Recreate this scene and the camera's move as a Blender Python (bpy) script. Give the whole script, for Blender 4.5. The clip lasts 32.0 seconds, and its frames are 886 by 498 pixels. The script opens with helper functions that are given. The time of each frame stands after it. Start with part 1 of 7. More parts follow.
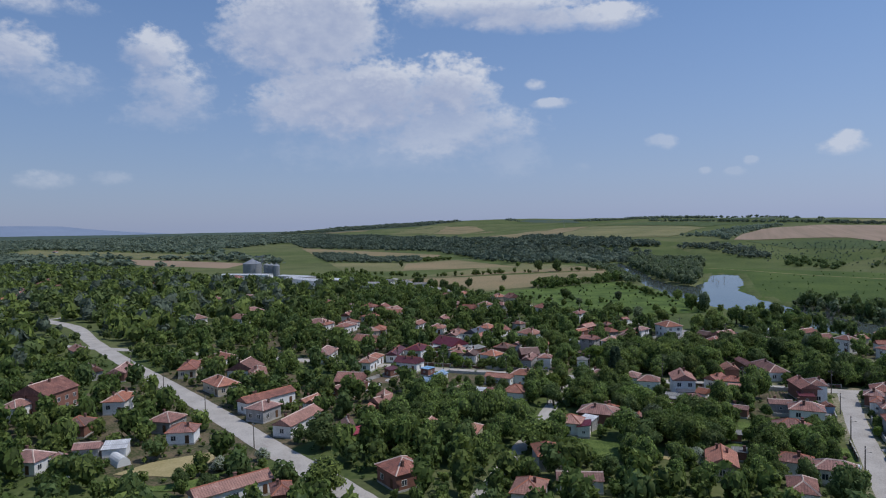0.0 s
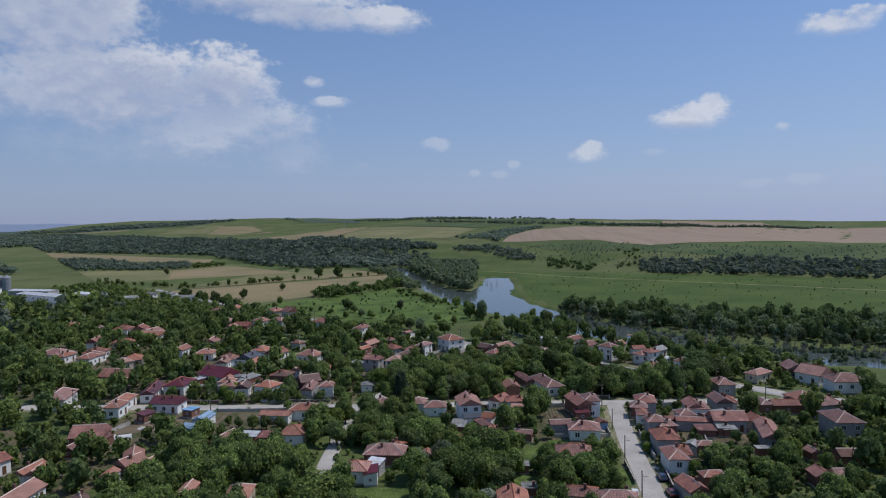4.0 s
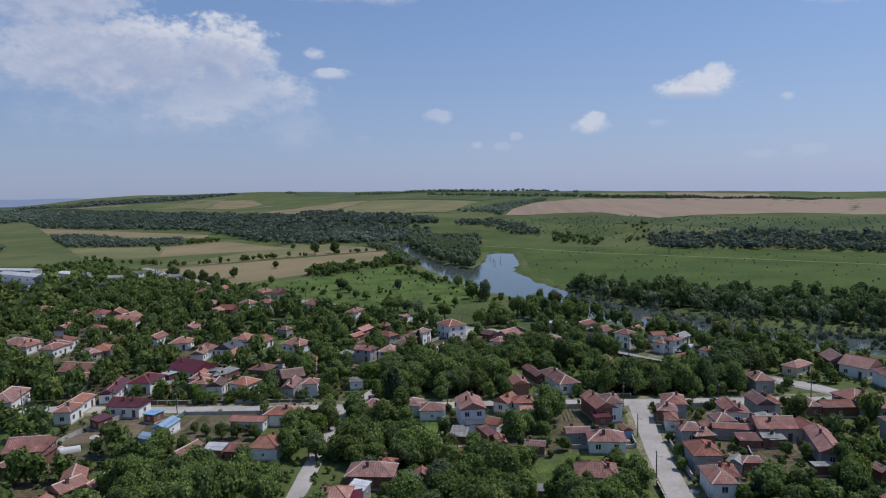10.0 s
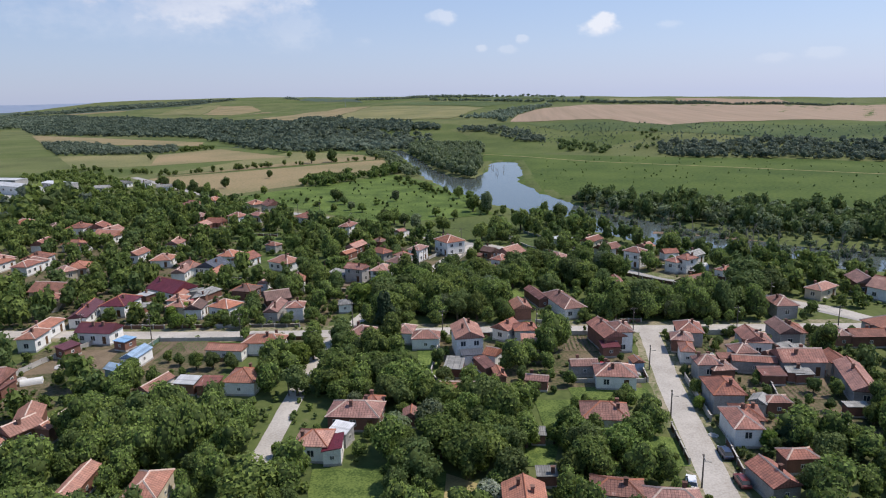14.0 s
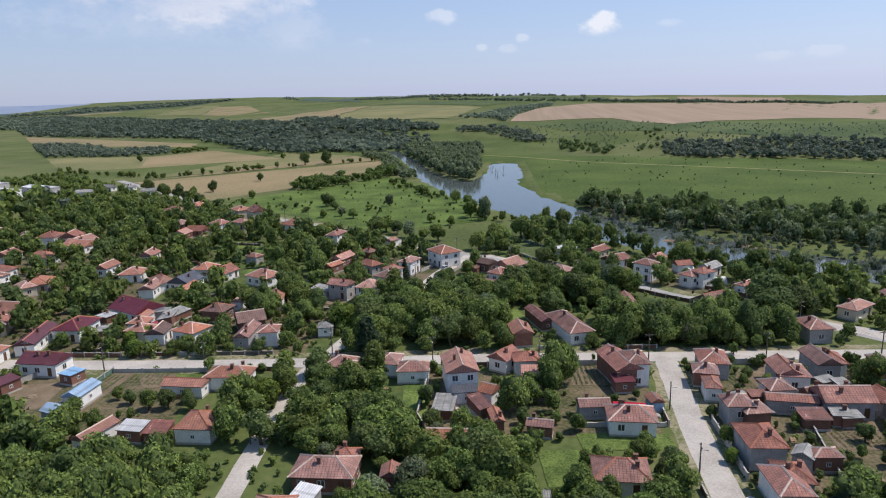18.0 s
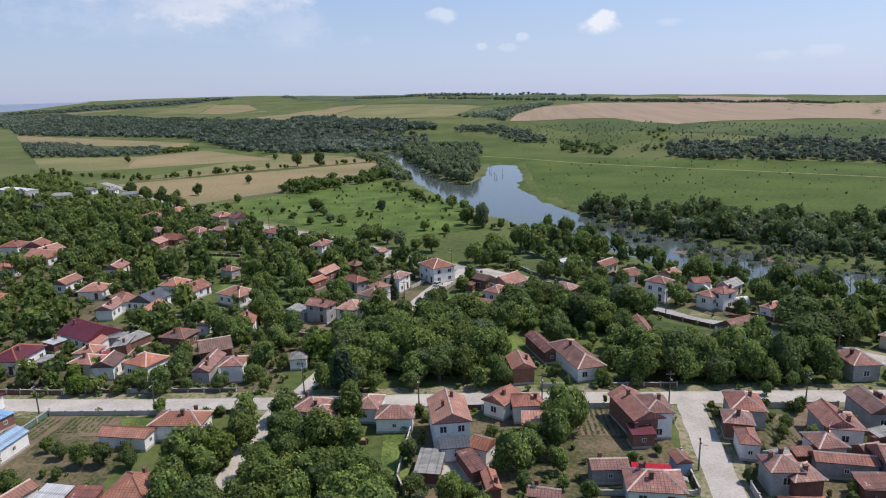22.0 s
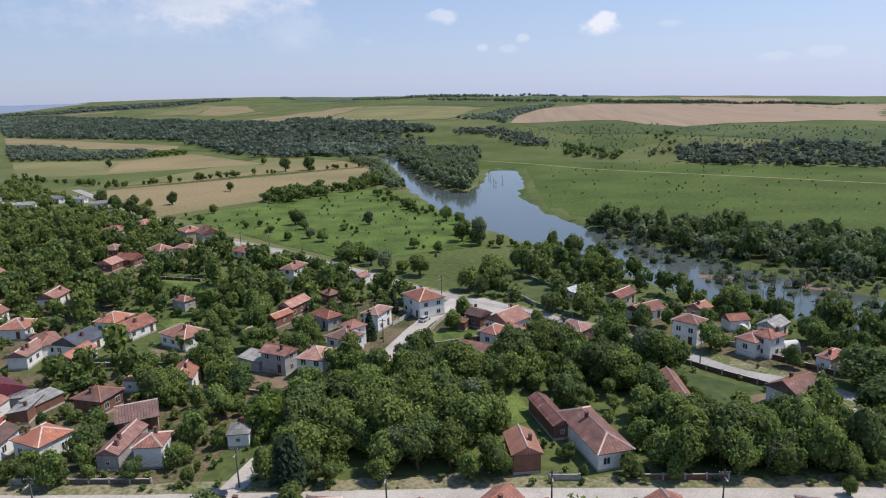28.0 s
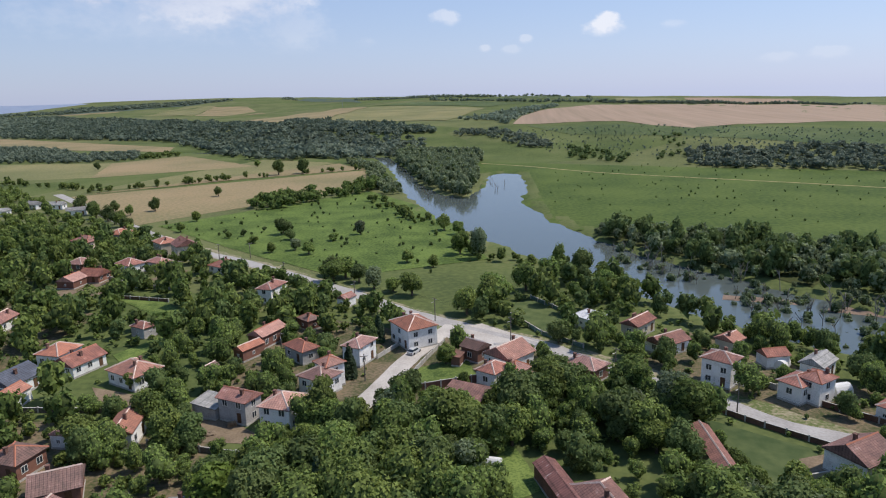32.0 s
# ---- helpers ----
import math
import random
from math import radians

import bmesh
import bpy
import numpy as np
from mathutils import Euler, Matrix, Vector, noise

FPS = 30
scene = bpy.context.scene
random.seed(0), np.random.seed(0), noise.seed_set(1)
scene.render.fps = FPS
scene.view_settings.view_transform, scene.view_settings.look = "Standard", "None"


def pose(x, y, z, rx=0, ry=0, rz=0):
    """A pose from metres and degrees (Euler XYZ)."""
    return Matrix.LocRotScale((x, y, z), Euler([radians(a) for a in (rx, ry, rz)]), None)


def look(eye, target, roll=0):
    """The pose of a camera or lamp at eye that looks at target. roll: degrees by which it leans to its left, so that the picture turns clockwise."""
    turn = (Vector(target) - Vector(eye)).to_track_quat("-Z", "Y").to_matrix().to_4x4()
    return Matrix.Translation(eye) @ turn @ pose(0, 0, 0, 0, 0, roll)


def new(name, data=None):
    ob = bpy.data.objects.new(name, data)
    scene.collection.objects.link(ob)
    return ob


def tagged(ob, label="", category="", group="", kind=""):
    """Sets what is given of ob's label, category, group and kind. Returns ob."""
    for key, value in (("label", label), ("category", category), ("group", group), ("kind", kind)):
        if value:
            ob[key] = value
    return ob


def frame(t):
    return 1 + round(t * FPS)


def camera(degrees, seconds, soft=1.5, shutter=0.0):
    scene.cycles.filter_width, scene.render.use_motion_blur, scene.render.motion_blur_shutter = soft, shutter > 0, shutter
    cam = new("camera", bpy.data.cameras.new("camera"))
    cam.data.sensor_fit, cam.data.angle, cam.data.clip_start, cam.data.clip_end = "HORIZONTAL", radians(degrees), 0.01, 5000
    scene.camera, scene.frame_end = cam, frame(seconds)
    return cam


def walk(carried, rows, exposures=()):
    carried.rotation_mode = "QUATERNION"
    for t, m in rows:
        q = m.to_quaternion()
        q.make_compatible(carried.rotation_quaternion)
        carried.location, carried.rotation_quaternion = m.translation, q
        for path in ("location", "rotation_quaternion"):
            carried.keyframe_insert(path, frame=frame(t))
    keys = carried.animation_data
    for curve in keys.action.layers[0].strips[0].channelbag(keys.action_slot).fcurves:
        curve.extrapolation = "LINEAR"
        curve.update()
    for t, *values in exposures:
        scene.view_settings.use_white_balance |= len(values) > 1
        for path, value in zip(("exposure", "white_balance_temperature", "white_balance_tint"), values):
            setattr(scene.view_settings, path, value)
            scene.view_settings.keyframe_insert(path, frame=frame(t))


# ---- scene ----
cam = camera(66.9, 32.0, soft=1.1)
PATH = [
    (0, (5.990, -24.620, 56.090), (5.160, -22.802, 56.013), -1.25),
    (1, (3.600, -20.050, 58.750), (3.000, -18.144, 58.662), -1.12),
    (2, (2.400, -15.400, 60.880), (2.059, -13.432, 60.785), -1.00),
    (3, (1.460, -10.880, 62.050), (1.255, -8.893, 61.958), -0.94),
    (6, (0.318, 3.154, 62.744), (0.105, 5.141, 62.646), -1.1),
    (9, (-0.624, 18.045, 62.943), (-0.838, 20.031, 62.836), -1.2),
    (9.5, (-0.721, 20.522, 62.948), (-0.936, 22.506, 62.813), -1.2),
    (10, (-0.739, 22.926, 62.946), (-0.954, 24.906, 62.772), -1.3),
    (10.5, (-0.73, 25.278, 62.922), (-0.947, 27.254, 62.707), -1.2),
    (11, (-0.713, 27.618, 62.868), (-0.932, 29.588, 62.603), -1.2),
    (11.5, (-0.705, 29.991, 62.804), (-0.926, 31.951, 62.477), -1.2),
    (12, (-0.662, 32.444, 62.743), (-0.884, 34.392, 62.351), -1.3),
    (12.5, (-0.615, 34.905, 62.669), (-0.839, 36.844, 62.235), -1.2),
    (13, (-0.636, 37.365, 62.607), (-0.86, 39.302, 62.161), -1.3),
    (14, (-0.632, 42.398, 62.471), (-0.858, 44.335, 62.026), -1.3),
    (17, (-0.27, 58.502, 61.98), (-0.5, 60.438, 61.535), -1.5),
    (19, (-0.513, 69.118, 62.339), (-0.74, 71.054, 61.891), -1.5),
    (21, (-0.503, 80.424, 62.295), (-0.73, 82.36, 61.846), -1.4),
    (23, (-0.606, 92.017, 62.214), (-0.833, 93.953, 61.764), -1.4),
    (25.5, (-0.481, 106.683, 62.166), (-0.711, 108.618, 61.718), -1.4),
    (28, (-0.762, 121.564, 62.118), (-0.991, 123.5, 61.672), -1.4),
    (30, (-0.836, 133.773, 61.96), (-1.069, 135.709, 61.514), -1.4),
    (32, (-0.96, 146.197, 61.905), (-1.197, 148.133, 61.46), -1.4),
]
walk(cam, [(t, look(eye, target, roll)) for t, eye, target, roll in PATH],
     [(0.0, -0.34, 6200, 12), (9.0, -0.34, 6200, 12), (10.0, -0.27, 6300, 13), (12.5, 0.2, 6850, 13), (13.5, 0.27, 6850, 13), (32.0, 0.28, 6850, 13)])

# ---------------------------------------------------------------- light
world = bpy.data.worlds.new("world")
scene.world = world
world.use_nodes = True
SUN_AZ, SUN_EL = radians(70), radians(58)      # compass-like angle from +y towards +x, height over the horizon
wn, wl = world.node_tree.nodes, world.node_tree.links
wn.clear()


def wmath(op, a, b=None, c=None):
    n = wn.new("ShaderNodeMath")
    n.operation = op
    for i, v in enumerate((a, b, c)):
        if v is None:
            continue
        if isinstance(v, (int, float)):
            n.inputs[i].default_value = v
        else:
            wl.new(v, n.inputs[i])
    return n.outputs[0]


sky = wn.new("ShaderNodeTexSky")
sky.sky_type = "NISHITA"
sky.sun_disc = False
sky.sun_elevation, sky.sun_rotation = SUN_EL, SUN_AZ
sky.air_density, sky.dust_density, sky.ozone_density = 1.0, 0.35, 2.2
wtc = wn.new("ShaderNodeTexCoord")
wsep = wn.new("ShaderNodeSeparateXYZ")
wl.new(wtc.outputs["Generated"], wsep.inputs[0])
DX, DY, DZ = wsep.outputs
AZ = wmath("MULTIPLY", wmath("ARCTAN2", DX, DY), 57.29578)        # degrees from +y towards +x
EL = wmath("MULTIPLY", wmath("ARCSINE", DZ), 57.29578)
wcomb = wn.new("ShaderNodeCombineXYZ")
wl.new(AZ, wcomb.inputs[0])
wl.new(EL, wcomb.inputs[1])


def wnoise(scale, detail, offset, rise=0.0):
    mp = wn.new("ShaderNodeMapping")
    mp.inputs["Location"].default_value = (offset, offset * 0.37 + rise, offset)
    mp.inputs["Scale"].default_value = (1.0, 1.5, 1.0)
    wl.new(wcomb.outputs[0], mp.inputs[0])
    n = wn.new("ShaderNodeTexNoise")
    n.inputs["Scale"].default_value = scale
    n.inputs["Detail"].default_value = detail
    n.inputs["Roughness"].default_value = 0.56
    wl.new(mp.outputs[0], n.inputs["Vector"])
    return n.outputs["Fac"]


PUFF = wnoise(0.13, 8, 3.0)
FINE = wnoise(0.62, 8, 11.0)
WISP = wnoise(2.1, 6, 23.0)
EDGE = wmath("ADD", wmath("MULTIPLY", wmath("SUBTRACT", PUFF, 0.5), 1.5), wmath("MULTIPLY", wmath("SUBTRACT", FINE, 0.5), 1.6))
EDGE = wmath("ADD", EDGE, wmath("MULTIPLY", wmath("SUBTRACT", WISP, 0.5), 0.7))


def cloud(az, el, half_w, half_h, thick, rise=0.0):
    """Cover by one puff of cloud: full at its heart, frayed at its rim, crisp above and fading below. rise: the cover so many degrees towards the sun."""
    u = wmath("DIVIDE", wmath("SUBTRACT", AZ, az - rise * 0.6), half_w * 1.12)
    v = wmath("DIVIDE", wmath("SUBTRACT", EL, el - rise), half_h * 1.12)
    r = wmath("ADD", wmath("MULTIPLY", u, u), wmath("MULTIPLY", v, v))
    body = wmath("ADD", wmath("SUBTRACT", 1.0, r), EDGE)
    rim = wmath("MAXIMUM", wmath("SUBTRACT", 0.95, wmath("MULTIPLY", v, 0.5)), 0.55)
    full = wmath("DIVIDE", body, rim)
    full.node.use_clamp = True
    return wmath("MULTIPLY", full, thick)


CLOUDS = [   # azimuth, height, half width, half height, thickness
    (-35.7, 15.1, 6.86, 4.32, 1.00),
    (-39.3, 15.4, 2.90, 2.34, 0.95),
    (-32.8, 17.3, 3.50, 2.55, 1.00),
    (-23.5, 10.9, 4.30, 2.84, 0.95),
    (-30.7, 10.3, 8.93, 3.66, 1.00),
    (-35.8, 9.8, 5.97, 2.49, 0.85),
    (-24.0, 7.6, 8.10, 3.04, 0.62),
    (-28.4, 6.1, 11.79, 2.12, 0.30),
    (-18.8, 5.6, 3.80, 2.12, 0.30),
    (-47.4, 13.4, 2.51, 2.15, 0.85),
    (-45.9, 10.6, 3.53, 2.48, 0.65),
    (-46.8, 8.8, 4.10, 1.38, 0.50),
    (-56.3, 12.8, 2.49, 2.30, 0.80),
    (-55.3, 16.1, 4.93, 0.83, 0.60),
    (-54.0, 10.7, 3.62, 1.60, 0.40),
    (-20.0, 17.5, 8.93, 1.62, 0.90),
    (-15.8, 16.3, 7.42, 1.03, 0.90),
    (-10.3, 16.2, 3.80, 1.09, 0.85),
    (-16.5, 11.3, 1.03, 0.54, 0.80),
    (-15.2, 9.7, 1.87, 0.50, 0.60),
    (-6.0, 6.1, 0.95, 0.63, 0.55),
    (0.2, 4.3, 0.56, 0.39, 0.45),
    (-3.1, 3.7, 0.50, 0.31, 0.45),
    (-1.0, 3.5, 0.89, 0.39, 0.35),
    (-54.9, 3.8, 2.08, 0.74, 0.40),
    (-50.6, 4.0, 1.63, 0.60, 0.40),
    (-12.7, 4.4, 1.01, 0.47, 0.25),
    (6.4, 5.0, 1.74, 0.74, 0.85),
    (6.7, 5.6, 1.00, 0.64, 0.85),
    (14.7, 7.6, 3.13, 1.13, 0.90),
    (16.1, 8.4, 1.48, 1.03, 0.95),
    (24.5, 13.4, 3.17, 0.99, 0.85),
    (25.9, 13.6, 2.05, 0.82, 0.85),
    (20.9, 6.4, 0.65, 0.38, 0.60),
    (11.7, 5.0, 1.04, 0.36, 0.35),
    (19.0, 2.2, 1.42, 0.43, 0.30),
    (22.4, 2.4, 1.48, 0.46, 0.30),
    (-6.4, 6.2, 1.25, 0.61, 0.50),
]
mass = above = None
for c in CLOUDS:
    d = cloud(*c[:4], c[4] if c[2] > 1.8 else c[4] * 0.78)
    mass = d if mass is None else wmath("MAXIMUM", mass, d)
    if c[2] > 2.0 and c[4] > 0.5:
        d = cloud(*c, rise=1.5)
        above = d if above is None else wmath("MAXIMUM", above, d)
# the sky goes on outside the view with scattered clouds of the same kind
FAR_PUFF = wnoise(0.045, 6, 40.0)
away = wmath("MULTIPLY", wmath("SUBTRACT", wmath("ABSOLUTE", wmath("SUBTRACT", AZ, -10.0)), 58.0), 0.05)
away.node.use_clamp = True
over = wmath("MULTIPLY", wmath("SUBTRACT", EL, 26.0), 0.06)
over.node.use_clamp = True
loose = wmath("MULTIPLY", wmath("MULTIPLY", wmath("SUBTRACT", FAR_PUFF, 0.53), 7.0), wmath("MAXIMUM", away, over))
loose.node.use_clamp = True
mass = wmath("MAXIMUM", mass, loose)
soft = wn.new("ShaderNodeMapRange")
soft.interpolation_type = "SMOOTHSTEP"
soft.inputs["To Max"].default_value = 0.9
wl.new(mass, soft.inputs["Value"])
soft_cover = soft.outputs["Result"]
# pale veil towards the horizon
veil = wmath("MULTIPLY", wmath("SUBTRACT", 1.0, wmath("DIVIDE", wmath("ABSOLUTE", EL), 36.0)), 0.84)
veil.node.use_clamp = True
lit = wmath("SUBTRACT", 0.95, wmath("MULTIPLY", above, 0.85))
lit = wmath("ADD", lit, wmath("MULTIPLY", wmath("SUBTRACT", FINE, 0.5), 1.1))
lit = wmath("ADD", lit, wmath("MULTIPLY", wmath("SUBTRACT", PUFF, 0.5), 1.0))
lit.node.use_clamp = True
bright = wn.new("ShaderNodeMix")
bright.data_type = "RGBA"
bright.inputs[6].default_value = (4.7, 5.4, 7.2, 1)
bright.inputs[7].default_value = (8.4, 8.7, 9.3, 1)
wl.new(lit, bright.inputs[0])
haze = wn.new("ShaderNodeMix")
haze.data_type = "RGBA"
glow = wmath("ADD", 0.94, wmath("MULTIPLY", AZ, 0.003))       # the sky pales towards the sun's side
glow = wmath("MINIMUM", wmath("MAXIMUM", glow, 0.74), 1.15)
veil_color = wn.new("ShaderNodeVectorMath")
veil_color.operation = "SCALE"
veil_color.inputs[0].default_value = (3.85, 4.9, 7.75)
wl.new(glow, veil_color.inputs["Scale"])
wl.new(veil_color.outputs[0], haze.inputs[7])
deep = wn.new("ShaderNodeHueSaturation")
deep.inputs["Saturation"].default_value = 1.3
deep.inputs["Value"].default_value = 1.36
wl.new(sky.outputs[0], deep.inputs["Color"])
wl.new(deep.outputs[0], haze.inputs[6])
wl.new(veil, haze.inputs[0])
mixc = wn.new("ShaderNodeMix")
mixc.data_type = "RGBA"
wl.new(soft_cover, mixc.inputs[0])
wl.new(haze.outputs[2], mixc.inputs[6])
wl.new(bright.outputs[2], mixc.inputs[7])
background = wn.new("ShaderNodeBackground")
background.inputs["Strength"].default_value = 0.094
wl.new(mixc.outputs[2], background.inputs["Color"])
wout = wn.new("ShaderNodeOutputWorld")
wl.new(background.outputs[0], wout.inputs["Surface"])

sun_data = bpy.data.lights.new("sun", "SUN")
sun_data.energy, sun_data.angle, sun_data.color = 3.3, radians(0.6), (1.0, 0.955, 0.89)
sun = new("sun", sun_data)
to_sun = Vector((math.sin(SUN_AZ) * math.cos(SUN_EL), math.cos(SUN_AZ) * math.cos(SUN_EL), math.sin(SUN_EL)))
sun.matrix_world = look(to_sun * 300 + Vector((0, 200, 0)), (0, 200, 0))


# ---------------------------------------------------------------- materials
def material(name, base, dark=None, scale=1.0, fine=None, rough=0.85, metal=0.0, bump=0.3, vary=0.12, coords="Object", spread=(0.35, 0.65), detail=6):
    """A rough surface: two colours mixed by a large and a fine noise, a little lighter or darker from object to object."""
    m = bpy.data.materials.new(name)
    m.use_nodes = True
    nt = m.node_tree
    b = nt.nodes["Principled BSDF"]
    tc = nt.nodes.new("ShaderNodeTexCoord")
    dark = dark or tuple(c * 0.6 for c in base)
    n1, n2 = nt.nodes.new("ShaderNodeTexNoise"), nt.nodes.new("ShaderNodeTexNoise")
    n1.inputs["Scale"].default_value, n1.inputs["Detail"].default_value = scale, detail
    n2.inputs["Scale"].default_value, n2.inputs["Detail"].default_value = fine or scale * 9, 4
    for n in (n1, n2):
        nt.links.new(tc.outputs[coords], n.inputs["Vector"])
    add = nt.nodes.new("ShaderNodeMath")
    add.operation = "MULTIPLY_ADD"
    nt.links.new(n2.outputs["Fac"], add.inputs[0])
    add.inputs[1].default_value = 0.5
    half = nt.nodes.new("ShaderNodeMath")
    half.operation = "MULTIPLY_ADD"
    nt.links.new(n1.outputs["Fac"], half.inputs[0])
    half.inputs[1].default_value, half.inputs[2].default_value = 0.5, 0.0
    nt.links.new(half.outputs[0], add.inputs[2])
    ramp = nt.nodes.new("ShaderNodeValToRGB")
    ramp.color_ramp.elements[0].position, ramp.color_ramp.elements[1].position = spread
    ramp.color_ramp.elements[0].color = (*dark, 1)
    ramp.color_ramp.elements[1].color = (*base, 1)
    nt.links.new(add.outputs[0], ramp.inputs["Fac"])
    hsv = nt.nodes.new("ShaderNodeHueSaturation")
    nt.links.new(ramp.outputs["Color"], hsv.inputs["Color"])
    if vary:
        info = nt.nodes.new("ShaderNodeObjectInfo")
        rng = nt.nodes.new("ShaderNodeMapRange")
        rng.inputs["To Min"].default_value, rng.inputs["To Max"].default_value = 1 - vary, 1 + vary
        nt.links.new(info.outputs["Random"], rng.inputs["Value"])
        nt.links.new(rng.outputs["Result"], hsv.inputs["Value"])
    nt.links.new(hsv.outputs["Color"], b.inputs["Base Color"])
    b.inputs["Roughness"].default_value, b.inputs["Metallic"].default_value = rough, metal
    b.inputs["Specular IOR Level"].default_value = 0.08 if rough >= 0.85 else 0.25
    if bump:
        bp = nt.nodes.new("ShaderNodeBump")
        bp.inputs["Strength"].default_value, bp.inputs["Distance"].default_value = bump, 0.05
        nt.links.new(add.outputs[0], bp.inputs["Height"])
        nt.links.new(bp.outputs[0], b.inputs["Normal"])
    return m


def tile_material(name, base, dark, stain, rows=0.42, cols=0.27, vary=0.24, rough=0.8, metal=0.0):
    """Roof covering laid out in metres by the mesh's UVs: courses up the slope, columns along the eaves, blotches of lichen and wear."""
    m = bpy.data.materials.new(name)
    m.use_nodes = True
    nt = m.node_tree
    L = nt.links.new
    b = nt.nodes["Principled BSDF"]
    uv = nt.nodes.new("ShaderNodeUVMap")
    tc = nt.nodes.new("ShaderNodeTexCoord")
    sep = nt.nodes.new("ShaderNodeSeparateXYZ")
    L(uv.outputs[0], sep.inputs[0])

    def mth(op, a, bb=None):
        n = nt.nodes.new("ShaderNodeMath")
        n.operation = op
        for i, v in enumerate((a, bb)):
            if v is None:
                continue
            if isinstance(v, (int, float)):
                n.inputs[i].default_value = v
            else:
                L(v, n.inputs[i])
        return n.outputs[0]
    row = mth("FRACT", mth("DIVIDE", sep.outputs[1], rows))
    col = mth("PINGPONG", mth("DIVIDE", sep.outputs[0], cols), 0.5)
    cell = nt.nodes.new("ShaderNodeTexWhiteNoise")
    comb = nt.nodes.new("ShaderNodeCombineXYZ")
    L(mth("FLOOR", mth("DIVIDE", sep.outputs[0], cols)), comb.inputs[0])
    L(mth("FLOOR", mth("DIVIDE", sep.outputs[1], rows)), comb.inputs[1])
    L(comb.outputs[0], cell.inputs[0])
    big = nt.nodes.new("ShaderNodeTexNoise")
    big.inputs["Scale"].default_value, big.inputs["Detail"].default_value = 0.55, 7
    L(tc.outputs["Object"], big.inputs["Vector"])
    ramp = nt.nodes.new("ShaderNodeValToRGB")
    e = ramp.color_ramp.elements
    e[0].position, e[0].color = 0.34, (*dark, 1)
    e[1].position, e[1].color = 0.62, (*base, 1)
    s = e.new(0.72)
    s.color = (*stain, 1)
    mixv = mth("ADD", mth("MULTIPLY", big.outputs["Fac"], 0.84), mth("MULTIPLY", cell.outputs["Value"], 0.17))
    lane = mth("GREATER_THAN", mth("FRACT", mth("DIVIDE", sep.outputs[0], cols * 2)), 0.3)
    L(mixv, ramp.inputs["Fac"])
    groove = mth("MULTIPLY", mth("GREATER_THAN", row, 0.16), 1.0)
    dim = nt.nodes.new("ShaderNodeHueSaturation")
    L(ramp.outputs["Color"], dim.inputs["Color"])
    info = nt.nodes.new("ShaderNodeObjectInfo")
    rng = nt.nodes.new("ShaderNodeMapRange")
    rng.inputs["To Min"].default_value, rng.inputs["To Max"].default_value = 1 - vary, 1 + vary
    L(info.outputs["Random"], rng.inputs["Value"])
    L(mth("MULTIPLY", rng.outputs["Result"], mth("ADD", 0.48, mth("ADD", mth("MULTIPLY", groove, 0.26), mth("MULTIPLY", lane, 0.26)))), dim.inputs["Value"])
    sat = nt.nodes.new("ShaderNodeMapRange")
    sat.inputs["To Min"].default_value, sat.inputs["To Max"].default_value = 0.8, 1.12
    L(mth("FRACT", mth("MULTIPLY", info.outputs["Random"], 7.31)), sat.inputs["Value"])
    L(sat.outputs["Result"], dim.inputs["Saturation"])
    L(dim.outputs["Color"], b.inputs["Base Color"])
    b.inputs["Roughness"].default_value, b.inputs["Metallic"].default_value = rough, metal
    b.inputs["Specular IOR Level"].default_value = 0.25
    bp = nt.nodes.new("ShaderNodeBump")
    bp.inputs["Strength"].default_value, bp.inputs["Distance"].default_value = 0.6, 0.05
    L(mth("ADD", mth("MULTIPLY", row, -0.7), col), bp.inputs["Height"])
    L(bp.outputs[0], b.inputs["Normal"])
    return m


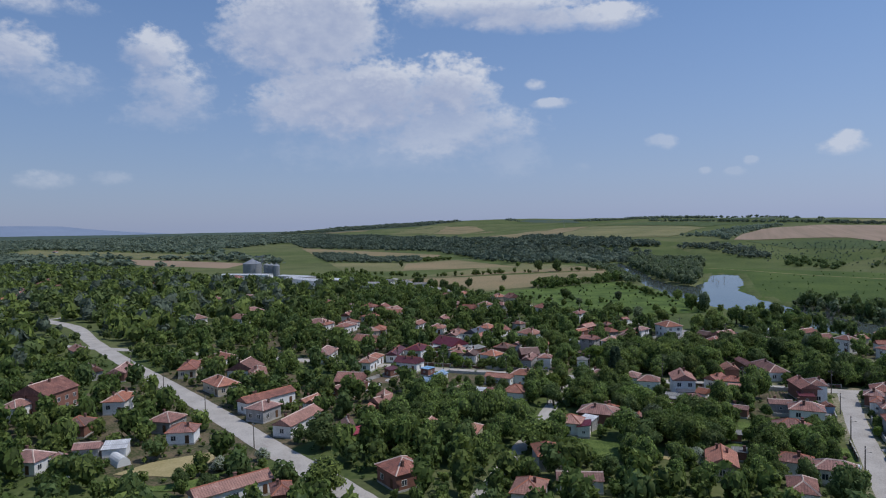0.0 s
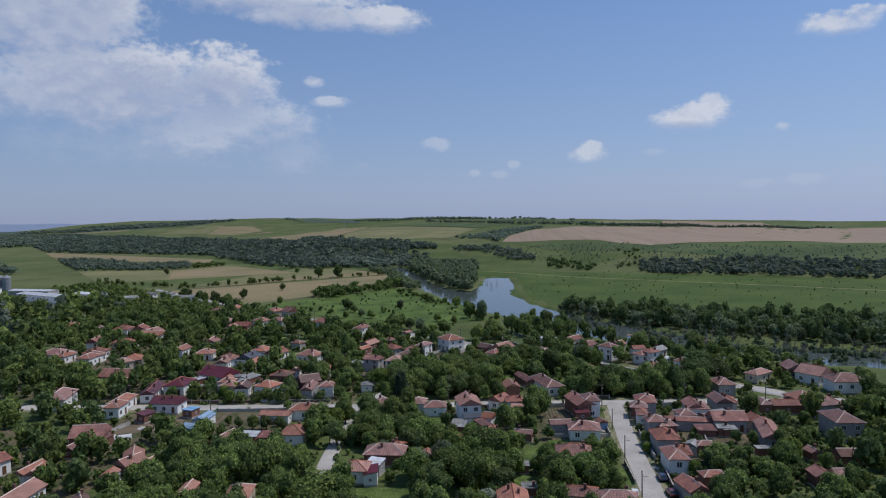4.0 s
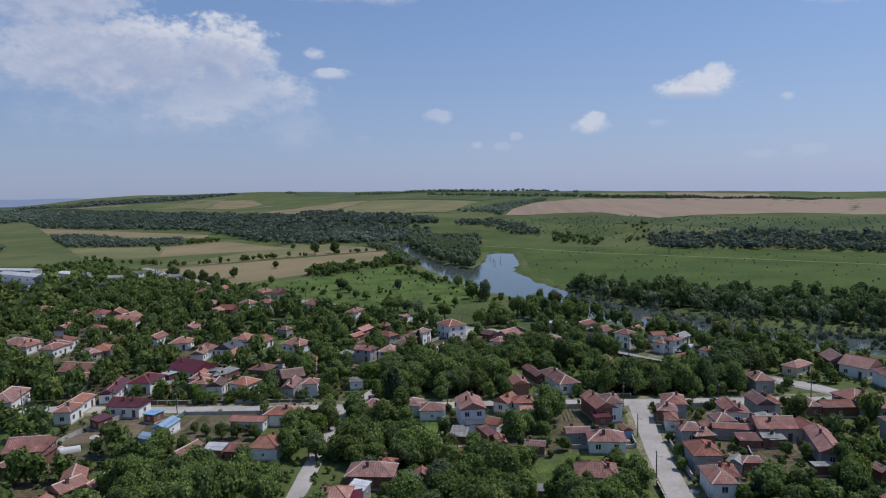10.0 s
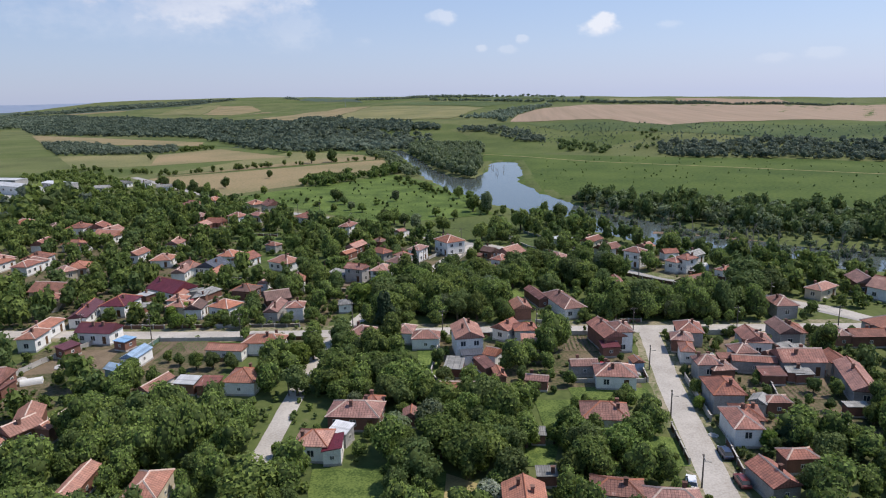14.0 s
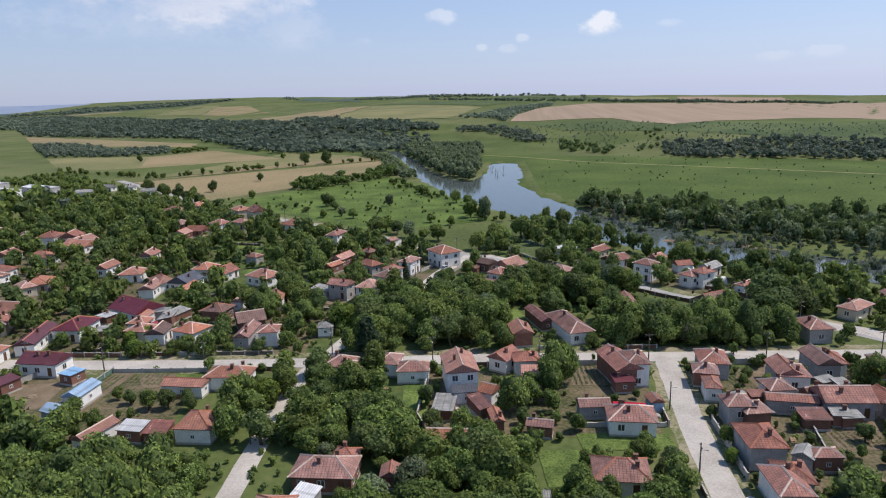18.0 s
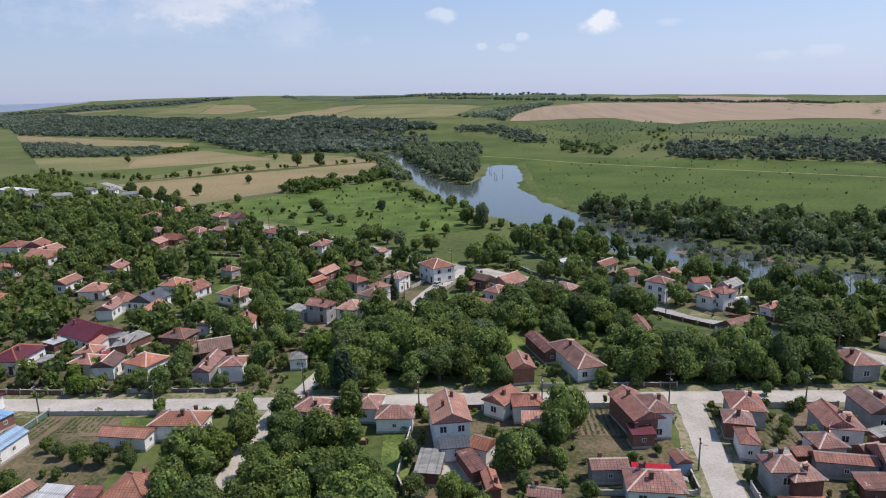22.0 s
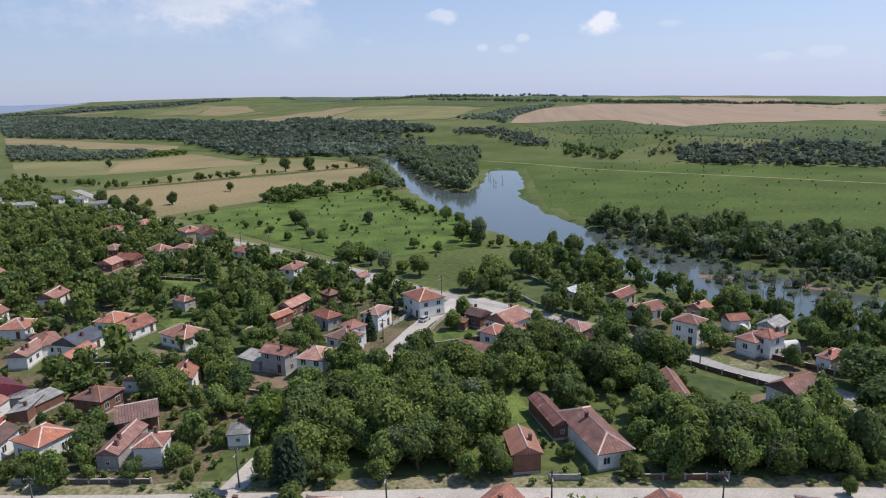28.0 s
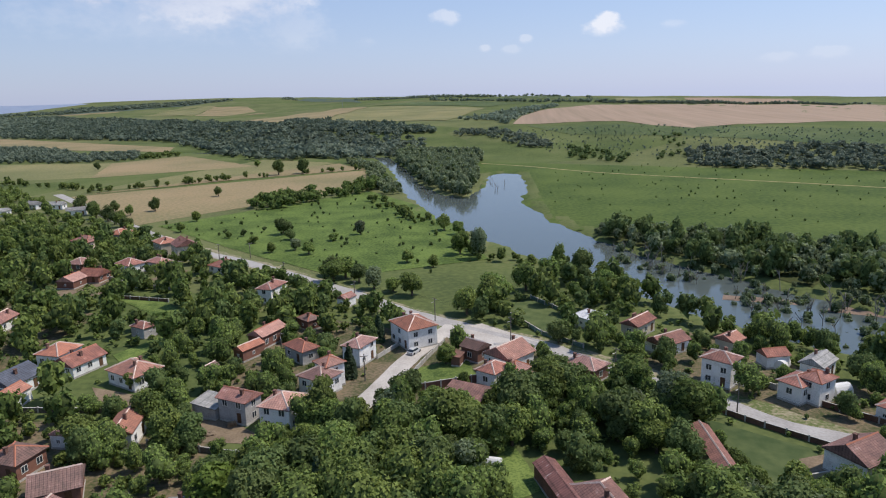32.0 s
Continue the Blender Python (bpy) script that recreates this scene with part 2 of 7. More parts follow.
def leaf_material(name, light, dark, coords="Object"):
    m = bpy.data.materials.new(name)
    m.use_nodes = True
    nt = m.node_tree
    L = nt.links.new
    b = nt.nodes["Principled BSDF"]
    geo = nt.nodes.new("ShaderNodeNewGeometry")
    tc = nt.nodes.new("ShaderNodeTexCoord")
    n = nt.nodes.new("ShaderNodeTexNoise")
    n.inputs["Scale"].default_value, n.inputs["Detail"].default_value = 0.6, 3
    L(tc.outputs[coords], n.inputs["Vector"])
    a = nt.nodes.new("ShaderNodeMath")
    a.operation = "MULTIPLY_ADD"
    L(geo.outputs["Random Per Island"], a.inputs[0])
    a.inputs[1].default_value = 0.36
    h = nt.nodes.new("ShaderNodeMath")
    h.operation = "MULTIPLY"
    L(n.outputs["Fac"], h.inputs[0])
    h.inputs[1].default_value = 0.34
    n2 = nt.nodes.new("ShaderNodeTexNoise")
    n2.inputs["Scale"].default_value, n2.inputs["Detail"].default_value = 3.2, 4
    L(tc.outputs[coords], n2.inputs["Vector"])
    h2 = nt.nodes.new("ShaderNodeMath")
    h2.operation = "MULTIPLY_ADD"
    L(n2.outputs["Fac"], h2.inputs[0])
    h2.inputs[1].default_value = 0.3
    L(h.outputs[0], h2.inputs[2])
    L(h2.outputs[0], a.inputs[2])
    ramp = nt.nodes.new("ShaderNodeValToRGB")
    e = ramp.color_ramp.elements
    e[0].position, e[0].color = 0.15, (*dark, 1)
    e[1].position, e[1].color = 0.85, (*light, 1)
    L(a.outputs[0], ramp.inputs["Fac"])
    hsv = nt.nodes.new("ShaderNodeHueSaturation")
    L(ramp.outputs["Color"], hsv.inputs["Color"])
    info = nt.nodes.new("ShaderNodeObjectInfo")
    rng = nt.nodes.new("ShaderNodeMapRange")
    rng.inputs["To Min"].default_value, rng.inputs["To Max"].default_value = 0.74, 1.3
    L(info.outputs["Random"], rng.inputs["Value"])
    L(rng.outputs["Result"], hsv.inputs["Value"])
    hr = nt.nodes.new("ShaderNodeMapRange")
    hr.inputs["To Min"].default_value, hr.inputs["To Max"].default_value = 0.492, 0.516
    fr = nt.nodes.new("ShaderNodeMath")
    fr.operation = "MULTIPLY"
    L(info.outputs["Random"], fr.inputs[0])
    fr.inputs[1].default_value = 17.7
    f2 = nt.nodes.new("ShaderNodeMath")
    f2.operation = "FRACT"
    L(fr.outputs[0], f2.inputs[0])
    L(f2.outputs[0], hr.inputs["Value"])
    L(hr.outputs["Result"], hsv.inputs["Hue"])
    L(hsv.outputs["Color"], b.inputs["Base Color"])
    b.inputs["Roughness"].default_value = 0.7
    b.inputs["Specular IOR Level"].default_value = 0.2
    thin = nt.nodes.new("ShaderNodeBsdfTranslucent")
    L(hsv.outputs["Color"], thin.inputs["Color"])
    both = nt.nodes.new("ShaderNodeMixShader")
    both.inputs[0].default_value = 0.36
    L(b.outputs[0], both.inputs[1])
    L(thin.outputs[0], both.inputs[2])
    L(both.outputs[0], nt.nodes["Material Output"].inputs["Surface"])
    return m


ROOF = {
    "clay": tile_material("weathered_clay_tiles", (0.35, 0.162, 0.125), (0.205, 0.105, 0.088), (0.46, 0.275, 0.228)),
    "orange": tile_material("orange_clay_tiles", (0.42, 0.19, 0.132), (0.285, 0.14, 0.105), (0.52, 0.31, 0.245)),
    "brown": tile_material("dark_clay_tiles", (0.22, 0.115, 0.09), (0.13, 0.08, 0.065), (0.28, 0.16, 0.13)),
    "maroon": tile_material("maroon_sheet_roof", (0.15, 0.035, 0.05), (0.12, 0.03, 0.04), (0.19, 0.06, 0.07), rows=0.5, vary=0.1, rough=0.5),
    "crimson": tile_material("crimson_sheet_roof", (0.55, 0.03, 0.06), (0.42, 0.03, 0.05), (0.6, 0.07, 0.1), rows=3.0, cols=0.2, rough=0.5),
    "blue": tile_material("blue_sheet_roof", (0.28, 0.43, 0.60), (0.2, 0.34, 0.5), (0.4, 0.52, 0.63), rows=4.0, cols=0.25, rough=0.45),
    "white": tile_material("pale_metal_sheet", (0.72, 0.72, 0.72), (0.5, 0.5, 0.5), (0.82, 0.82, 0.82), rows=3.0, cols=0.22, rough=0.4),
    "rust": tile_material("rusty_sheet", (0.27, 0.12, 0.10), (0.14, 0.07, 0.06), (0.62, 0.58, 0.56), rows=1.6, cols=0.25, rough=0.6),
    "grey": tile_material("grey_asbestos_sheet", (0.34, 0.33, 0.31), (0.2, 0.2, 0.19), (0.45, 0.44, 0.42), rows=1.5, cols=0.2),
    "dark": tile_material("dark_grey_sheet", (0.085, 0.095, 0.12), (0.06, 0.065, 0.08), (0.12, 0.13, 0.16), rows=0.6, cols=0.3, rough=0.55),
}
WALLS = {
    "white": material("whitewashed_plaster", (0.8, 0.795, 0.77), (0.58, 0.56, 0.53), 0.5, 4, vary=0.05, spread=(0.3, 0.55)),
    "grey": material("grey_render_and_shade", (0.44, 0.43, 0.42), (0.26, 0.25, 0.24), 0.6, 5, vary=0.15),
    "cream": material("cream_render", (0.62, 0.55, 0.42), (0.45, 0.39, 0.3), 0.6, 5, vary=0.1),
    "brick": material("red_brick_wall", (0.27, 0.135, 0.10), (0.16, 0.085, 0.065), 0.9, 14, vary=0.2),
    "blue": material("pale_blue_render", (0.32, 0.46, 0.60), (0.22, 0.33, 0.45), 0.7, 5, vary=0.08),
}
VERGE = material("dusty_grass_verge", (0.29, 0.25, 0.17), (0.1, 0.125, 0.045), 0.12, 1.2, vary=0.05, spread=(0.42, 0.58))
RIDGE_PALE = material("pale_ridge_mortar", (0.66, 0.56, 0.5), (0.48, 0.32, 0.25), 1.2, 8, vary=0.15)
RIDGE_RED = material("red_ridge_tiles", (0.42, 0.17, 0.11), (0.3, 0.13, 0.09), 1.2, 8, vary=0.15)
BRICK_DARK = material("sooty_chimney_brick", (0.24, 0.13, 0.10), (0.1, 0.065, 0.055), 2.0, 16, vary=0.25)
FRAME_MAT = material("white_window_frame", (0.72, 0.71, 0.68), (0.6, 0.58, 0.55), 3, vary=0.05, bump=0)
DOOR_MAT = material("brown_wooden_door", (0.16, 0.09, 0.05), (0.09, 0.05, 0.03), 3, 20, vary=0.2)
CONCRETE = material("pale_concrete", (0.5, 0.48, 0.44), (0.33, 0.31, 0.28), 0.3, 3, vary=0.1)
GLASS = bpy.data.materials.new("window_glass")
GLASS.use_nodes = True
_g = GLASS.node_tree.nodes["Principled BSDF"]
_g.inputs["Base Color"].default_value = (0.035, 0.045, 0.055, 1)
_g.inputs["Roughness"].default_value = 0.08
ROAD_MAT = material("bleached_road_surface", (0.50, 0.465, 0.42), (0.35, 0.32, 0.285), 0.16, 2.6, vary=0.03, bump=0, spread=(0.36, 0.6))
ASPHALT = material("worn_grey_asphalt", (0.40, 0.385, 0.365), (0.28, 0.265, 0.25), 0.2, 2.0, vary=0.03, bump=0.15)
DIRT = material("bare_trodden_earth", (0.25, 0.19, 0.13), (0.13, 0.1, 0.066), 0.25, 2.5, vary=0.1)
STRAW = material("mown_straw_grass", (0.47, 0.38, 0.20), (0.3, 0.26, 0.12), 0.2, 2.5, vary=0.08)
LAWN = material("rough_garden_grass", (0.15, 0.2, 0.055), (0.06, 0.095, 0.026), 0.22, 2.4, vary=0.15, bump=0.6, spread=(0.42, 0.58))
BARK = material("grey_brown_bark", (0.16, 0.12, 0.09), (0.08, 0.06, 0.045), 2, 14, vary=0.2)
LEAF = leaf_material("green_leaves", (0.235, 0.30, 0.075), (0.085, 0.122, 0.032))
LEAF_PALE = leaf_material("silvery_willow_leaves", (0.235, 0.275, 0.15), (0.1, 0.132, 0.072))
LEAF_DARK = leaf_material("dark_green_leaves", (0.165, 0.215, 0.07), (0.06, 0.088, 0.03))
# pale bluish leaf tones: haze over the far woods put into the colour
LEAF_FAR = leaf_material("hazed_mixed_leaves", (0.205, 0.25, 0.17), (0.12, 0.155, 0.112))
# shade inside the crowns, painted as a dark colour on their inner bodies
CORE = material("shade_painted_inner_foliage", (0.075, 0.105, 0.032), (0.035, 0.05, 0.017), 1.1, 7, vary=0.2, bump=0.6)
# lightened crown hearts, with the distance haze painted in
CORE_FAR = material("hazed_inner_foliage", (0.145, 0.18, 0.125), (0.1, 0.13, 0.092), 0.8, 6, vary=0.1, bump=0)


# ---------------------------------------------------------------- plan helpers
def part(name, bm, mat, parent, label=""):
    me = bpy.data.meshes.new(name)
    bm.to_mesh(me)
    bm.free()
    me.materials.append(mat)
    ob = new(name, me)
    ob.parent = parent
    if label:
        tagged(ob, label)
    return ob


def mesh_object(name, verts, faces, mat, smooth=False):
    me = bpy.data.meshes.new(name)
    me.from_pydata(verts, [], faces)
    me.materials.append(mat)
    if smooth:
        me.polygons.foreach_set("use_smooth", [True] * len(me.polygons))
    me.update()
    return new(name, me)


def box(bm, x0, x1, y0, y1, z0, z1):
    vs = [bm.verts.new(p) for p in ((x0, y0, z0), (x1, y0, z0), (x1, y1, z0), (x0, y1, z0), (x0, y0, z1), (x1, y0, z1), (x1, y1, z1), (x0, y1, z1))]
    for f in ((3, 2, 1, 0), (4, 5, 6, 7), (0, 1, 5, 4), (1, 2, 6, 5), (2, 3, 7, 6), (3, 0, 4, 7)):
        bm.faces.new([vs[i] for i in f])
    return vs


RIVER = [  # channels: points with the water's half width
    [(-150, 850, 6), (-128, 785, 6), (-102, 700, 7), (-84, 630, 8), (-64, 572, 11), (-40, 538, 21), (-23, 508, 28), (-7, 472, 24), (10, 434, 22), (30, 397, 20), (50, 370, 20), (72, 340, 19), (98, 312, 17), (140, 298, 17), (220, 270, 18), (340, 235, 18), (600, 190, 20)],
    [(-15, 690, 11), (-13, 640, 14), (-16, 590, 16), (-18, 545, 18), (-10, 500, 20)],
    [(-150, 850, 6), (-240, 900, 7), (-420, 960, 8)],
]


def seg_dist(x, y, ax, ay, bx, by):
    """Distance from points to a segment, and how far along it (0 to 1)."""
    dx, dy = bx - ax, by - ay
    f = np.clip(((x - ax) * dx + (y - ay) * dy) / (dx * dx + dy * dy), 0, 1)
    return np.hypot(x - ax - f * dx, y - ay - f * dy), f


def water_edge(x, y):
    """Metres from the water's rim: negative in the water."""
    best = np.full(np.shape(x), 1e9)
    for line in RIVER:
        for (ax, ay, aw), (bx, by, bw) in zip(line, line[1:]):
            d, f = seg_dist(x, y, ax, ay, bx, by)
            best = np.minimum(best, d - (aw + (bw - aw) * f))
    return best + 1.2 * np.sin(x * 0.13 + y * 0.05) + 0.8 * np.sin(y * 0.21 - x * 0.07) + 0.7 * np.sin(x * 0.47 + 1.3 * np.sin(y * 0.31)) + 0.5 * np.sin(y * 0.83 - x * 0.4)


def beyond_foot(x, y):
    """Metres past the foot of the long hill on the far side of the river."""
    return (x - 300) * 0.55 + (y - 640) * 0.835 + 18 * np.sin(x * 0.011) + 10 * np.sin(x * 0.031 + 1)


def height(x, y):
    x, y = np.asarray(x, float), np.asarray(y, float)
    s = beyond_foot(x, y)
    low = np.interp(s, [0, 60, 130, 240], [0, 4, 12, 20])
    high = np.interp(s, [240, 520, 840, 1300, 1700, 2600, 4500], [0, 7, 14, 24, 32, 32, 24])
    bearing = np.degrees(np.arctan2(x, y))
    high = high * np.interp(bearing, [-45, -38.4, -33, -27.6, -21.5, -14.9, -5.7, 3.2, 11.8, 19.5, 25.2, 60], [0.00, 3.50, 3.50, 2.50, 2.03, 1.49, 1.20, 0.78, 0.06, -0.62, -1.50, -0.30])
    gully = np.exp(-((x - 60 + (y - 900) * 0.12) / 60) ** 2) * np.clip(s / 150, 0, 1) * np.clip(1 - s / 700, 0, 1)
    left = np.clip((-x - 150) / 900, 0, 1)
    z = (low + high) * (1 - 0.85 * left * np.clip(1 - (s - 900) / 1500, 0, 1)) - 7 * gully
    z = z + np.clip(s / 200, 0, 1) * (1.6 * np.sin(x * 0.013 + 0.6) + 1.0 * np.sin(y * 0.017 + x * 0.006))
    e = water_edge(x, y)
    z = z - 2.6 * np.clip(0.5 - e / 6, 0, 1) * (s < 60)
    return z


def axis(marks):
    out = [marks[0][0]]
    for (a, step), (b, _) in zip(marks, marks[1:]):
        n = max(1, round((b - a) / step))
        out += [a + (b - a) * i / n for i in range(1, n + 1)]
    return np.array(out)


def noise_color(nt, coord, scale, detail=5):
    n = nt.nodes.new("ShaderNodeTexNoise")
    n.inputs["Scale"].default_value, n.inputs["Detail"].default_value = scale, detail
    nt.links.new(coord, n.inputs["Vector"])
    return n.outputs["Fac"]


GROUND_MAT = bpy.data.materials.new("grassy_ground")
GROUND_MAT.use_nodes = True
_nt = GROUND_MAT.node_tree
_tc = _nt.nodes.new("ShaderNodeTexCoord")
_mix = None
_r1 = _nt.nodes.new("ShaderNodeValToRGB")
_e = _r1.color_ramp.elements
_e[0].position, _e[0].color = 0.38, (0.05, 0.07, 0.02, 1)
_e[1].position, _e[1].color = 0.54, (0.125, 0.15, 0.045, 1)
_x = _e.new(0.64)
_x.color = (0.165, 0.165, 0.07, 1)
_a = _nt.nodes.new("ShaderNodeMath")
_a.operation = "MULTIPLY_ADD"
_nt.links.new(noise_color(_nt, _tc.outputs["Object"], 0.5, 4), _a.inputs[0])
_a.inputs[1].default_value = 0.45
_h = _nt.nodes.new("ShaderNodeMath")
_h.operation = "MULTIPLY"
_nt.links.new(noise_color(_nt, _tc.outputs["Object"], 0.016, 8), _h.inputs[0])
_h.inputs[1].default_value = 0.55
_nt.links.new(_h.outputs[0], _a.inputs[2])
_nt.links.new(_a.outputs[0], _r1.inputs["Fac"])
_b = _nt.nodes["Principled BSDF"]
_vo = _nt.nodes.new("ShaderNodeTexVoronoi")
_vo.inputs["Scale"].default_value = 0.0042
_nt.links.new(_tc.outputs["Object"], _vo.inputs["Vector"])
_vs = _nt.nodes.new("ShaderNodeSeparateColor")
_nt.links.new(_vo.outputs["Color"], _vs.inputs[0])
_vr = _nt.nodes.new("ShaderNodeValToRGB")
_v = _vr.color_ramp.elements
# patch colours toned bluer, so the hill's haze sits in the ground colour
_v[0].position, _v[0].color = 0.25, (0.075, 0.108, 0.045, 1)
_v[1].position, _v[1].color = 0.8, (0.15, 0.155, 0.085, 1)
_nt.links.new(_vs.outputs[0], _vr.inputs["Fac"])
_vm = _nt.nodes.new("ShaderNodeMix")
_vm.data_type = "RGBA"
_vm.inputs[0].default_value = 0.42
_nt.links.new(_r1.outputs["Color"], _vm.inputs[6])
_nt.links.new(_vr.outputs["Color"], _vm.inputs[7])
_nt.links.new(_vm.outputs[2], _b.inputs["Base Color"])
_b.inputs["Roughness"].default_value = 0.9
_b.inputs["Specular IOR Level"].default_value = 0.05
_bp = _nt.nodes.new("ShaderNodeBump")
_bp.inputs["Strength"].default_value, _bp.inputs["Distance"].default_value = 0.5, 0.3
_nt.links.new(_a.outputs[0], _bp.inputs["Height"])
_nt.links.new(_bp.outputs[0], _b.inputs["Normal"])

gx = axis([(-5200, 400), (-2400, 120), (-900, 30), (-320, 7), (-160, 4), (200, 4.5), (360, 14), (900, 60), (2400, 250), (5200, 1)])
gy = axis([(-2600, 400), (-300, 40), (60, 14), (250, 4.5), (720, 8), (1000, 22), (1700, 55), (3400, 110), (5200, 1)])
GX, GY = np.meshgrid(gx, gy)
GZ = height(GX, GY)
nx, ny = len(gx), len(gy)
_idx = np.arange(nx * ny).reshape(ny, nx)
_quads = np.stack([_idx[:-1, :-1], _idx[:-1, 1:], _idx[1:, 1:], _idx[1:, :-1]], -1).reshape(-1, 4)
ground = mesh_object("ground", np.stack([GX, GY, GZ], -1).reshape(-1, 3).tolist(), _quads.tolist(), GROUND_MAT, True)
tagged(ground, "rolling green grassland and village ground up to the horizon", "ground", kind="structure")

WATER_MAT = bpy.data.materials.new("still_river_water")
WATER_MAT.use_nodes = True
_nt = WATER_MAT.node_tree
_b = _nt.nodes["Principled BSDF"]
_b.inputs["Base Color"].default_value = (0.085, 0.105, 0.1, 1)
_b.inputs["Roughness"].default_value = 0.09
_b.inputs["IOR"].default_value = 1.333
_tc = _nt.nodes.new("ShaderNodeTexCoord")
_bp = _nt.nodes.new("ShaderNodeBump")
_bp.inputs["Strength"].default_value, _bp.inputs["Distance"].default_value = 0.12, 0.1
_nt.links.new(noise_color(_nt, _tc.outputs["Object"], 0.7, 4), _bp.inputs["Height"])
_nt.links.new(_bp.outputs[0], _b.inputs["Normal"])
water = mesh_object("water", [(-500, 180, -1.15), (640, 180, -1.15), (640, 1000, -1.15), (-500, 1000, -1.15)], [(0, 1, 2, 3)], WATER_MAT)
tagged(water, "calm blue-grey river water reflecting the sky", "river", kind="structure")


# ---------------------------------------------------------------- roads and fields
KEEP_CLEAR = []      # segments with the half width that trees keep off


def ribbon(name, points, width, mat, label, lift=0.06, category="road", wobble=0.25, clear=1.0):
    """A road as a strip with slightly ragged edges along a smooth line through the points."""
    pts = [Vector((*p, 0)) for p in points]
    line = []
    for i in range(len(pts) - 1):
        p0, p1, p2, p3 = pts[max(i - 1, 0)], pts[i], pts[i + 1], pts[min(i + 2, len(pts) - 1)]
        n = max(2, int((p2 - p1).length / 3))
        for k in range(n):
            t = k / n
            line.append(0.5 * ((2 * p1) + (p2 - p0) * t + (2 * p0 - 5 * p1 + 4 * p2 - p3) * t * t + (3 * p1 - p0 - 3 * p2 + p3) * t ** 3))
    line.append(pts[-1])
    verts, faces = [], []
    for i, p in enumerate(line):
        d = (line[min(i + 1, len(line) - 1)] - line[max(i - 1, 0)]).normalized()
        side = Vector((-d.y, d.x, 0))
        for k, s in enumerate((-1, -0.5, 0, 0.5, 1)):
            w = width / 2 * s
            if abs(s) == 1:
                w += s * wobble * noise.noise((p.x * 0.35, p.y * 0.35, s * 3))
            q = p + side * w
            verts.append((q.x, q.y, float(height(q.x, q.y)) + lift + 0.05 * (1 - abs(s))))
        if i:
            a, b = (i - 1) * 5, i * 5
            faces += [(a + k + 1, a + k, b + k, b + k + 1) for k in range(4)]
    ob = mesh_object(name, verts, faces, mat, True)
    for a, b in zip(pts, pts[1:]):
        KEEP_CLEAR.append((a.x, a.y, b.x, b.y, width / 2 + clear))
    return tagged(ob, label, category, kind="structure")


ribbon("verge_main", [(-200, 202.2), (-147, 205.7), (-95, 207.7), (-51, 211.4), (-8, 216.2), (32, 219.3), (64, 221.9), (110, 225)], 11.5, VERGE, "dusty grass verge of the main street", 0.045, "verge", wobble=1.6, clear=-6)
ribbon("road_main", [(-360, 188.6), (-200, 201.6), (-147, 205.1), (-95, 207.1), (-51, 210.8), (-8, 215.6), (32, 218.7), (64, 221.3), (110, 224.6)], 5.7, ROAD_MAT, "bleached concrete main village street", 0.10, clear=0.1)
ribbon("verge_east", [(33.6, 214), (32.9, 200), (32, 180), (31.8, 160), (31.5, 145), (31.2, 125)], 8.2, VERGE, "worn grass verge of the side street", 0.04, "verge", wobble=1.4, clear=-6)
ribbon("road_east", [(33.8, 219), (32.9, 200), (32, 180), (31.8, 160), (31.5, 145), (31.2, 125), (31, 60), (30, 0)], 5.2, ROAD_MAT, "pale cracked side street between gardens")
ribbon("road_west", [(-45.5, 229), (-48, 214), (-50, 205), (-49.5, 185), (-48, 165), (-46.5, 148), (-45.7, 130), (-44, 100), (-42, 60)], 4.0, ROAD_MAT, "narrow pale lane under trees", clear=-1.2)
ribbon("road_lane", [(-35, 268), (-32, 279), (-28.6, 295), (-24, 310), (-20, 321)], 5.0, ROAD_MAT, "short pale lane to the river road", 0.12, clear=2.6)
ribbon("verge_river", [(-146, 416), (-108, 390), (-69, 360.5), (-35, 332), (-20, 322), (4, 307), (34, 283), (57, 263), (84, 240)], 9.5, VERGE, "worn grass verge of the river road", 0.04, "verge", wobble=1.4, clear=-6)
ribbon("road_river", [(-330, 585), (-250, 510), (-196, 460), (-146, 416), (-108, 390), (-69, 360.5), (-52, 347), (-35, 332), (-20, 322), (-9, 315.5), (4, 307), (12, 300), (22, 291), (34, 283), (41, 276), (49, 268.5), (57, 263), (68, 255), (84, 240), (97, 227)], 6.0, ASPHALT, "worn grey river road")
ribbon("road_track", [(-157, 320), (-149, 339), (-140, 350.5), (-131.5, 369), (-127, 378)], 3.4, DIRT, "bare earth track")
ribbon("road_diagonal", [(-430, 262), (-411, 257), (-352, 240), (-297, 208.5), (-234, 175.5), (-199, 158.5), (-156, 137), (-123, 119.7), (-100, 107.5), (-72, 93.5), (-30, 70), (30, 40)], 7.0, ROAD_MAT, "bleached diagonal village street")
ribbon("road_fork", [(-520, 170), (-440, 232), (-405, 254), (-398, 276), (-380, 330)], 5.0, ROAD_MAT, "pale street at the village edge")
ribbon("road_bend", [(60, 250), (84, 241), (91, 235), (97, 227), (110, 215)], 6.0, ROAD_MAT, "pale street bend by the river houses", 0.12)


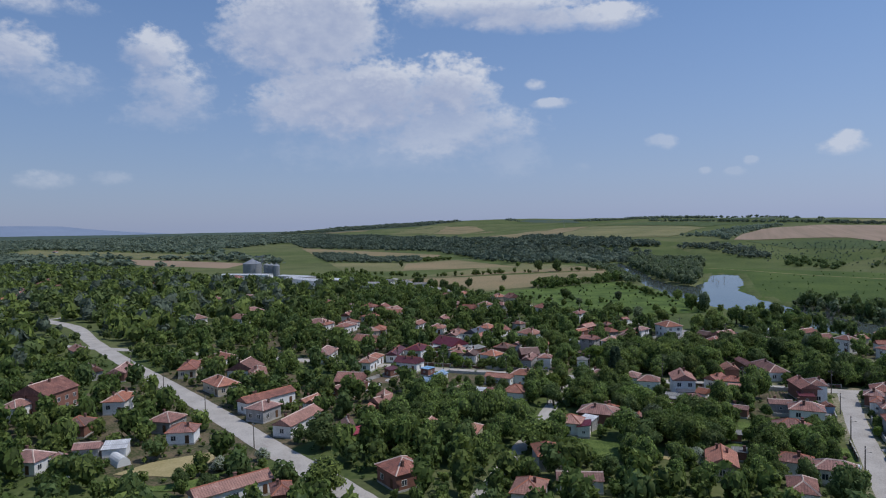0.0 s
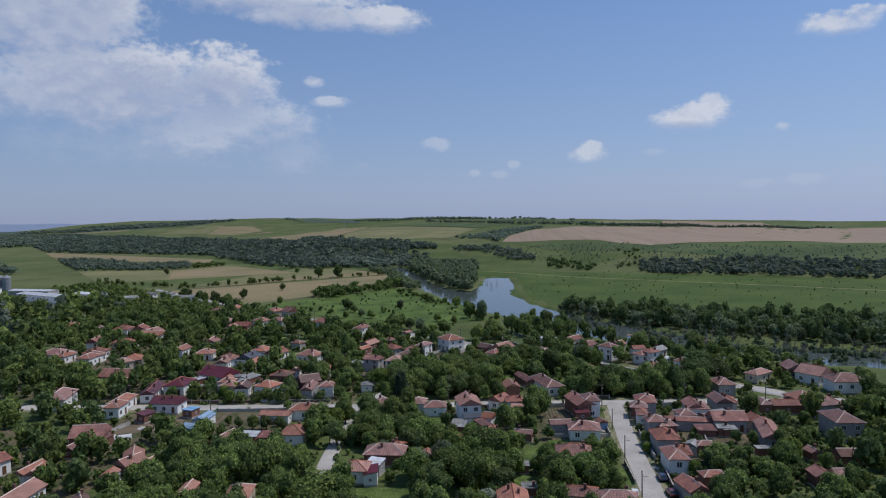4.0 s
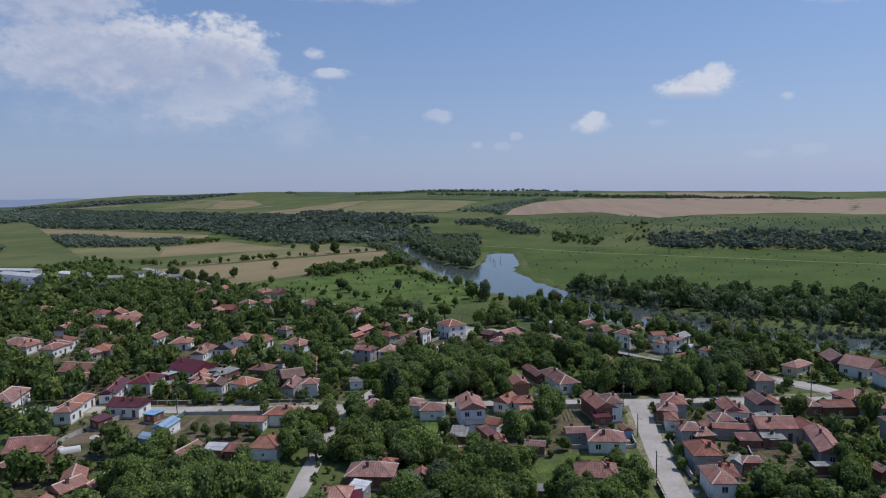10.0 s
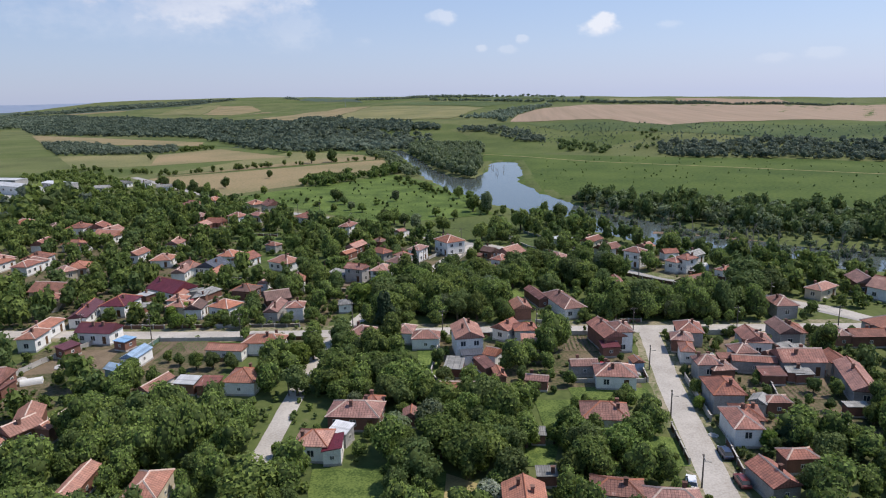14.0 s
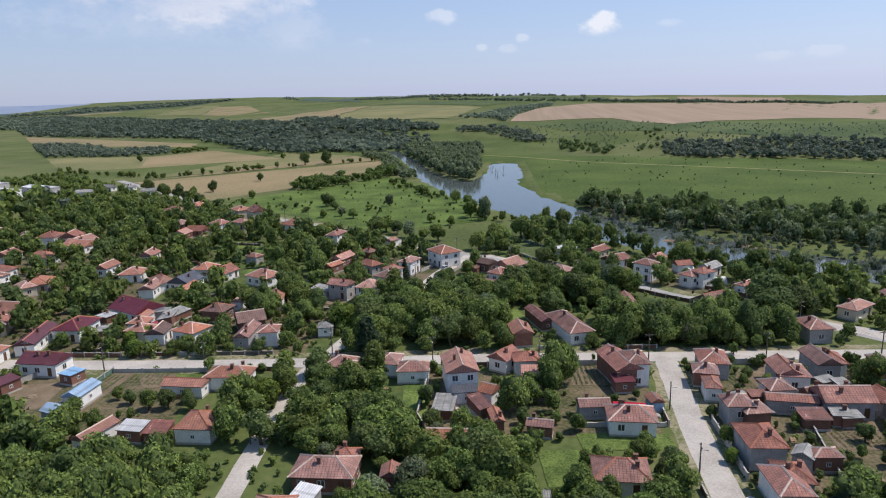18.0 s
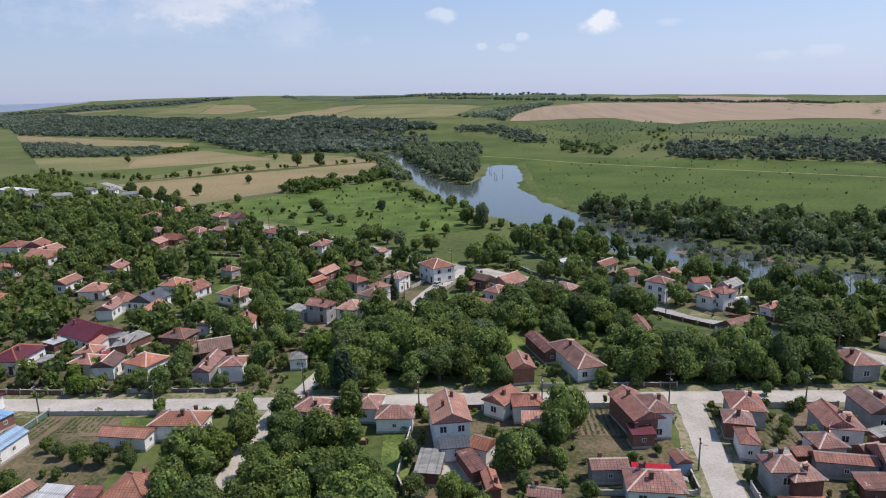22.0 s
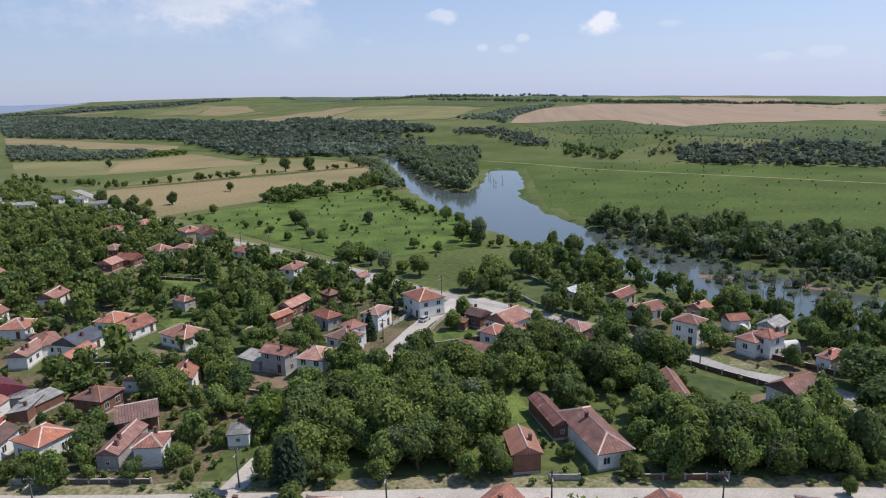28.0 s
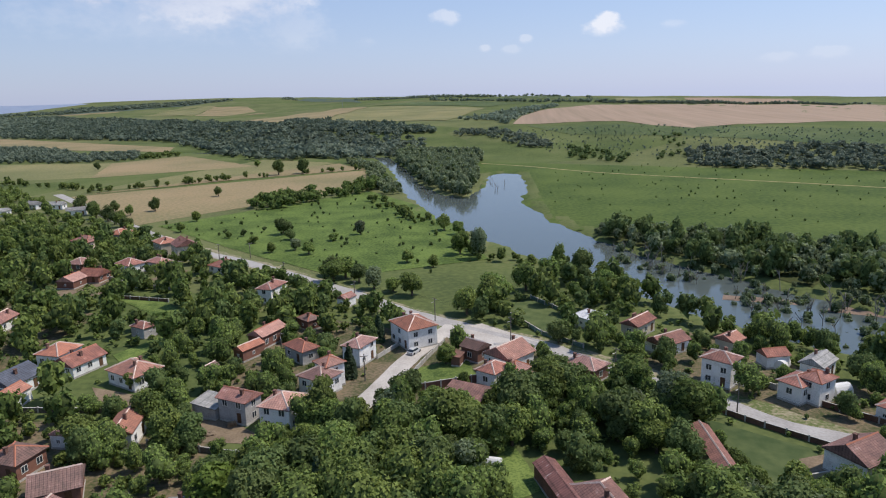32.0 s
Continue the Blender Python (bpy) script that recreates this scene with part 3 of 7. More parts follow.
def patch(name, corners, mat, label, category="field", lift=0.12, step=12.0, kind="structure", clear=True, wob=1.0, level=None):
    """A piece of land that follows the ground between four corners."""
    a, b, c, d = [np.array(p, float) for p in corners]
    nu = int(max(2, min(60, max(np.linalg.norm(b - a), np.linalg.norm(c - d)) / step)))
    nv = int(max(2, min(60, max(np.linalg.norm(d - a), np.linalg.norm(c - b)) / step)))
    verts, faces = [], []
    for j in range(nv + 1):
        for i in range(nu + 1):
            u, v = i / nu, j / nv
            p = (a * (1 - u) + b * u) * (1 - v) + (d * (1 - u) + c * u) * v
            if i in (0, nu) or j in (0, nv):
                p = p + wob * step * 0.12 * np.array((noise.noise((p[0] * 0.08, p[1] * 0.08, 1)), noise.noise((p[0] * 0.08, p[1] * 0.08, 7))))
            verts.append((p[0], p[1], float(height(p[0], p[1])) + lift if level is None else level + 0.12 * math.sin(math.pi * u) * math.sin(math.pi * v)))
    for j in range(nv):
        for i in range(nu):
            k = j * (nu + 1) + i
            faces.append((k, k + 1, k + nu + 2, k + nu + 1))
    if clear:
        CLEARINGS.append([tuple(p) for p in (a, b, c, d)])
    return tagged(mesh_object(name, verts, faces, mat, True), label, category, kind=kind)


CLEARINGS = []
MEADOW = material("flat_river_meadow", (0.098, 0.134, 0.034), (0.05, 0.082, 0.02), 0.02, 0.45, vary=0.02, bump=0.3, spread=(0.4, 0.6))
WHEAT = material("ripening_grain_field", (0.285, 0.215, 0.122), (0.175, 0.16, 0.08), 0.011, 0.5, vary=0.05, bump=0.2, spread=(0.4, 0.58))
OLIVE = material("olive_crop_field", (0.235, 0.21, 0.10), (0.135, 0.145, 0.062), 0.012, 0.5, vary=0.05, bump=0.2, spread=(0.42, 0.6))
PLOUGH = material("ploughed_brown_field", (0.33, 0.235, 0.16), (0.245, 0.185, 0.125), 0.008, 0.3, vary=0.05, bump=0.2)
SLOPE = material("dry_hill_pasture", (0.105, 0.132, 0.052), (0.052, 0.08, 0.03), 0.014, 0.3, vary=0.05, bump=0.2, spread=(0.4, 0.6))
# blue-green tone carries the haze of distance in its colour
FARWOOD = material("hazed_wooded_slope", (0.085, 0.115, 0.085), (0.055, 0.08, 0.06), 0.02, 0.1, vary=0.03, bump=0.2)
MUD = material("reddish_mud_bar", (0.27, 0.19, 0.14), (0.16, 0.12, 0.09), 0.15, 1.5, vary=0.1)
patch("field_grain_near", [(-201, 468), (-112, 610), (-138, 722), (-310, 572)], WHEAT, "tan grain field beyond the village")
patch("field_grain_strip", [(-308, 580), (-228, 664), (-140, 730), (-180, 786)], WHEAT, "tan strip of grain between hedges", lift=0.2)
patch("field_grain_far", [(-318, 598), (-230, 671), (-184, 792), (-275, 840)], OLIVE, "olive and tan strip of grain")
patch("field_outer", [(-1650, 960), (-900, 900), (-880, 1010), (-2000, 1330)], OLIVE, "grey-green field beyond the outer village", step=40)
patch("field_outer_brown", [(-1000, 760), (-650, 690), (-700, 800), (-1050, 880)], PLOUGH, "brown tilled field beyond the outer village", step=40)
patch("meadow_river", [(-20, 470), (310, 380), (360, 628), (-45, 788)], MEADOW, "flat green river meadow", lift=0.1)
patch("meadow_east", [(310, 380), (640, 250), (800, 410), (360, 628)], MEADOW, "flat green meadow downstream", lift=0.1, step=30)
FURROW = material("ploughed_hill_field", (0.36, 0.262, 0.19), (0.255, 0.195, 0.135), 1.0, 3.0, vary=0.02, bump=0.2)
_fm = FURROW.node_tree
_map = _fm.nodes.new("ShaderNodeMapping")
_map.inputs["Rotation"].default_value, _map.inputs["Scale"].default_value = (0, 0, radians(-24)), (0.05, 0.0012, 0.01)
_fm.links.new(_fm.nodes["Texture Coordinate"].outputs["Object"], _map.inputs[0])
for _n in [n for n in _fm.nodes if n.type == "TEX_NOISE"]:
    _fm.links.new(_map.outputs[0], _n.inputs["Vector"])


def band(name, near, far, mat, label, lift=0.5, across=40, up=50):
    """A field between a near and a far edge, each a bent line, that follows the ground."""
    near, far = np.array(near, float), np.array(far, float)
    t = np.linspace(0, 1, across + 1)
    lo = np.stack([np.interp(t, np.linspace(0, 1, len(near)), near[:, i]) for i in (0, 1)], 1)
    hi = np.stack([np.interp(t, np.linspace(0, 1, len(far)), far[:, i]) for i in (0, 1)], 1)
    f = np.linspace(0, 1, up + 1)[:, None, None] ** 1.3
    P = lo[None] * (1 - f) + hi[None] * f
    Z = height(P[..., 0], P[..., 1]) + lift
    verts = np.concatenate([P, Z[..., None]], -1).reshape(-1, 3).tolist()
    w = across + 1
    faces = [(j * w + i, j * w + i + 1, (j + 1) * w + i + 1, (j + 1) * w + i) for j in range(up) for i in range(across)]
    edge = [tuple(p) for p in near] + [tuple(p) for p in far[::-1]]
    CLEARINGS.append(edge)
    return tagged(mesh_object(name, verts, faces, mat, True), label, "field", kind="structure")


band("field_ploughed_hill", [(-16, 1151), (62, 1141), (136, 1099), (159, 1015), (195, 963), (266, 1033), (340, 1048), (453, 1149), (523, 1189), (640, 1150), (900, 1000)],
     [(-5, 1380), (29, 1500), (120, 1760), (277, 2080), (444, 2140), (745, 2600), (1000, 2800), (1415, 3280), (1676, 3500), (2100, 3400), (2800, 3000)], FURROW, "broad brown ploughed field on the hill")
patch("pasture_slope", [(60, 1000), (373, 705), (480, 850), (0, 1120)], SLOPE, "dry grassy slope under the ploughed field", lift=0.4, step=20, clear=False)
patch("far_woods_floor", [(-2537, 3219), (-1898, 3833), (-1828, 4375), (-2669, 3892)], FARWOOD, "dark wooded slope in the distance", lift=1.0, step=40, clear=False)
patch("field_hill_pale", [(-2311, 3280), (-2091, 3430), (-2099, 3679), (-2383, 3629)], WHEAT, "pale strip of far field", lift=0.8, step=45, clear=True)
patch("field_hill_tan", [(-1279, 2689), (-927, 2525), (-1352, 3400), (-1604, 3563)], WHEAT, "tan field on the far slope", lift=0.8, step=45, clear=True)
patch("field_hill_olive", [(-1668, 2947), (-1292, 2692), (-1650, 3697), (-1834, 3708)], OLIVE, "faded olive field on the far slope", lift=0.8, step=45, clear=True)
patch("field_hill_grain", [(-686, 1736), (-403, 1442), (-528, 2427), (-661, 2551)], WHEAT, "tan field across the hill", lift=0.8, step=45, clear=True)
patch("field_hill_straw", [(-395, 1434), (-131, 1301), (-91, 1805), (-513, 2403)], OLIVE, "olive and straw field on the hill", lift=0.8, step=45, clear=True)
patch("field_hill_upper", [(-523, 2492), (-95, 1863), (52, 2087), (-328, 2523)], SLOPE, "pale green field below the crest", lift=0.8, step=45, clear=True)
patch("field_crest_green", [(-136, 2622), (289, 2509), (379, 3245), (-129, 2927)], SLOPE, "grey-green field along the crest", lift=0.8, step=45, clear=True)
patch("field_crest_dark", [(300, 2420), (480, 2440), (782, 3766), (404, 3248)], OLIVE, "dark strip of field under the crest", lift=0.8, step=45, clear=True)
patch("field_crest", [(560, 2540), (1245, 3330), (1418, 4005), (887, 4114)], PLOUGH, "reddish tilled strip along the hill crest", lift=0.8, step=45, clear=True)
patch("field_crest_shadow", [(-1309, 4004), (-723, 3162), (-1004, 4059), (-1357, 4367)], FARWOOD, "dark strip on the hill crest", lift=1.0, step=45, clear=True)
patch("field_straw_far", [(-778, 1072), (-452, 965), (-488, 1047), (-1023, 1368)], WHEAT, "pale straw field in the valley", lift=0.3, step=20, clear=True)
patch("field_olive", [(-443, 667), (-372, 685), (-437, 819), (-567, 817)], OLIVE, "olive green crop field", lift=0.14, step=12, clear=True)
patch("field_olive_tan", [(-372, 685), (-256, 769), (-395, 900), (-437, 819)], WHEAT, "tan end of the crop field", lift=0.13, step=12, clear=True)
ribbon("meadow_track", [(-40, 770), (2, 739), (57, 687), (115, 651), (181, 613), (227, 584), (330, 520), (460, 440)], 2.2, STRAW, "faint pale track across the meadow", 0.2, clear=-1)
LUSH = material("lush_rough_meadow", (0.125, 0.178, 0.045), (0.055, 0.088, 0.022), 0.06, 0.9, vary=0.02, bump=0.4, spread=(0.42, 0.58))
patch("meadow_rough", [(-188, 466), (-104, 590), (-46, 505), (-112, 404)], LUSH, "lush rough meadow beyond the village", clear=False, step=6)
patch("meadow_rough_near", [(-112, 404), (-46, 505), (-14, 398), (-66, 370)], LUSH, "lush rough meadow beside the river", lift=0.13, clear=False, step=6)
# yards and gardens
SOIL = material("trodden_yard_soil_and_weeds", (0.19, 0.145, 0.095), (0.055, 0.07, 0.028), 0.16, 1.4, vary=0.05, spread=(0.4, 0.6))
YARDS = (
    (DIRT, "dry trodden earth yard", ((-118.6, 178.9), (-115.6, 194.3), (-103.6, 197.1), (-100.8, 183.5))),
    (DIRT, "bare garden beds", ((-91.0, 179.6), (-90.7, 203.2), (-95.9, 203), (-96.4, 183.5))),
    (DIRT, "freshly dug brown garden", ((-90.5, 202.4), (-80.6, 203.3), (-78, 195.7), (-84.4, 194.9))),
    (LAWN, "bright mown lawn", ((-80.5, 203.1), (-71.4, 203.6), (-70.6, 196.3), (-77.1, 195.8))),
    (CONCRETE, "concrete paved yard", ((-18.3, 184.4), (-5.5, 185.3), (-6.3, 196), (-16.5, 195))),
    (DIRT, "bare earth yard", ((-67.6, 262), (-61.2, 264.5), (-46.1, 254.6), (-63.1, 253.5))),
    (DIRT, "bare earth lane in front of a house", ((-96.7, 275.6), (-82.6, 272.2), (-76.9, 266.5), (-91.4, 269.7))),
    (SOIL, "dusty weedy plot with heaps of earth", ((55, 174), (67.5, 174.9), (63.8, 163), (54.4, 163.1))),
    (DIRT, "vegetable garden with bare rows", ((55.5, 187.4), (66.1, 188.1), (62.9, 177.3), (54.8, 176.8))),
    (DIRT, "narrow brown garden plot", ((48.3, 212.3), (54, 212.6), (48.8, 199.6), (44.8, 201.7))),
    (DIRT, "brown yard behind the street", ((55.8, 216.6), (63.2, 217), (56.5, 207.5), (52.1, 210.3))),
    (LAWN, "bright green lawn", ((20.5, 160.5), (28.6, 158.6), (28.6, 149.4), (18.7, 148.6))),
    (LAWN, "bright green orchard grass", ((-36.3, 143.7), (-22.7, 145.6), (-20.1, 131.5), (-32.8, 130.5))),
    (LAWN, "green strip of grass", ((-15.5, 144.6), (-12.8, 144.8), (-12.5, 137.2), (-14.6, 137.1))),
    (STRAW, "dry garden bed", ((-12.7, 144), (-7.3, 141.1), (-7.7, 135.6), (-12.4, 136.4))),
    (LAWN, "grass beside the houses", ((9.8, 179.9), (26.7, 181), (27.5, 175.1), (10.7, 174))),
    (LAWN, "small garden lawn", ((2.2, 173.5), (11.3, 174.1), (8.7, 162), (4.2, 161.7))),
    (LAWN, "small garden lawn", ((-1.9, 153.3), (6.6, 155), (5.7, 147.7), (-0.3, 147.2))),
    (LAWN, "tall green grass between hedges", ((-27.3, 207.9), (-21.8, 208.3), (-18.9, 184.4), (-24, 184.1))),
    (STRAW, "patch of mown yellow hay", ((-126.8, 81.8), (-125, 90.6), (-115, 104.6), (-108.2, 86.6))),
    (LAWN, "green garden grass", ((-117.7, 74.9), (-109, 83.4), (-103.5, 93.3), (-101.6, 81.3))),
    (LAWN, "open green plot", ((-131.6, 341.3), (-114.7, 338.9), (-101.6, 328.1), (-110.7, 325))),
    (LAWN, "narrow strip of grass", ((-103.7, 294.2), (-98.2, 308.8), (-94.2, 303.7), (-98.2, 289))),
    (DIRT, "worn brown strip along the track", ((-166.3, 331.9), (-152.3, 362.1), (-141.9, 370), (-153, 340.5))),
    (SLOPE, "rough yellow-green grass", ((33.2, 270.2), (49.3, 259.7), (50.1, 250), (36.4, 247.1))),
    (LAWN, "green garden with shrubs", ((-26.8, 289.8), (-14.8, 299.2), (-10.8, 286.1), (-23.3, 277.9))),
    (SLOPE, "mown grass square inside a fence", ((-8.6, 337.5), (1.5, 346.4), (12.9, 328.2), (4.1, 315.5))),
    (LAWN, "narrow back garden grass", ((-5.7, 256), (-2.1, 256.2), (2.5, 243.5), (-3, 238.6))),
    (DIRT, "bare yard with a low wall", ((45.7, 256.1), (53, 258.3), (52.5, 252.7), (45.1, 249.8))),
    (CONCRETE, "concrete yard of the grain works", ((-405, 478), (-335, 448), (-320, 520), (-400, 545))),
    (MEADOW, "green grass around the grain works", ((-530, 505), (-440, 490), (-430, 540), (-520, 540))),
)
for corners, words in ((((37, 150), (72, 152), (74, 214), (37.5, 212)), "crowded brown yards between houses and sheds"), (((-122, 213), (-54, 217), (-58, 262), (-122, 258)), "brown yards and paths between houses"), (((-24, 176), (26, 181), (27, 210), (-22, 207)), "brown yards behind the street houses"), (((-124, 166), (-70, 172), (-70, 202), (-124, 198)), "brown garden ground south of the street"), (((-205, 92), (-100, 78), (-98, 165), (-200, 195)), "brown yards and gardens beside the diagonal street"), (((-230, 215), (-126, 212), (-126, 325), (-230, 350)), "brown yards of the outer streets"), (((-70, 262), (0, 275), (12, 300), (-70, 330)), "brown garden ground near the river road"), (((20, 292), (60, 262), (80, 275), (40, 322)), "brown garden ground beside the river houses")):
    patch("yard", corners, SOIL, words, "yard", lift=0.02, step=3, wob=5, clear=False)
for k, (mat, words, corners) in enumerate(YARDS):
    patch("yard", corners, mat, words, "yard", lift=0.05 + 0.004 * k, step=2.2, wob=2.5)
patch("road_apron", [(-25, 317), (-12, 323), (7, 306), (-9, 299)], ROAD_MAT, "broad pale worn street junction", "road", lift=0.09, step=3, wob=3)
patch("mud_bar", [(86, 341), (112, 332), (118, 337), (90, 347)], MUD, "reddish mud bar in the shallows", "mud", level=-1.1, step=3, wob=4, clear=False)
patch("mud_bar_small", [(60, 352), (82, 347), (84, 351), (62, 357)], MUD, "narrow mud bar along the bank", "mud", level=-1.1, step=2, wob=4, clear=False)
patch("far_plain", [(-1900, 1500), (-1250, 1400), (-2650, 3300), (-4600, 2300)], FARWOOD, "dark wooded plain towards the horizon", lift=0.6, step=60, clear=False)
# dark ground sheets stand in for the shade between the riverside trees
WOODFLOOR = material("shade_painted_wood_floor", (0.07, 0.082, 0.03), (0.035, 0.045, 0.018), 0.1, 1.2, vary=0.02, bump=0.4)
patch("bank_floor", [(34, 436), (90, 362), (128, 405), (50, 463)], WOODFLOOR, "riverside wood floor painted dark for tree shade", "ground", lift=0.16, step=5, wob=3, clear=False)
patch("bank_floor_east", [(106, 354), (420, 252), (430, 318), (130, 402)], WOODFLOOR, "downstream wood floor painted dark for tree shade", "ground", lift=0.16, step=8, wob=3, clear=False)


# ---------------------------------------------------------------- houses
HOUSES = []


def roof_mesh(w, d, h, kind, rise):
    """Roof solid with eaves at h over a w by d plan, ridge along x. Returns the bmesh and the ridge and hip lines."""
    bm = bmesh.new()
    uv = bm.loops.layers.uv.new("UVMap")
    x, y, th = w / 2, d / 2, 0.14
    low = [bm.verts.new(p) for p in ((-x, -y, h - th), (x, -y, h - th), (x, y, h - th), (-x, y, h - th))]
    top = [bm.verts.new(p) for p in ((-x, -y, h), (x, -y, h), (x, y, h), (-x, y, h))]
    lines = []
    if kind == "hip":
        r = max((w - d) / 2, 0.15)
        a, b = bm.verts.new((-r, 0, h + rise)), bm.verts.new((r, 0, h + rise))
        slopes = [(top[0], top[1], b, a), (top[2], top[3], a, b), (top[1], top[2], b), (top[3], top[0], a)]
        lines = [(a.co.copy(), b.co.copy())] + [(top[i].co.copy(), (a if i in (0, 3) else b).co.copy()) for i in range(4)]
    elif kind == "gable":
        a, b = bm.verts.new((-x, 0, h + rise)), bm.verts.new((x, 0, h + rise))
        slopes = [(top[0], top[1], b, a), (top[2], top[3], a, b), (top[1], top[2], b), (top[3], top[0], a)]
        lines = [(a.co.copy(), b.co.copy())]
    else:
        for v in (top[2], top[3]):
            v.co.z += rise
        for v in (low[2], low[3]):
            v.co.z += rise
        slopes = [tuple(top)]
    for f in slopes:
        face = bm.faces.new(f)
        face.normal_update()
        n = face.normal
        along = Vector((-n.y, n.x, 0))
        along = along.normalized() if along.length > 1e-4 else Vector((1, 0, 0))
        up = n.cross(along)
        for loop in face.loops:
            loop[uv].uv = (loop.vert.co.dot(along), loop.vert.co.dot(up))
    for i in range(4):
        j = (i + 1) % 4
        bm.faces.new((low[i], low[j], top[j], top[i]))
    bm.faces.new(low[::-1])
    return bm, lines


def bar(bm, p, q, width, thick):
    """A flat-topped bar from p to q, lying over an edge."""
    p, q = Vector(p), Vector(q)
    d = (q - p).normalized()
    side = d.cross(Vector((0, 0, 1)))
    side = (side.normalized() if side.length > 1e-4 else Vector((1, 0, 0))) * width / 2
    up = side.cross(d).normalized() * thick
    if up.z < 0:
        up = -up
    vs = [bm.verts.new(v) for v in (p - side - up * 0.5, p + side - up * 0.5, p + up, q - side - up * 0.5, q + side - up * 0.5, q + up)]
    for f in ((0, 2, 1), (3, 4, 5), (0, 3, 5, 2), (1, 2, 5, 4), (0, 1, 4, 3)):
        bm.faces.new([vs[i] for i in f])


_windows = {}


def window_parts(width, tall):
    key = (width, tall)
    if key not in _windows:
        bm = bmesh.new()
        t = 0.09
        box(bm, -width / 2, width / 2, -0.05, 0.02, 0, t)
        box(bm, -width / 2, width / 2, -0.05, 0.02, tall - t, tall)
        box(bm, -width / 2, -width / 2 + t, -0.05, 0.02, t, tall - t)
        box(bm, width / 2 - t, width / 2, -0.05, 0.02, t, tall - t)
        box(bm, -t / 2, t / 2, -0.05, 0.02, t, tall - t)
        me = bpy.data.meshes.new("window")
        bm.to_mesh(me)
        bm.free()
        me.materials.append(FRAME_MAT)
        bm = bmesh.new()
        box(bm, -width / 2 + t, width / 2 - t, -0.02, 0.02, t, tall - t)
        pm = bpy.data.meshes.new("pane")
        bm.to_mesh(pm)
        bm.free()
        pm.materials.append(GLASS)
        _windows[key] = (me, pm)
    return _windows[key]


def add_window(parent, m, width=1.2, tall=1.3):
    frame_mesh, pane_mesh = window_parts(width, tall)
    a = new("window", frame_mesh)
    a.parent = parent
    a.matrix_basis = m
    b = new("pane", pane_mesh)
    b.parent = a
    return a


ROOF_WORDS = {"clay": "weathered red clay tile", "orange": "orange clay tile", "brown": "dark brown clay tile", "maroon": "maroon sheet", "crimson": "bright crimson sheet", "blue": "blue sheet",
              "white": "pale metal sheet", "rust": "rusty patched sheet", "grey": "grey corrugated", "dark": "dark grey sheet"}
WALL_WORDS = {"white": "whitewashed", "grey": "grey rendered and shade-toned", "cream": "cream rendered", "brick": "brick", "blue": "pale blue"}
ROOF_SHAPE = {"hip": "hipped", "gable": "gabled", "shed": "lean-to", "flat": "flat"}


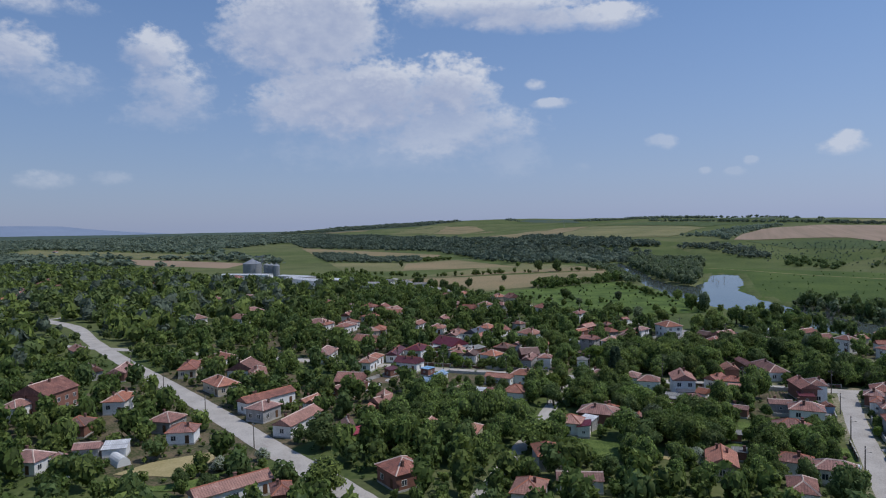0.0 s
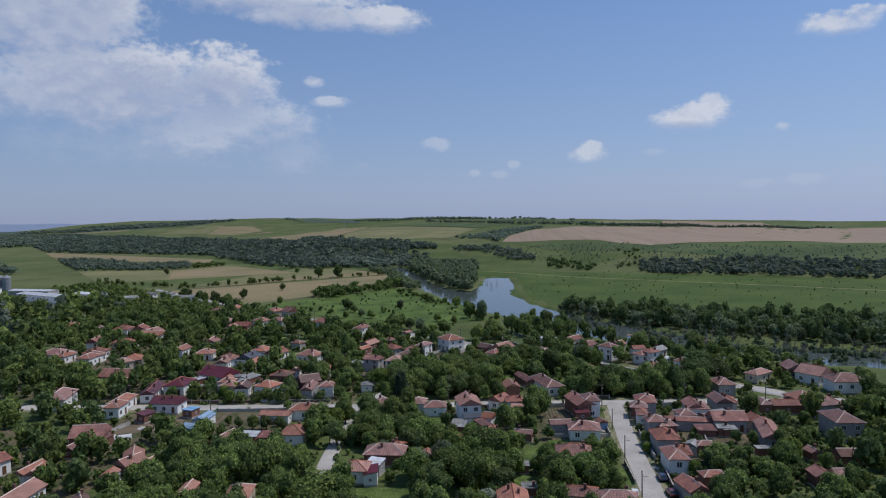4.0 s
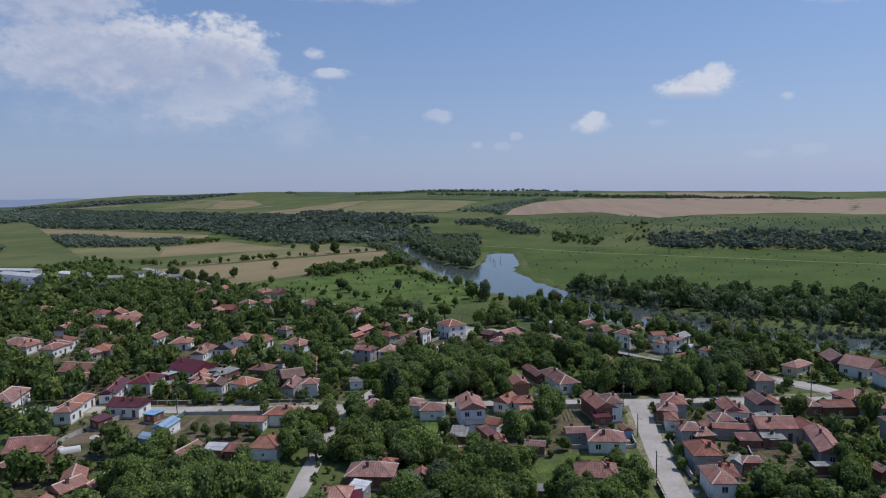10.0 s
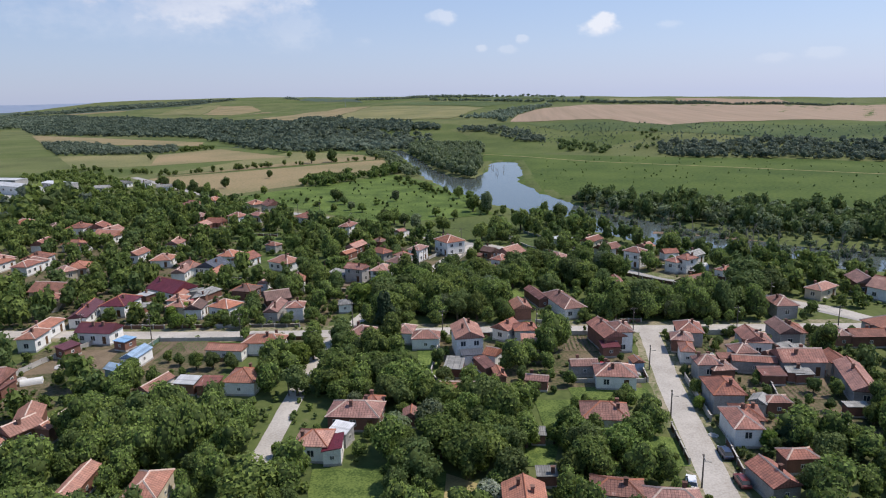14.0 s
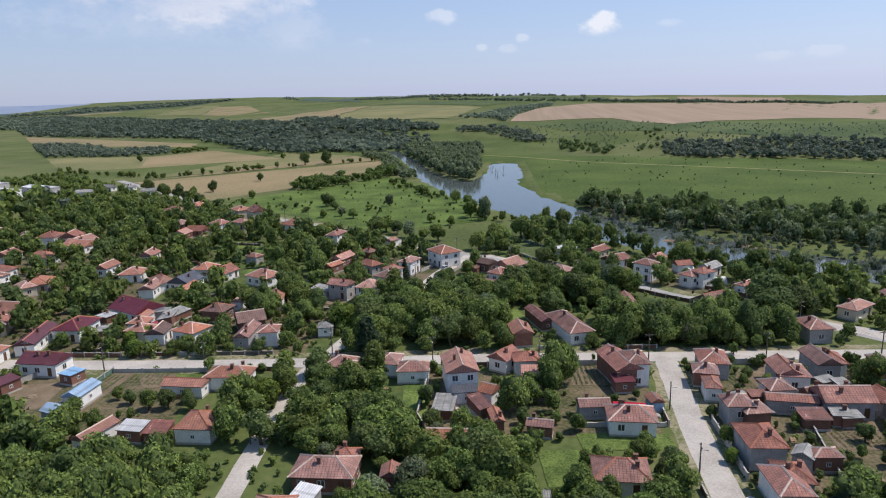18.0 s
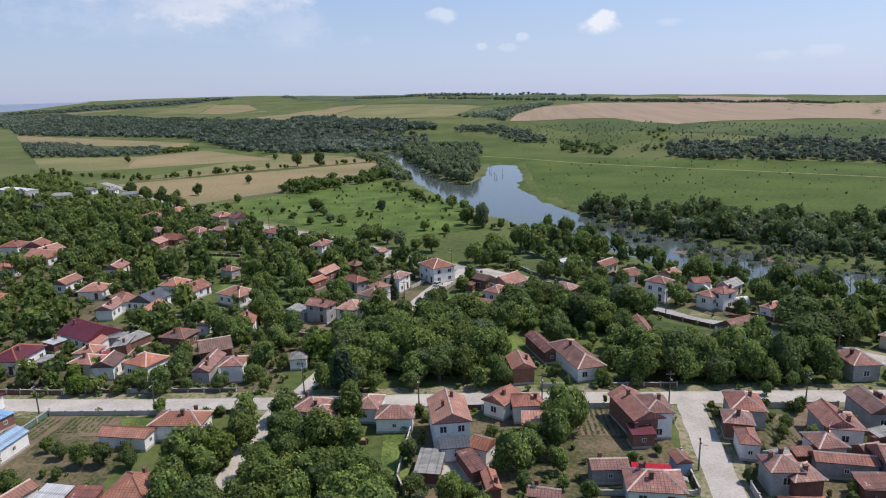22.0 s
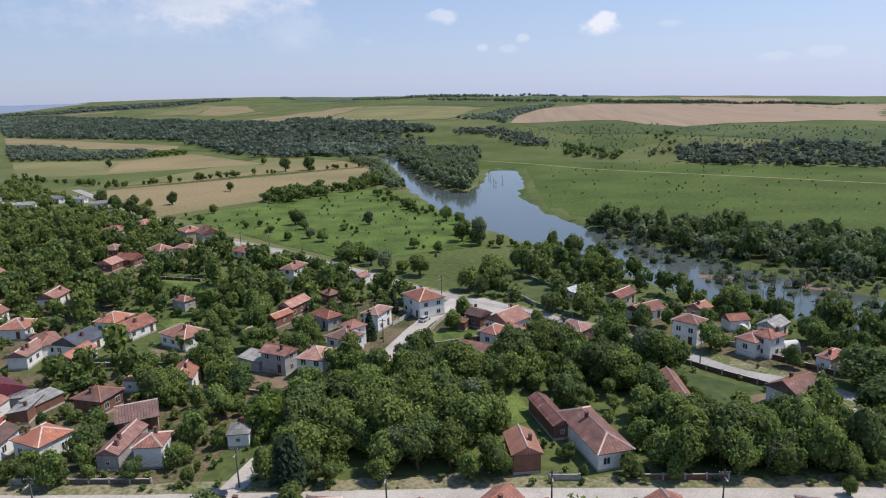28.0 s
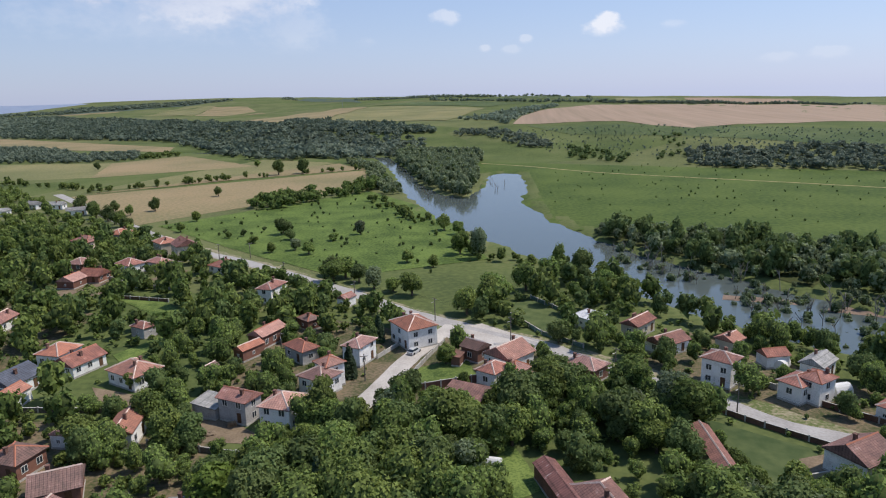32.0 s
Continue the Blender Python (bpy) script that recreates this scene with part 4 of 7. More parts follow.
def house(x, y, rot, w, d, h, kind="hip", tile="clay", wall=""):
    """One building: w along its ridge, d across, h to the eaves."""
    rnd = random.Random(int(x * 7.3) * 1009 + int(y * 3.1))
    small = h < 3.3 and w * d < 60 or kind in ("shed", "flat")
    if not wall:
        wall = rnd.choice(("white", "white", "white", "white", "white", "white", "grey", "cream"))
        if h < 3.2:
            wall = rnd.choice(("white", "white", "grey", "brick"))
        # eastern walls mostly grey: their back-lit shade is put into the wall colour
        if x > 34 and y < 235 and rnd.random() < 0.75:
            wall = rnd.choice(("grey", "grey", "brick")) if h < 3.6 else "grey"
    z0 = float(height(x, y))
    name = "shed" if small else "house"
    base = new(name)
    base.matrix_basis = pose(x, y, z0, 0, 0, rot)
    storeys = "two-storey " if h > 4.9 else ""
    tagged(base, f"{WALL_WORDS[wall]} {storeys}{name} with {ROOF_SHAPE[kind]} {ROOF_WORDS[tile]} roof", name, "village " + name + "s")
    HOUSES.append((x, y, rot, w, d))
    over = 0.42 if not small else 0.25
    wx, wy = w / 2 - over, d / 2 - over
    slope = {"hip": 0.5, "gable": 0.52, "shed": 0.16, "flat": 0.02}[kind] * rnd.uniform(0.92, 1.08)
    rise = slope * (d / 2 if kind in ("hip", "gable") else d)
    # walls
    bm = bmesh.new()
    lo = [bm.verts.new(p) for p in ((-wx, -wy, -0.3), (wx, -wy, -0.3), (wx, wy, -0.3), (-wx, wy, -0.3))]
    lift = [0, 0, 0, 0]
    if kind in ("shed", "flat"):
        lift = [slope * over, slope * over, rise - slope * over, rise - slope * over]
    hi = [bm.verts.new((v.co.x, v.co.y, h - 0.15 + e)) for v, e in zip(lo, lift)]
    ends = {}
    if kind == "gable":
        top_z = h - 0.15 + slope * wy
        ends = {1: bm.verts.new((wx, 0, top_z)), 3: bm.verts.new((-wx, 0, top_z))}
    for i in range(4):
        j = (i + 1) % 4
        f = [lo[i], lo[j], hi[j], hi[i]]
        if i in ends:
            f.insert(3, ends[i])
        bm.faces.new(f)
    bm.faces.new(lo[::-1])
    if kind == "gable":
        bm.faces.new((hi[0], hi[1], ends[1], ends[3]))
        bm.faces.new((hi[2], hi[3], ends[3], ends[1]))
    else:
        bm.faces.new(hi)
    part("wall", bm, WALLS[wall], base)
    bm = bmesh.new()
    box(bm, -wx - 0.06, wx + 0.06, -wy - 0.06, wy + 0.06, -0.3, 0.45)
    part("plinth", bm, CONCRETE, base)
    bm, lines = roof_mesh(w, d, h, kind, rise)
    roof = part("roof", bm, ROOF[tile], base)
    if lines and tile in ("clay", "orange", "brown", "maroon"):
        bm = bmesh.new()
        for p, q in lines:
            bar(bm, p + Vector((0, 0, 0.02)), q + Vector((0, 0, 0.02)), 0.36, 0.13)
        part("ridge_tiles", bm, RIDGE_PALE if rnd.random() < 0.68 and tile != "maroon" else RIDGE_RED, roof)
    # chimneys
    if not small or rnd.random() < 0.35:
        for _ in range(1 if w < 9 or rnd.random() < 0.5 else 2):
            cx = rnd.uniform(-0.3, 0.3) * w
            cy = rnd.choice((-1, 1)) * rnd.uniform(0.08, 0.22) * d
            zr = h + rise * (1 - abs(cy) / (d / 2)) if kind in ("hip", "gable") else h + rise * 0.5
            if kind == "hip":
                zr = min(zr, h + slope * (w / 2 - abs(cx)))
            bm = bmesh.new()
            box(bm, cx - 0.3, cx + 0.3, cy - 0.25, cy + 0.25, zr - 0.5, zr + 0.95)
            box(bm, cx - 0.38, cx + 0.38, cy - 0.33, cy + 0.33, zr + 0.95, zr + 1.08)
            part("chimney", bm, BRICK_DARK, base)
    # windows and a door on the sides that face the street side and the morning
    turn = radians(rot)
    floors = [1.2] if h < 4.9 else [0.9, 3.4]
    if h > 3.9 and h < 4.9:
        floors = [1.9]
    made_door = small
    for nxl, nyl, half, other in ((0, -1, wx, wy), (1, 0, wy, wx), (0, 1, wx, wy), (-1, 0, wy, wx)):
        gyw = nxl * math.sin(turn) + nyl * math.cos(turn)
        gxw = nxl * math.cos(turn) - nyl * math.sin(turn)
        if gyw > 0.35 or gxw < -0.8:
            continue
        ang = math.degrees(math.atan2(nyl, nxl)) + 90
        n = max(1, int(half * 2 / 3.0)) if not small else 1
        for zf in floors:
            if zf + 1.5 > h:
                continue
            for k in range(n):
                along = (k + 0.5) / n * 2 * half - half
                tx, ty = -nyl * along + nxl * other, nxl * along + nyl * other
                if not made_door and zf == floors[0] and k == n - 1 and n > 1:
                    made_door = True
                    bm = bmesh.new()
                    box(bm, -0.5, 0.5, -0.06, 0.02, 0.0, 2.05)
                    dr = part("door", bm, DOOR_MAT, base)
                    dr.matrix_basis = pose(tx, ty, 0.46, 0, 0, ang)
                    continue
                if rnd.random() < 0.12:
                    continue
                add_window(base, pose(tx, ty, zf, 0, 0, ang), 1.3 if not small else 0.8, 1.35 if not small else 0.8)
    return base


house(-114.0, 289.0, 82, 8.3, 7.3, 3.5, "hip", "orange")
house(-105.9, 285.0, 74, 10.0, 7.4, 3, "gable", "clay")
house(-88.2, 279.1, -25, 10.4, 8.1, 3.5, "hip", "orange")
house(-79.7, 342.1, 79, 10.0, 5.8, 5, "hip", "clay")
house(-67.1, 305.1, 72, 10.0, 5.5, 3.6, "gable", "orange", "brick")
house(-68.1, 295.4, 65, 7.3, 3.8, 3, "gable", "orange")
house(-54.5, 295.0, -38, 8.5, 5.5, 3.5, "hip", "clay")
house(-59.7, 317.4, -39, 5.7, 4.9, 3, "hip", "brown", "brick")
house(-137.0, 397.0, -48, 10.5, 9.0, 6.2, "gable", "clay", "cream")
house(-149.0, 404.5, -42, 10.0, 8.5, 5.6, "hip", "orange", "cream")
house(-109.4, 375.7, -27, 12.2, 8.9, 3, "hip", "clay")
house(-187.4, 432.9, 84, 10.0, 7.4, 3.5, "hip", "orange")
house(-192.9, 416.6, -18, 11.3, 9.0, 3.5, "hip", "clay")
house(-170.0, 378.7, 84, 8.1, 7.5, 3, "hip", "clay", "brick")
house(-147.4, 375.2, -27, 9.1, 7.4, 3.6, "hip", "clay")
house(-137.5, 378.3, -27, 9.3, 6.3, 3.6, "hip", "clay")
house(-157.1, 355.2, 88, 8.1, 6.8, 2.8, "gable", "orange", "brick")
house(-153.6, 362.5, -3, 8.8, 7.8, 2.8, "gable", "clay", "brick")
house(-103.6, 308.9, -24, 6.0, 4.5, 3, "hip", "clay")
house(-56.8, 263.8, -19, 7.7, 5.5, 5, "gable", "clay")
house(-47.2, 262.2, 79, 7.8, 7.3, 5, "hip", "orange")
house(-44.5, 277.4, -27, 7.6, 7.0, 4.05, "hip", "clay")
house(-43.3, 280.8, -41, 5.5, 5.5, 5.5, "hip", "orange")
house(-28.8, 307.5, -52, 10.5, 9.1, 5.5, "hip", "orange")
house(-39.9, 294.4, 70, 8.0, 5.6, 5, "hip", "clay")
house(-4.1, 292.5, 52, 9.4, 8.5, 4.05, "gable", "orange")
house(-12.2, 297.5, -35, 5.8, 5.5, 3.5, "gable", "brown", "brick")
house(-7.4, 284.3, 59, 7.0, 5.5, 3.6, "hip", "clay")
house(-2.5, 284.6, 52, 6.1, 5.5, 3.6, "hip", "clay")
house(-12.5, 273.4, -22, 9.2, 5.9, 2.5, "shed", "clay", "brick")
house(13.1, 288.4, -39, 8.4, 6.5, 3.5, "hip", "clay", "brick")
house(17.0, 323.4, 50, 7.8, 6.8, 3, "flat", "white")
house(29.0, 317.6, 52, 10.0, 5.5, 3.5, "gable", "clay")
house(33.9, 305.4, 37, 9.7, 6.7, 3, "gable", "clay")
house(41.4, 287.1, -38, 7.1, 6.0, 6, "hip", "clay")
house(48.5, 305.6, 44, 5.7, 5.5, 3.6, "gable", "orange")
house(55.8, 297.7, 15, 6.0, 4.6, 3, "gable", "clay")
house(54.8, 280.4, 40, 7.7, 5.5, 4.14, "hip", "clay")
house(57.8, 279.6, 38, 6.2, 5.5, 5.2, "hip", "clay")
house(63.4, 292.5, 47, 8.1, 5.5, 3.5, "gable", "grey")
house(53.6, 252.2, 34, 8.5, 7.9, 4.14, "gable", "clay")
house(31.1, 253.5, -86, 15.9, 3.6, 3, "gable", "clay")
house(4.8, 241.2, -69, 12.8, 4.0, 3, "gable", "rust", "brick")
house(-113.7, 272.9, 82, 9.6, 8.8, 3.22, "gable", "dark")
house(-108.5, 264.5, -90, 9.6, 5.1, 3, "gable", "orange")
house(-85.7, 251.6, 88, 4.8, 3.6, 3, "gable", "orange")
house(-74.7, 253.2, -76, 9.3, 5.5, 3.8, "gable", "orange")
house(-88.0, 241.8, -9, 7.6, 7.0, 3.44, "hip", "brown", "brick")
house(-75.4, 235.1, 31, 7.9, 7.7, 3, "gable", "brown", "brick")
house(-71.8, 224.2, -86, 11.2, 4.4, 3.22, "gable", "clay")
house(-65.1, 222.6, -80, 5.8, 5.5, 4.3, "hip", "clay")
house(-86.9, 223.6, -18, 7.9, 7.2, 3.87, "hip", "orange")
house(-95.8, 223.0, -81, 7.3, 5.5, 3.44, "gable", "brown")
house(-100.1, 221.9, -4, 6.3, 6.0, 4.3, "hip", "orange")
house(-104.3, 228.9, -90, 5.7, 5.5, 3.87, "hip", "orange")
house(-113.6, 242.8, -26, 14.0, 10.2, 3.31, "gable", "maroon")
house(-107.2, 234.0, -84, 10.7, 3.6, 3, "gable", "orange")
house(-64.5, 196.8, 3, 10.4, 6.2, 3.44, "hip", "orange")
house(-41.1, 204.0, -6, 6.6, 6.5, 3.44, "hip", "clay")
house(-38.1, 201.4, 3, 5.5, 5.5, 3.44, "hip", "clay")
house(-30.3, 206.5, 89, 6.5, 5.6, 3.22, "hip", "clay")
house(-24.2, 202.6, 5, 7.3, 5.6, 3.13, "hip", "clay")
house(-13.5, 199.6, -77, 10.6, 7.3, 5.5, "gable", "orange")
house(0.8, 207.8, 8, 6.1, 5.5, 3.87, "hip", "clay")
house(-4.0, 209.9, 58, 6.7, 5.5, 3.44, "gable", "clay")
house(2.1, 201.7, 2, 4.6, 4.6, 2.9, "shed", "orange")
house(-0.3, 227.0, -78, 8.1, 5.5, 3.78, "gable", "orange", "brick")
house(12.3, 233.3, -69, 16.7, 7.1, 3.44, "hip", "clay", "white")
house(21.2, 205.8, -74, 11.9, 6.3, 4.4, "gable", "clay", "brick")
house(24.3, 204.4, -84, 7.7, 5.5, 5.5, "hip", "clay")
house(42.1, 209.8, 85, 8.4, 6.7, 3.87, "hip", "clay")
house(39.1, 203.9, -9, 5.5, 5.5, 3.44, "hip", "clay")
house(38.8, 197.4, 84, 6.2, 3.6, 3.22, "hip", "clay")
house(56.2, 203.0, 87, 7.1, 6.7, 3.87, "hip", "clay")
house(55.4, 204.3, -90, 8.8, 5.5, 3.87, "gable", "clay")
house(51.1, 196.5, -81, 5.7, 5.5, 3.44, "hip", "clay")
house(65.2, 210.6, -85, 9.2, 5.5, 3.87, "gable", "clay")
house(67.7, 211.3, 87, 6.6, 5.5, 3.44, "hip", "clay")
house(72.9, 233.1, -84, 8.7, 6.5, 3.87, "hip", "clay")
house(90.8, 250.6, 41, 10.0, 5.6, 3.31, "hip", "orange")
house(40.5, 186.8, 4, 5.6, 5.5, 4.3, "hip", "clay")
house(43.2, 186.0, 11, 5.5, 5.5, 3.44, "hip", "orange")
house(40.2, 173.4, -87, 8.9, 6.7, 4.3, "hip", "clay")
house(39.7, 160.2, -87, 8.8, 5.5, 3.96, "hip", "clay")
house(41.6, 162.9, 87, 6.6, 5.5, 3.78, "hip", "clay")
house(49.7, 170.7, 3, 5.0, 3.6, 3, "hip", "clay")
house(46.6, 170.8, 58, 4.0, 3.6, 2.8, "gable", "grey")
house(39.4, 143.0, -74, 7.6, 5.2, 3.0, "gable", "clay")
house(45.8, 149.8, 8, 6.0, 3.9, 3, "hip", "clay")
house(52.0, 191.3, -6, 9.6, 3.6, 3, "gable", "clay")
house(61.6, 191.5, 3, 9.9, 7.2, 3.78, "gable", "clay")
house(69.9, 192.6, -86, 6.4, 4.7, 3.22, "gable", "clay")
house(69.5, 181.8, 80, 16.0, 5.5, 3.44, "gable", "clay")
house(78.4, 210.9, -87, 7.4, 4.0, 3.13, "hip", "clay")
house(84.7, 209.7, 5, 9.7, 5.0, 3, "gable", "clay")
house(105.9, 257.4, 87, 10.0, 7.4, 3.87, "gable", "clay", "brick")
house(91.7, 215.3, -70, 8.4, 7.7, 3.78, "hip", "orange")
house(94.5, 207.7, 19, 9.3, 8.6, 4.3, "hip", "clay")
house(90.8, 187.4, -88, 11.0, 8.0, 5.5, "hip", "clay")
house(115.2, 236.8, 2, 12.3, 9.0, 4.3, "hip", "clay")
house(109.8, 248.9, -53, 9.6, 9.7, 3.87, "gable", "orange")
house(81.9, 165.3, 3, 5.2, 4.9, 3, "gable", "brown", "brick")
house(70.0, 151.8, -86, 5.0, 4.6, 3, "gable", "clay", "brick")
house(74.8, 151.7, 9, 5.5, 4.8, 3, "gable", "clay")
house(75.3, 168.4, -76, 3.8, 3.3, 2.5, "gable", "clay")
house(64.4, 170.4, 4, 4.6, 2.6, 2.5, "flat", "grey", "brick")
house(53.8, 185.1, 10, 5.4, 2.9, 2.5, "shed", "rust")
house(26.2, 190.8, -78, 3.6, 3.0, 2.4, "gable", "orange", "blue")
house(20.2, 182.2, -1, 9.2, 6.8, 3.31, "hip", "clay")
house(13.9, 187.4, 7, 6.4, 3.9, 2.8, "gable", "clay")
house(20.6, 186.1, -4, 6.2, 2.8, 2.6, "shed", "crimson")
house(15.6, 162.9, -2, 9.2, 7.5, 3.22, "hip", "clay")
house(14.4, 137.0, -6, 8.3, 5.5, 3.44, "hip", "clay")
house(22.2, 134.6, -1, 8.7, 5.5, 3.5, "hip", "clay")
house(0.4, 131.8, -86, 10.3, 6.8, 3.44, "gable", "orange")
house(-21.4, 160.9, -85, 3.9, 3.6, 2.5, "gable", "clay", "brick")
house(-32.2, 160.4, 1, 10.7, 7.1, 3.22, "hip", "clay", "brick")
house(-29.8, 164.7, -3, 4.4, 4.2, 3.22, "hip", "clay")
house(-37.0, 148.4, 2, 6.5, 6.4, 3.44, "hip", "orange")
house(-33.3, 147.6, -80, 5.8, 3.6, 3, "shed", "maroon")
house(-33.3, 153.1, -16, 4.1, 3.6, 2.9, "shed", "white")
house(-33.9, 101.6, -82, 8.4, 6.8, 3.44, "hip", "orange")
house(-59.4, 132.3, -81, 8.5, 5.8, 3.22, "hip", "orange")
house(-71.9, 132.7, -83, 10.1, 3.6, 3, "gable", "orange")
house(-94.2, 148.6, 67, 6.5, 5.5, 3.44, "gable", "orange", "brick")
house(-89.4, 151.8, 84, 7.2, 3.6, 3.2, "gable", "orange", "brick")
house(-95.6, 142.4, -82, 4.5, 3.6, 2.8, "gable", "orange")
house(-118.4, 169.2, 14, 9.3, 8.9, 3.44, "gable", "clay", "brick")
house(-117.1, 160.6, 83, 6.4, 3.6, 2.8, "gable", "clay", "brick")
house(-114.2, 162.7, -71, 7.6, 4.2, 2.6, "shed", "clay", "brick")
house(-113.0, 167.2, -84, 5.8, 3.1, 2.6, "shed", "rust", "brick")
house(-60.9, 174.9, -89, 7.8, 7.3, 3.22, "hip", "orange")
house(-73.0, 172.3, -4, 5.2, 3.6, 2.8, "shed", "white", "brick")
house(-67.6, 171.8, -1, 4.7, 4.3, 2.8, "shed", "rust", "brick")
house(-79.2, 170.2, 77, 8.5, 3.6, 3, "gable", "orange")
house(-72.7, 192.2, -2, 9.7, 4.3, 2.8, "gable", "orange")
house(-102.4, 196.7, -15, 4.2, 4.2, 2.8, "flat", "blue", "brick")
house(-93.5, 187.1, 89, 7.7, 4.4, 3, "gable", "blue")
house(-92.9, 178.0, -19, 4.9, 3.8, 3, "gable", "blue", "blue")
house(-112.7, 201.9, -2, 10.4, 6.8, 3.5, "gable", "maroon")
house(-114.3, 191.0, 73, 5.1, 3.6, 2.8, "shed", "maroon", "brick")
house(-127.5, 196.0, -82, 7.9, 5.5, 3.87, "hip", "orange")
house(-121.1, 225.7, -88, 10.8, 8.2, 3.78, "hip", "maroon")
house(-127.5, 218.3, -74, 16.2, 5.5, 3.31, "gable", "maroon")
house(-119.8, 237.5, -21, 4.8, 4.3, 2.6, "flat", "white")
house(-11.7, 192.1, 13, 5.5, 3.9, 3, "flat", "dark")
house(-15.4, 186.7, 89, 7.9, 4.4, 2.5, "flat", "grey", "brick")
house(-8.9, 188.1, -64, 9.2, 2.8, 2.5, "shed", "rust", "brick")
house(-6.7, 192.3, -25, 3.6, 4.7, 3, "gable", "orange")
house(-5.0, 181.7, -76, 5.7, 2.6, 2.5, "gable", "orange")
house(-13.5, 173.8, 1, 7.8, 4.1, 2.5, "gable", "orange")
house(3.3, 178.9, -8, 5.1, 3.1, 2.5, "gable", "clay", "brick")
house(2.9, 155.5, 4, 2.9, 2.8, 2.3, "shed", "grey", "brick")
house(3.9, 142.1, 5, 3.5, 2.7, 2.3, "shed", "grey", "brick")
house(-213.8, 342.1, -83, 10.0, 8.6, 4.3, "hip", "clay")
house(-205.6, 345.3, -76, 10.0, 9.3, 3.44, "gable", "clay")
house(-189.6, 328.0, -12, 13.0, 9.0, 3.44, "gable", "orange")
house(-192.6, 334.3, 84, 10.9, 9.7, 3.44, "gable", "orange")
house(-191.8, 307.6, -13, 11.0, 7.4, 3.44, "hip", "orange")
house(-153.4, 290.5, -89, 10.0, 5.5, 3.44, "gable", "orange")
house(-138.6, 283.0, -80, 8.6, 8.4, 3.22, "hip", "orange")
house(-121.6, 264.6, -81, 10.0, 5.5, 3.44, "gable", "orange")
house(-165.7, 263.8, -38, 7.6, 5.5, 3.44, "hip", "orange")
house(-148.4, 311.0, -81, 9.7, 6.4, 3.22, "gable", "clay")
house(-153.3, 239.6, -4, 12.8, 9.0, 3.22, "gable", "orange")
house(-148.5, 238.9, -40, 10.0, 5.3, 3.13, "gable", "orange")
house(-146.3, 228.2, -62, 9.5, 5.5, 3.44, "hip", "clay")
house(-185.9, 269.5, -88, 10.0, 6.8, 3.87, "hip", "clay")
house(-190.9, 280.7, -67, 10.0, 5.5, 3.87, "hip", "clay")
house(-200.8, 275.0, -90, 9.3, 5.5, 3.44, "hip", "orange")
house(-165.0, 270.0, -68, 10.0, 7.4, 3.22, "hip", "orange")
house(-208.8, 309.4, -80, 10.0, 7.2, 3.22, "gable", "clay")
house(-254.8, 358.2, 0, 11.8, 9.0, 3.22, "hip", "orange")
house(-232.2, 349.9, -53, 10.0, 5.0, 3.22, "hip", "brown")
house(-194.8, 113.0, -76, 14.2, 12.7, 6.5, "gable", "clay", "brick")
house(-194.4, 103.6, -75, 8.3, 6.3, 4.3, "hip", "clay")
house(-171.7, 120.8, -60, 11.0, 7.2, 4.3, "hip", "orange")
house(-162.1, 99.4, -61, 7.8, 6.8, 3.44, "hip", "brown", "brick")
house(-147.7, 76.0, 14, 8.8, 7.0, 3.44, "hip", "clay")
house(-141.9, 111.6, -81, 8.1, 7.7, 3.44, "hip", "clay")
house(-129.9, 105.6, 31, 7.7, 7.0, 3.44, "hip", "clay")
house(-137.5, 91.2, 37, 6.0, 4.9, 2.5, "shed", "white")
house(-142.4, 87.1, 36, 6.3, 4.2, 3, "gable", "clay")
house(-138.3, 78.7, -16, 10.2, 3.6, 3, "gable", "orange")
house(-90.8, 80.2, 65, 16.7, 5.5, 3.44, "gable", "orange")
house(-80.2, 83.0, -48, 6.8, 4.6, 3.22, "hip", "clay", "brick")
house(-158.6, 150.6, -24, 13.3, 8.5, 3.44, "hip", "orange")
house(-189.4, 167.2, -55, 14.3, 7.2, 3.44, "hip", "clay")
house(-189.9, 182.7, -85, 13.2, 9.5, 3.44, "hip", "clay")
house(-130.1, 139.7, 75, 18.6, 5.8, 3.87, "gable", "clay")
house(-123.2, 129.7, 87, 8.4, 7.3, 3.87, "hip", "clay")
house(-116.4, 142.8, 88, 8.4, 3.6, 3.22, "gable", "orange")
house(-107.5, 125.1, -86, 16.6, 6.4, 3.44, "gable", "orange")
house(-167.5, 173.2, -71, 10.9, 10.9, 3.22, "gable", "clay")
house(-158.2, 169.0, -48, 13.5, 6.7, 3.22, "hip", "orange")
house(-62.5, 101.4, -31, 9.1, 8.4, 3.87, "hip", "clay", "brick")
house(-86.2, 120.6, -59, 6.8, 4.7, 3, "shed", "crimson")
house(-92.2, 126.4, -51, 6.2, 3.6, 3, "gable", "brown")
house(-96.6, 154.2, -62, 7.3, 5.2, 3, "gable", "orange", "brick")
house(-154.2, 206.2, -72, 14.6, 7.8, 3.87, "hip", "clay")
house(-130.1, 203.8, -84, 11.8, 5.5, 3.44, "hip", "orange")
house(-352.2, 351.0, -2, 13.0, 9.0, 4.3, "hip", "clay")
house(-335.7, 372.3, 13, 13.0, 9.0, 3.44, "hip", "clay")
house(-291.5, 272.8, -13, 13.0, 9.0, 3.44, "hip", "orange")
house(-263.2, 282.1, -6, 13.0, 9.0, 3.22, "gable", "orange")
house(-208.6, 280.3, -8, 13.0, 9.0, 3.22, "hip", "clay")
house(-191.2, 282.9, -88, 10.0, 8.3, 3.44, "hip", "clay")
